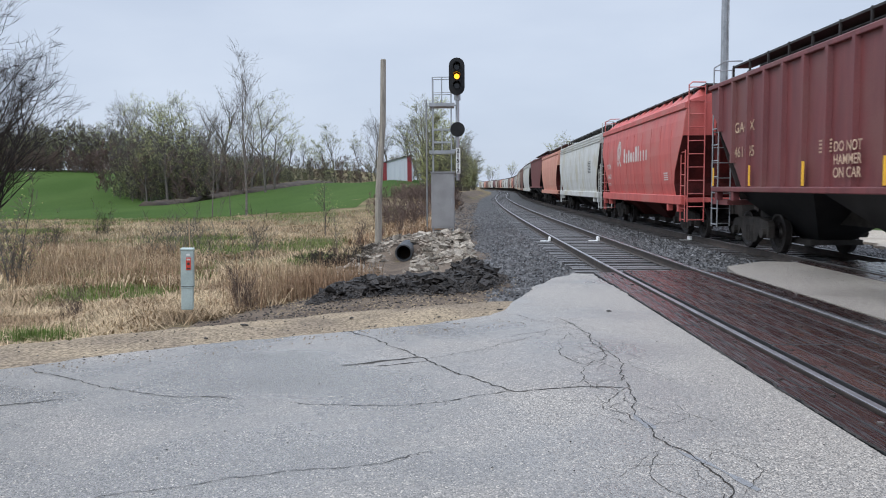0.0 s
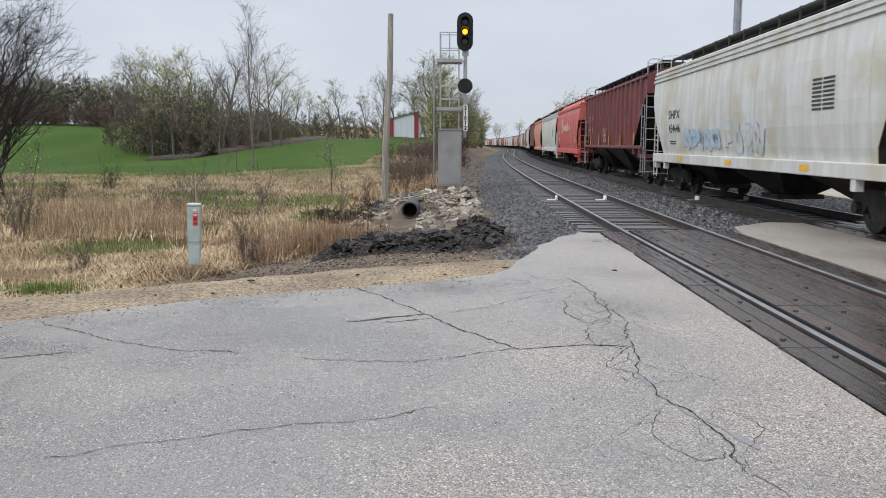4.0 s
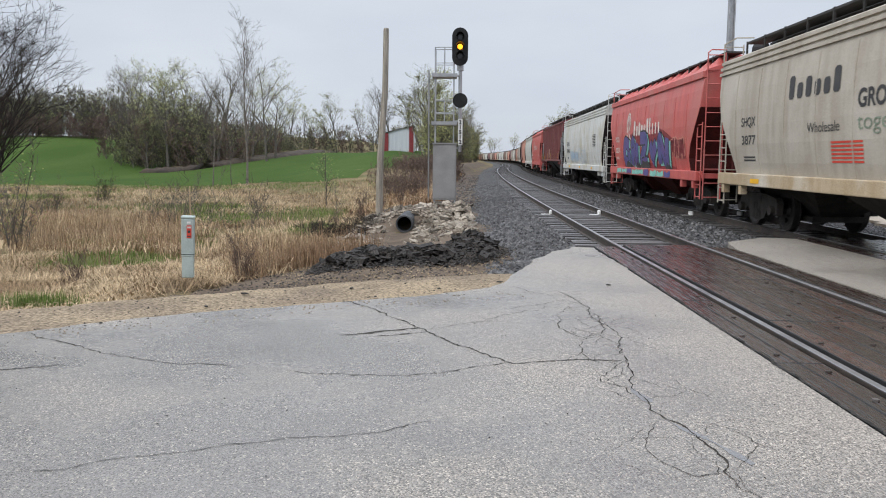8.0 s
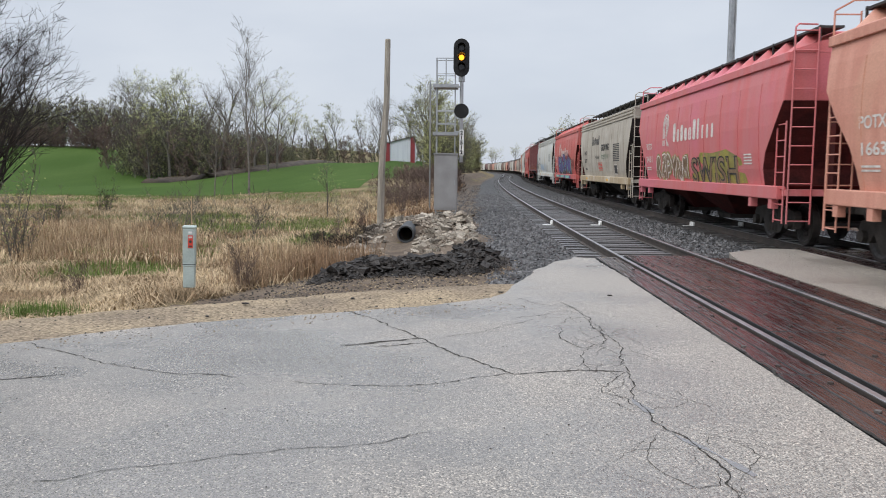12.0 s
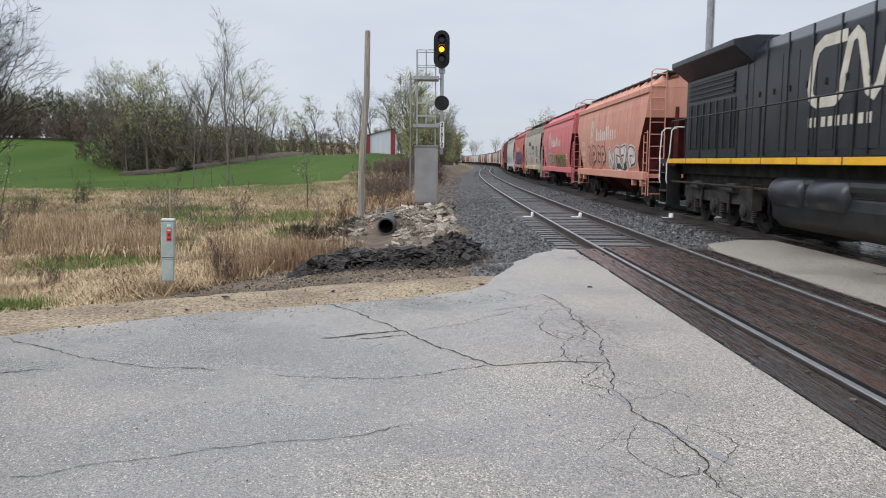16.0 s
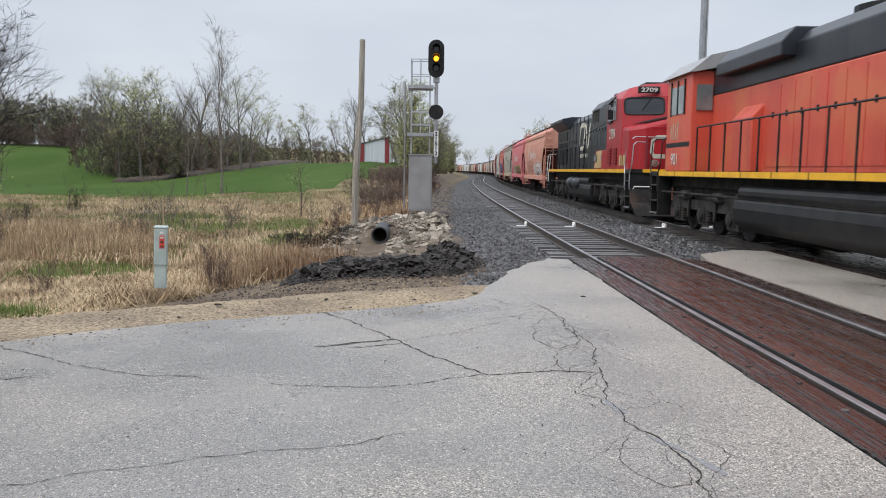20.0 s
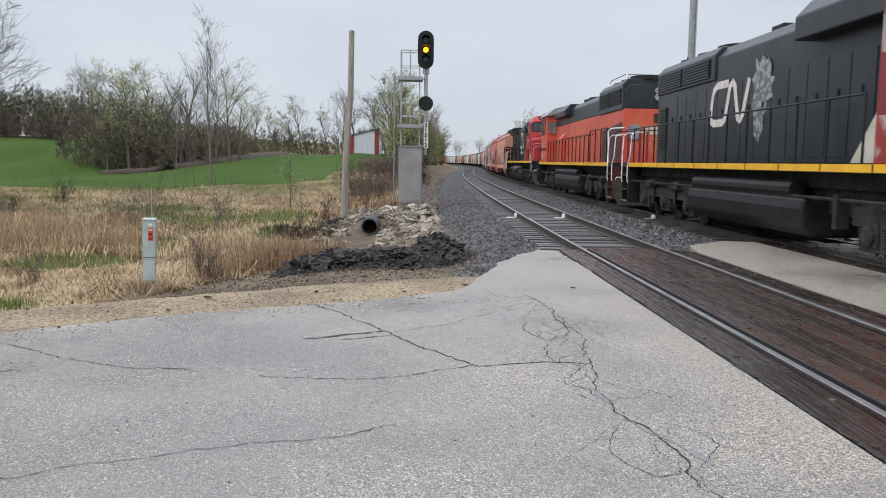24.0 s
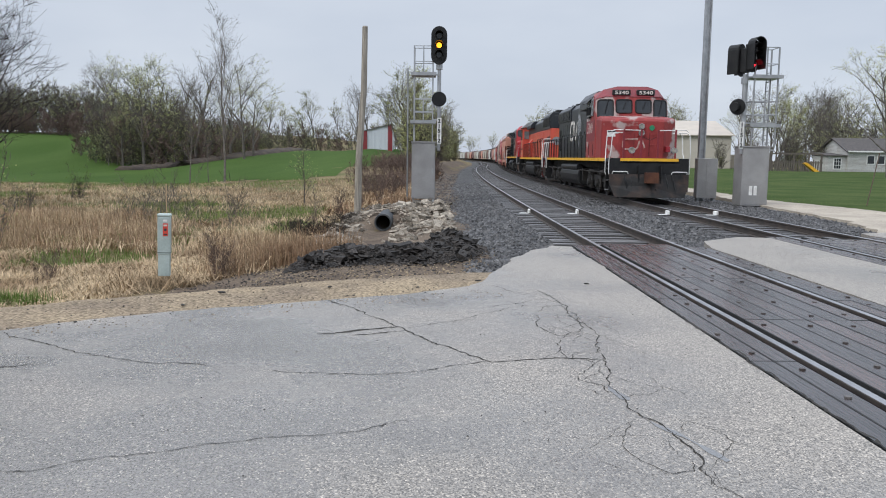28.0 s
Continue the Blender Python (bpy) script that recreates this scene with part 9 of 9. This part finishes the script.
rank = [(x, y, height(x, y), 1.0) for x, y in ((lawn_edge(yy) + 0.3 + 3 * a * a, yy) for a, yy in zip(lawn_q.rand(3000), 24 + 26 * lawn_q.rand(3000)))]
blades("lawn_edge_grass", "longer green grass at the edge of the lawn", m_grass, rank, (0.04, 0.12), (0.1, 0.6), 0.01, 6)

# bare soil track across the field, below the wood, and the straw along its upper side
BANK = [(-37.8, 98.3), (-36.0, 101.9), (-31.8, 102.4), (-27.8, 106.5), (-25.6, 113.6), (-24.4, 123.9), (-24.0, 150.0)]
berm, ring = Geo(), []
for k in range(37):
    i, t = min(k // 6, 5), (k % 6) / 6 if k < 36 else 1.0
    x, y = BANK[i][0] + (BANK[i + 1][0] - BANK[i][0]) * t, BANK[i][1] + (BANK[i + 1][1] - BANK[i][1]) * t
    z, w = height(x, y), 1.9 + 0.3 * math.sin(k * 1.9)
    ring.append([(x - w, y - 0.8, z - 0.4), (x - 0.5 * w, y - 0.4, z + 0.5 + 0.12 * math.sin(k * 2.7)), (x + 0.4 * w, y + 0.4, z + 0.36), (x + w, y + 0.9, z - 0.4)])
berm.rings(ring)
tagged(part("soil_bank", berm, m_berm, smooth=True), "low dark bank of bare soil across the green field", "soil bank", kind="structure")
strip_q = np.random.RandomState(41)
edge_straw = []
for a, b, c in strip_q.rand(5200, 3):
    i = min(int(a * 6), 5)
    t = a * 6 - i
    x, y = BANK[i][0] + (BANK[i + 1][0] - BANK[i][0]) * t, BANK[i][1] + (BANK[i + 1][1] - BANK[i][1]) * t
    if i > 0:
        edge_straw.append((x - 2.2 * b - 0.4, y + 2.2 + 2.5 * c, height(x - 1, y + 2), 1.0))
blades("wood_edge_straw", "pale dead grass along the edge of the wood", m_straw, edge_straw, (0.4, 0.9), (0.2, 0.8), 0.03, 42)



# ---- what moves ----
def rolled(t):
    return float(np.interp(t, range(29), ROLLED))


def motions():
    times = [k * 1.0 for k in range(29)]
    for car, y in TRAIN:
        walk(car, [(t, track_pose(TRACK_B, y + rolled(t))) for t in times])
    for ob, y, r in WHEELS:
        walk(ob, [(k / 10, pose(0, y, r + 0.004) @ Matrix.Rotation(-rolled(k / 10) / r, 4, "X")) for k in range(281)])


motions()
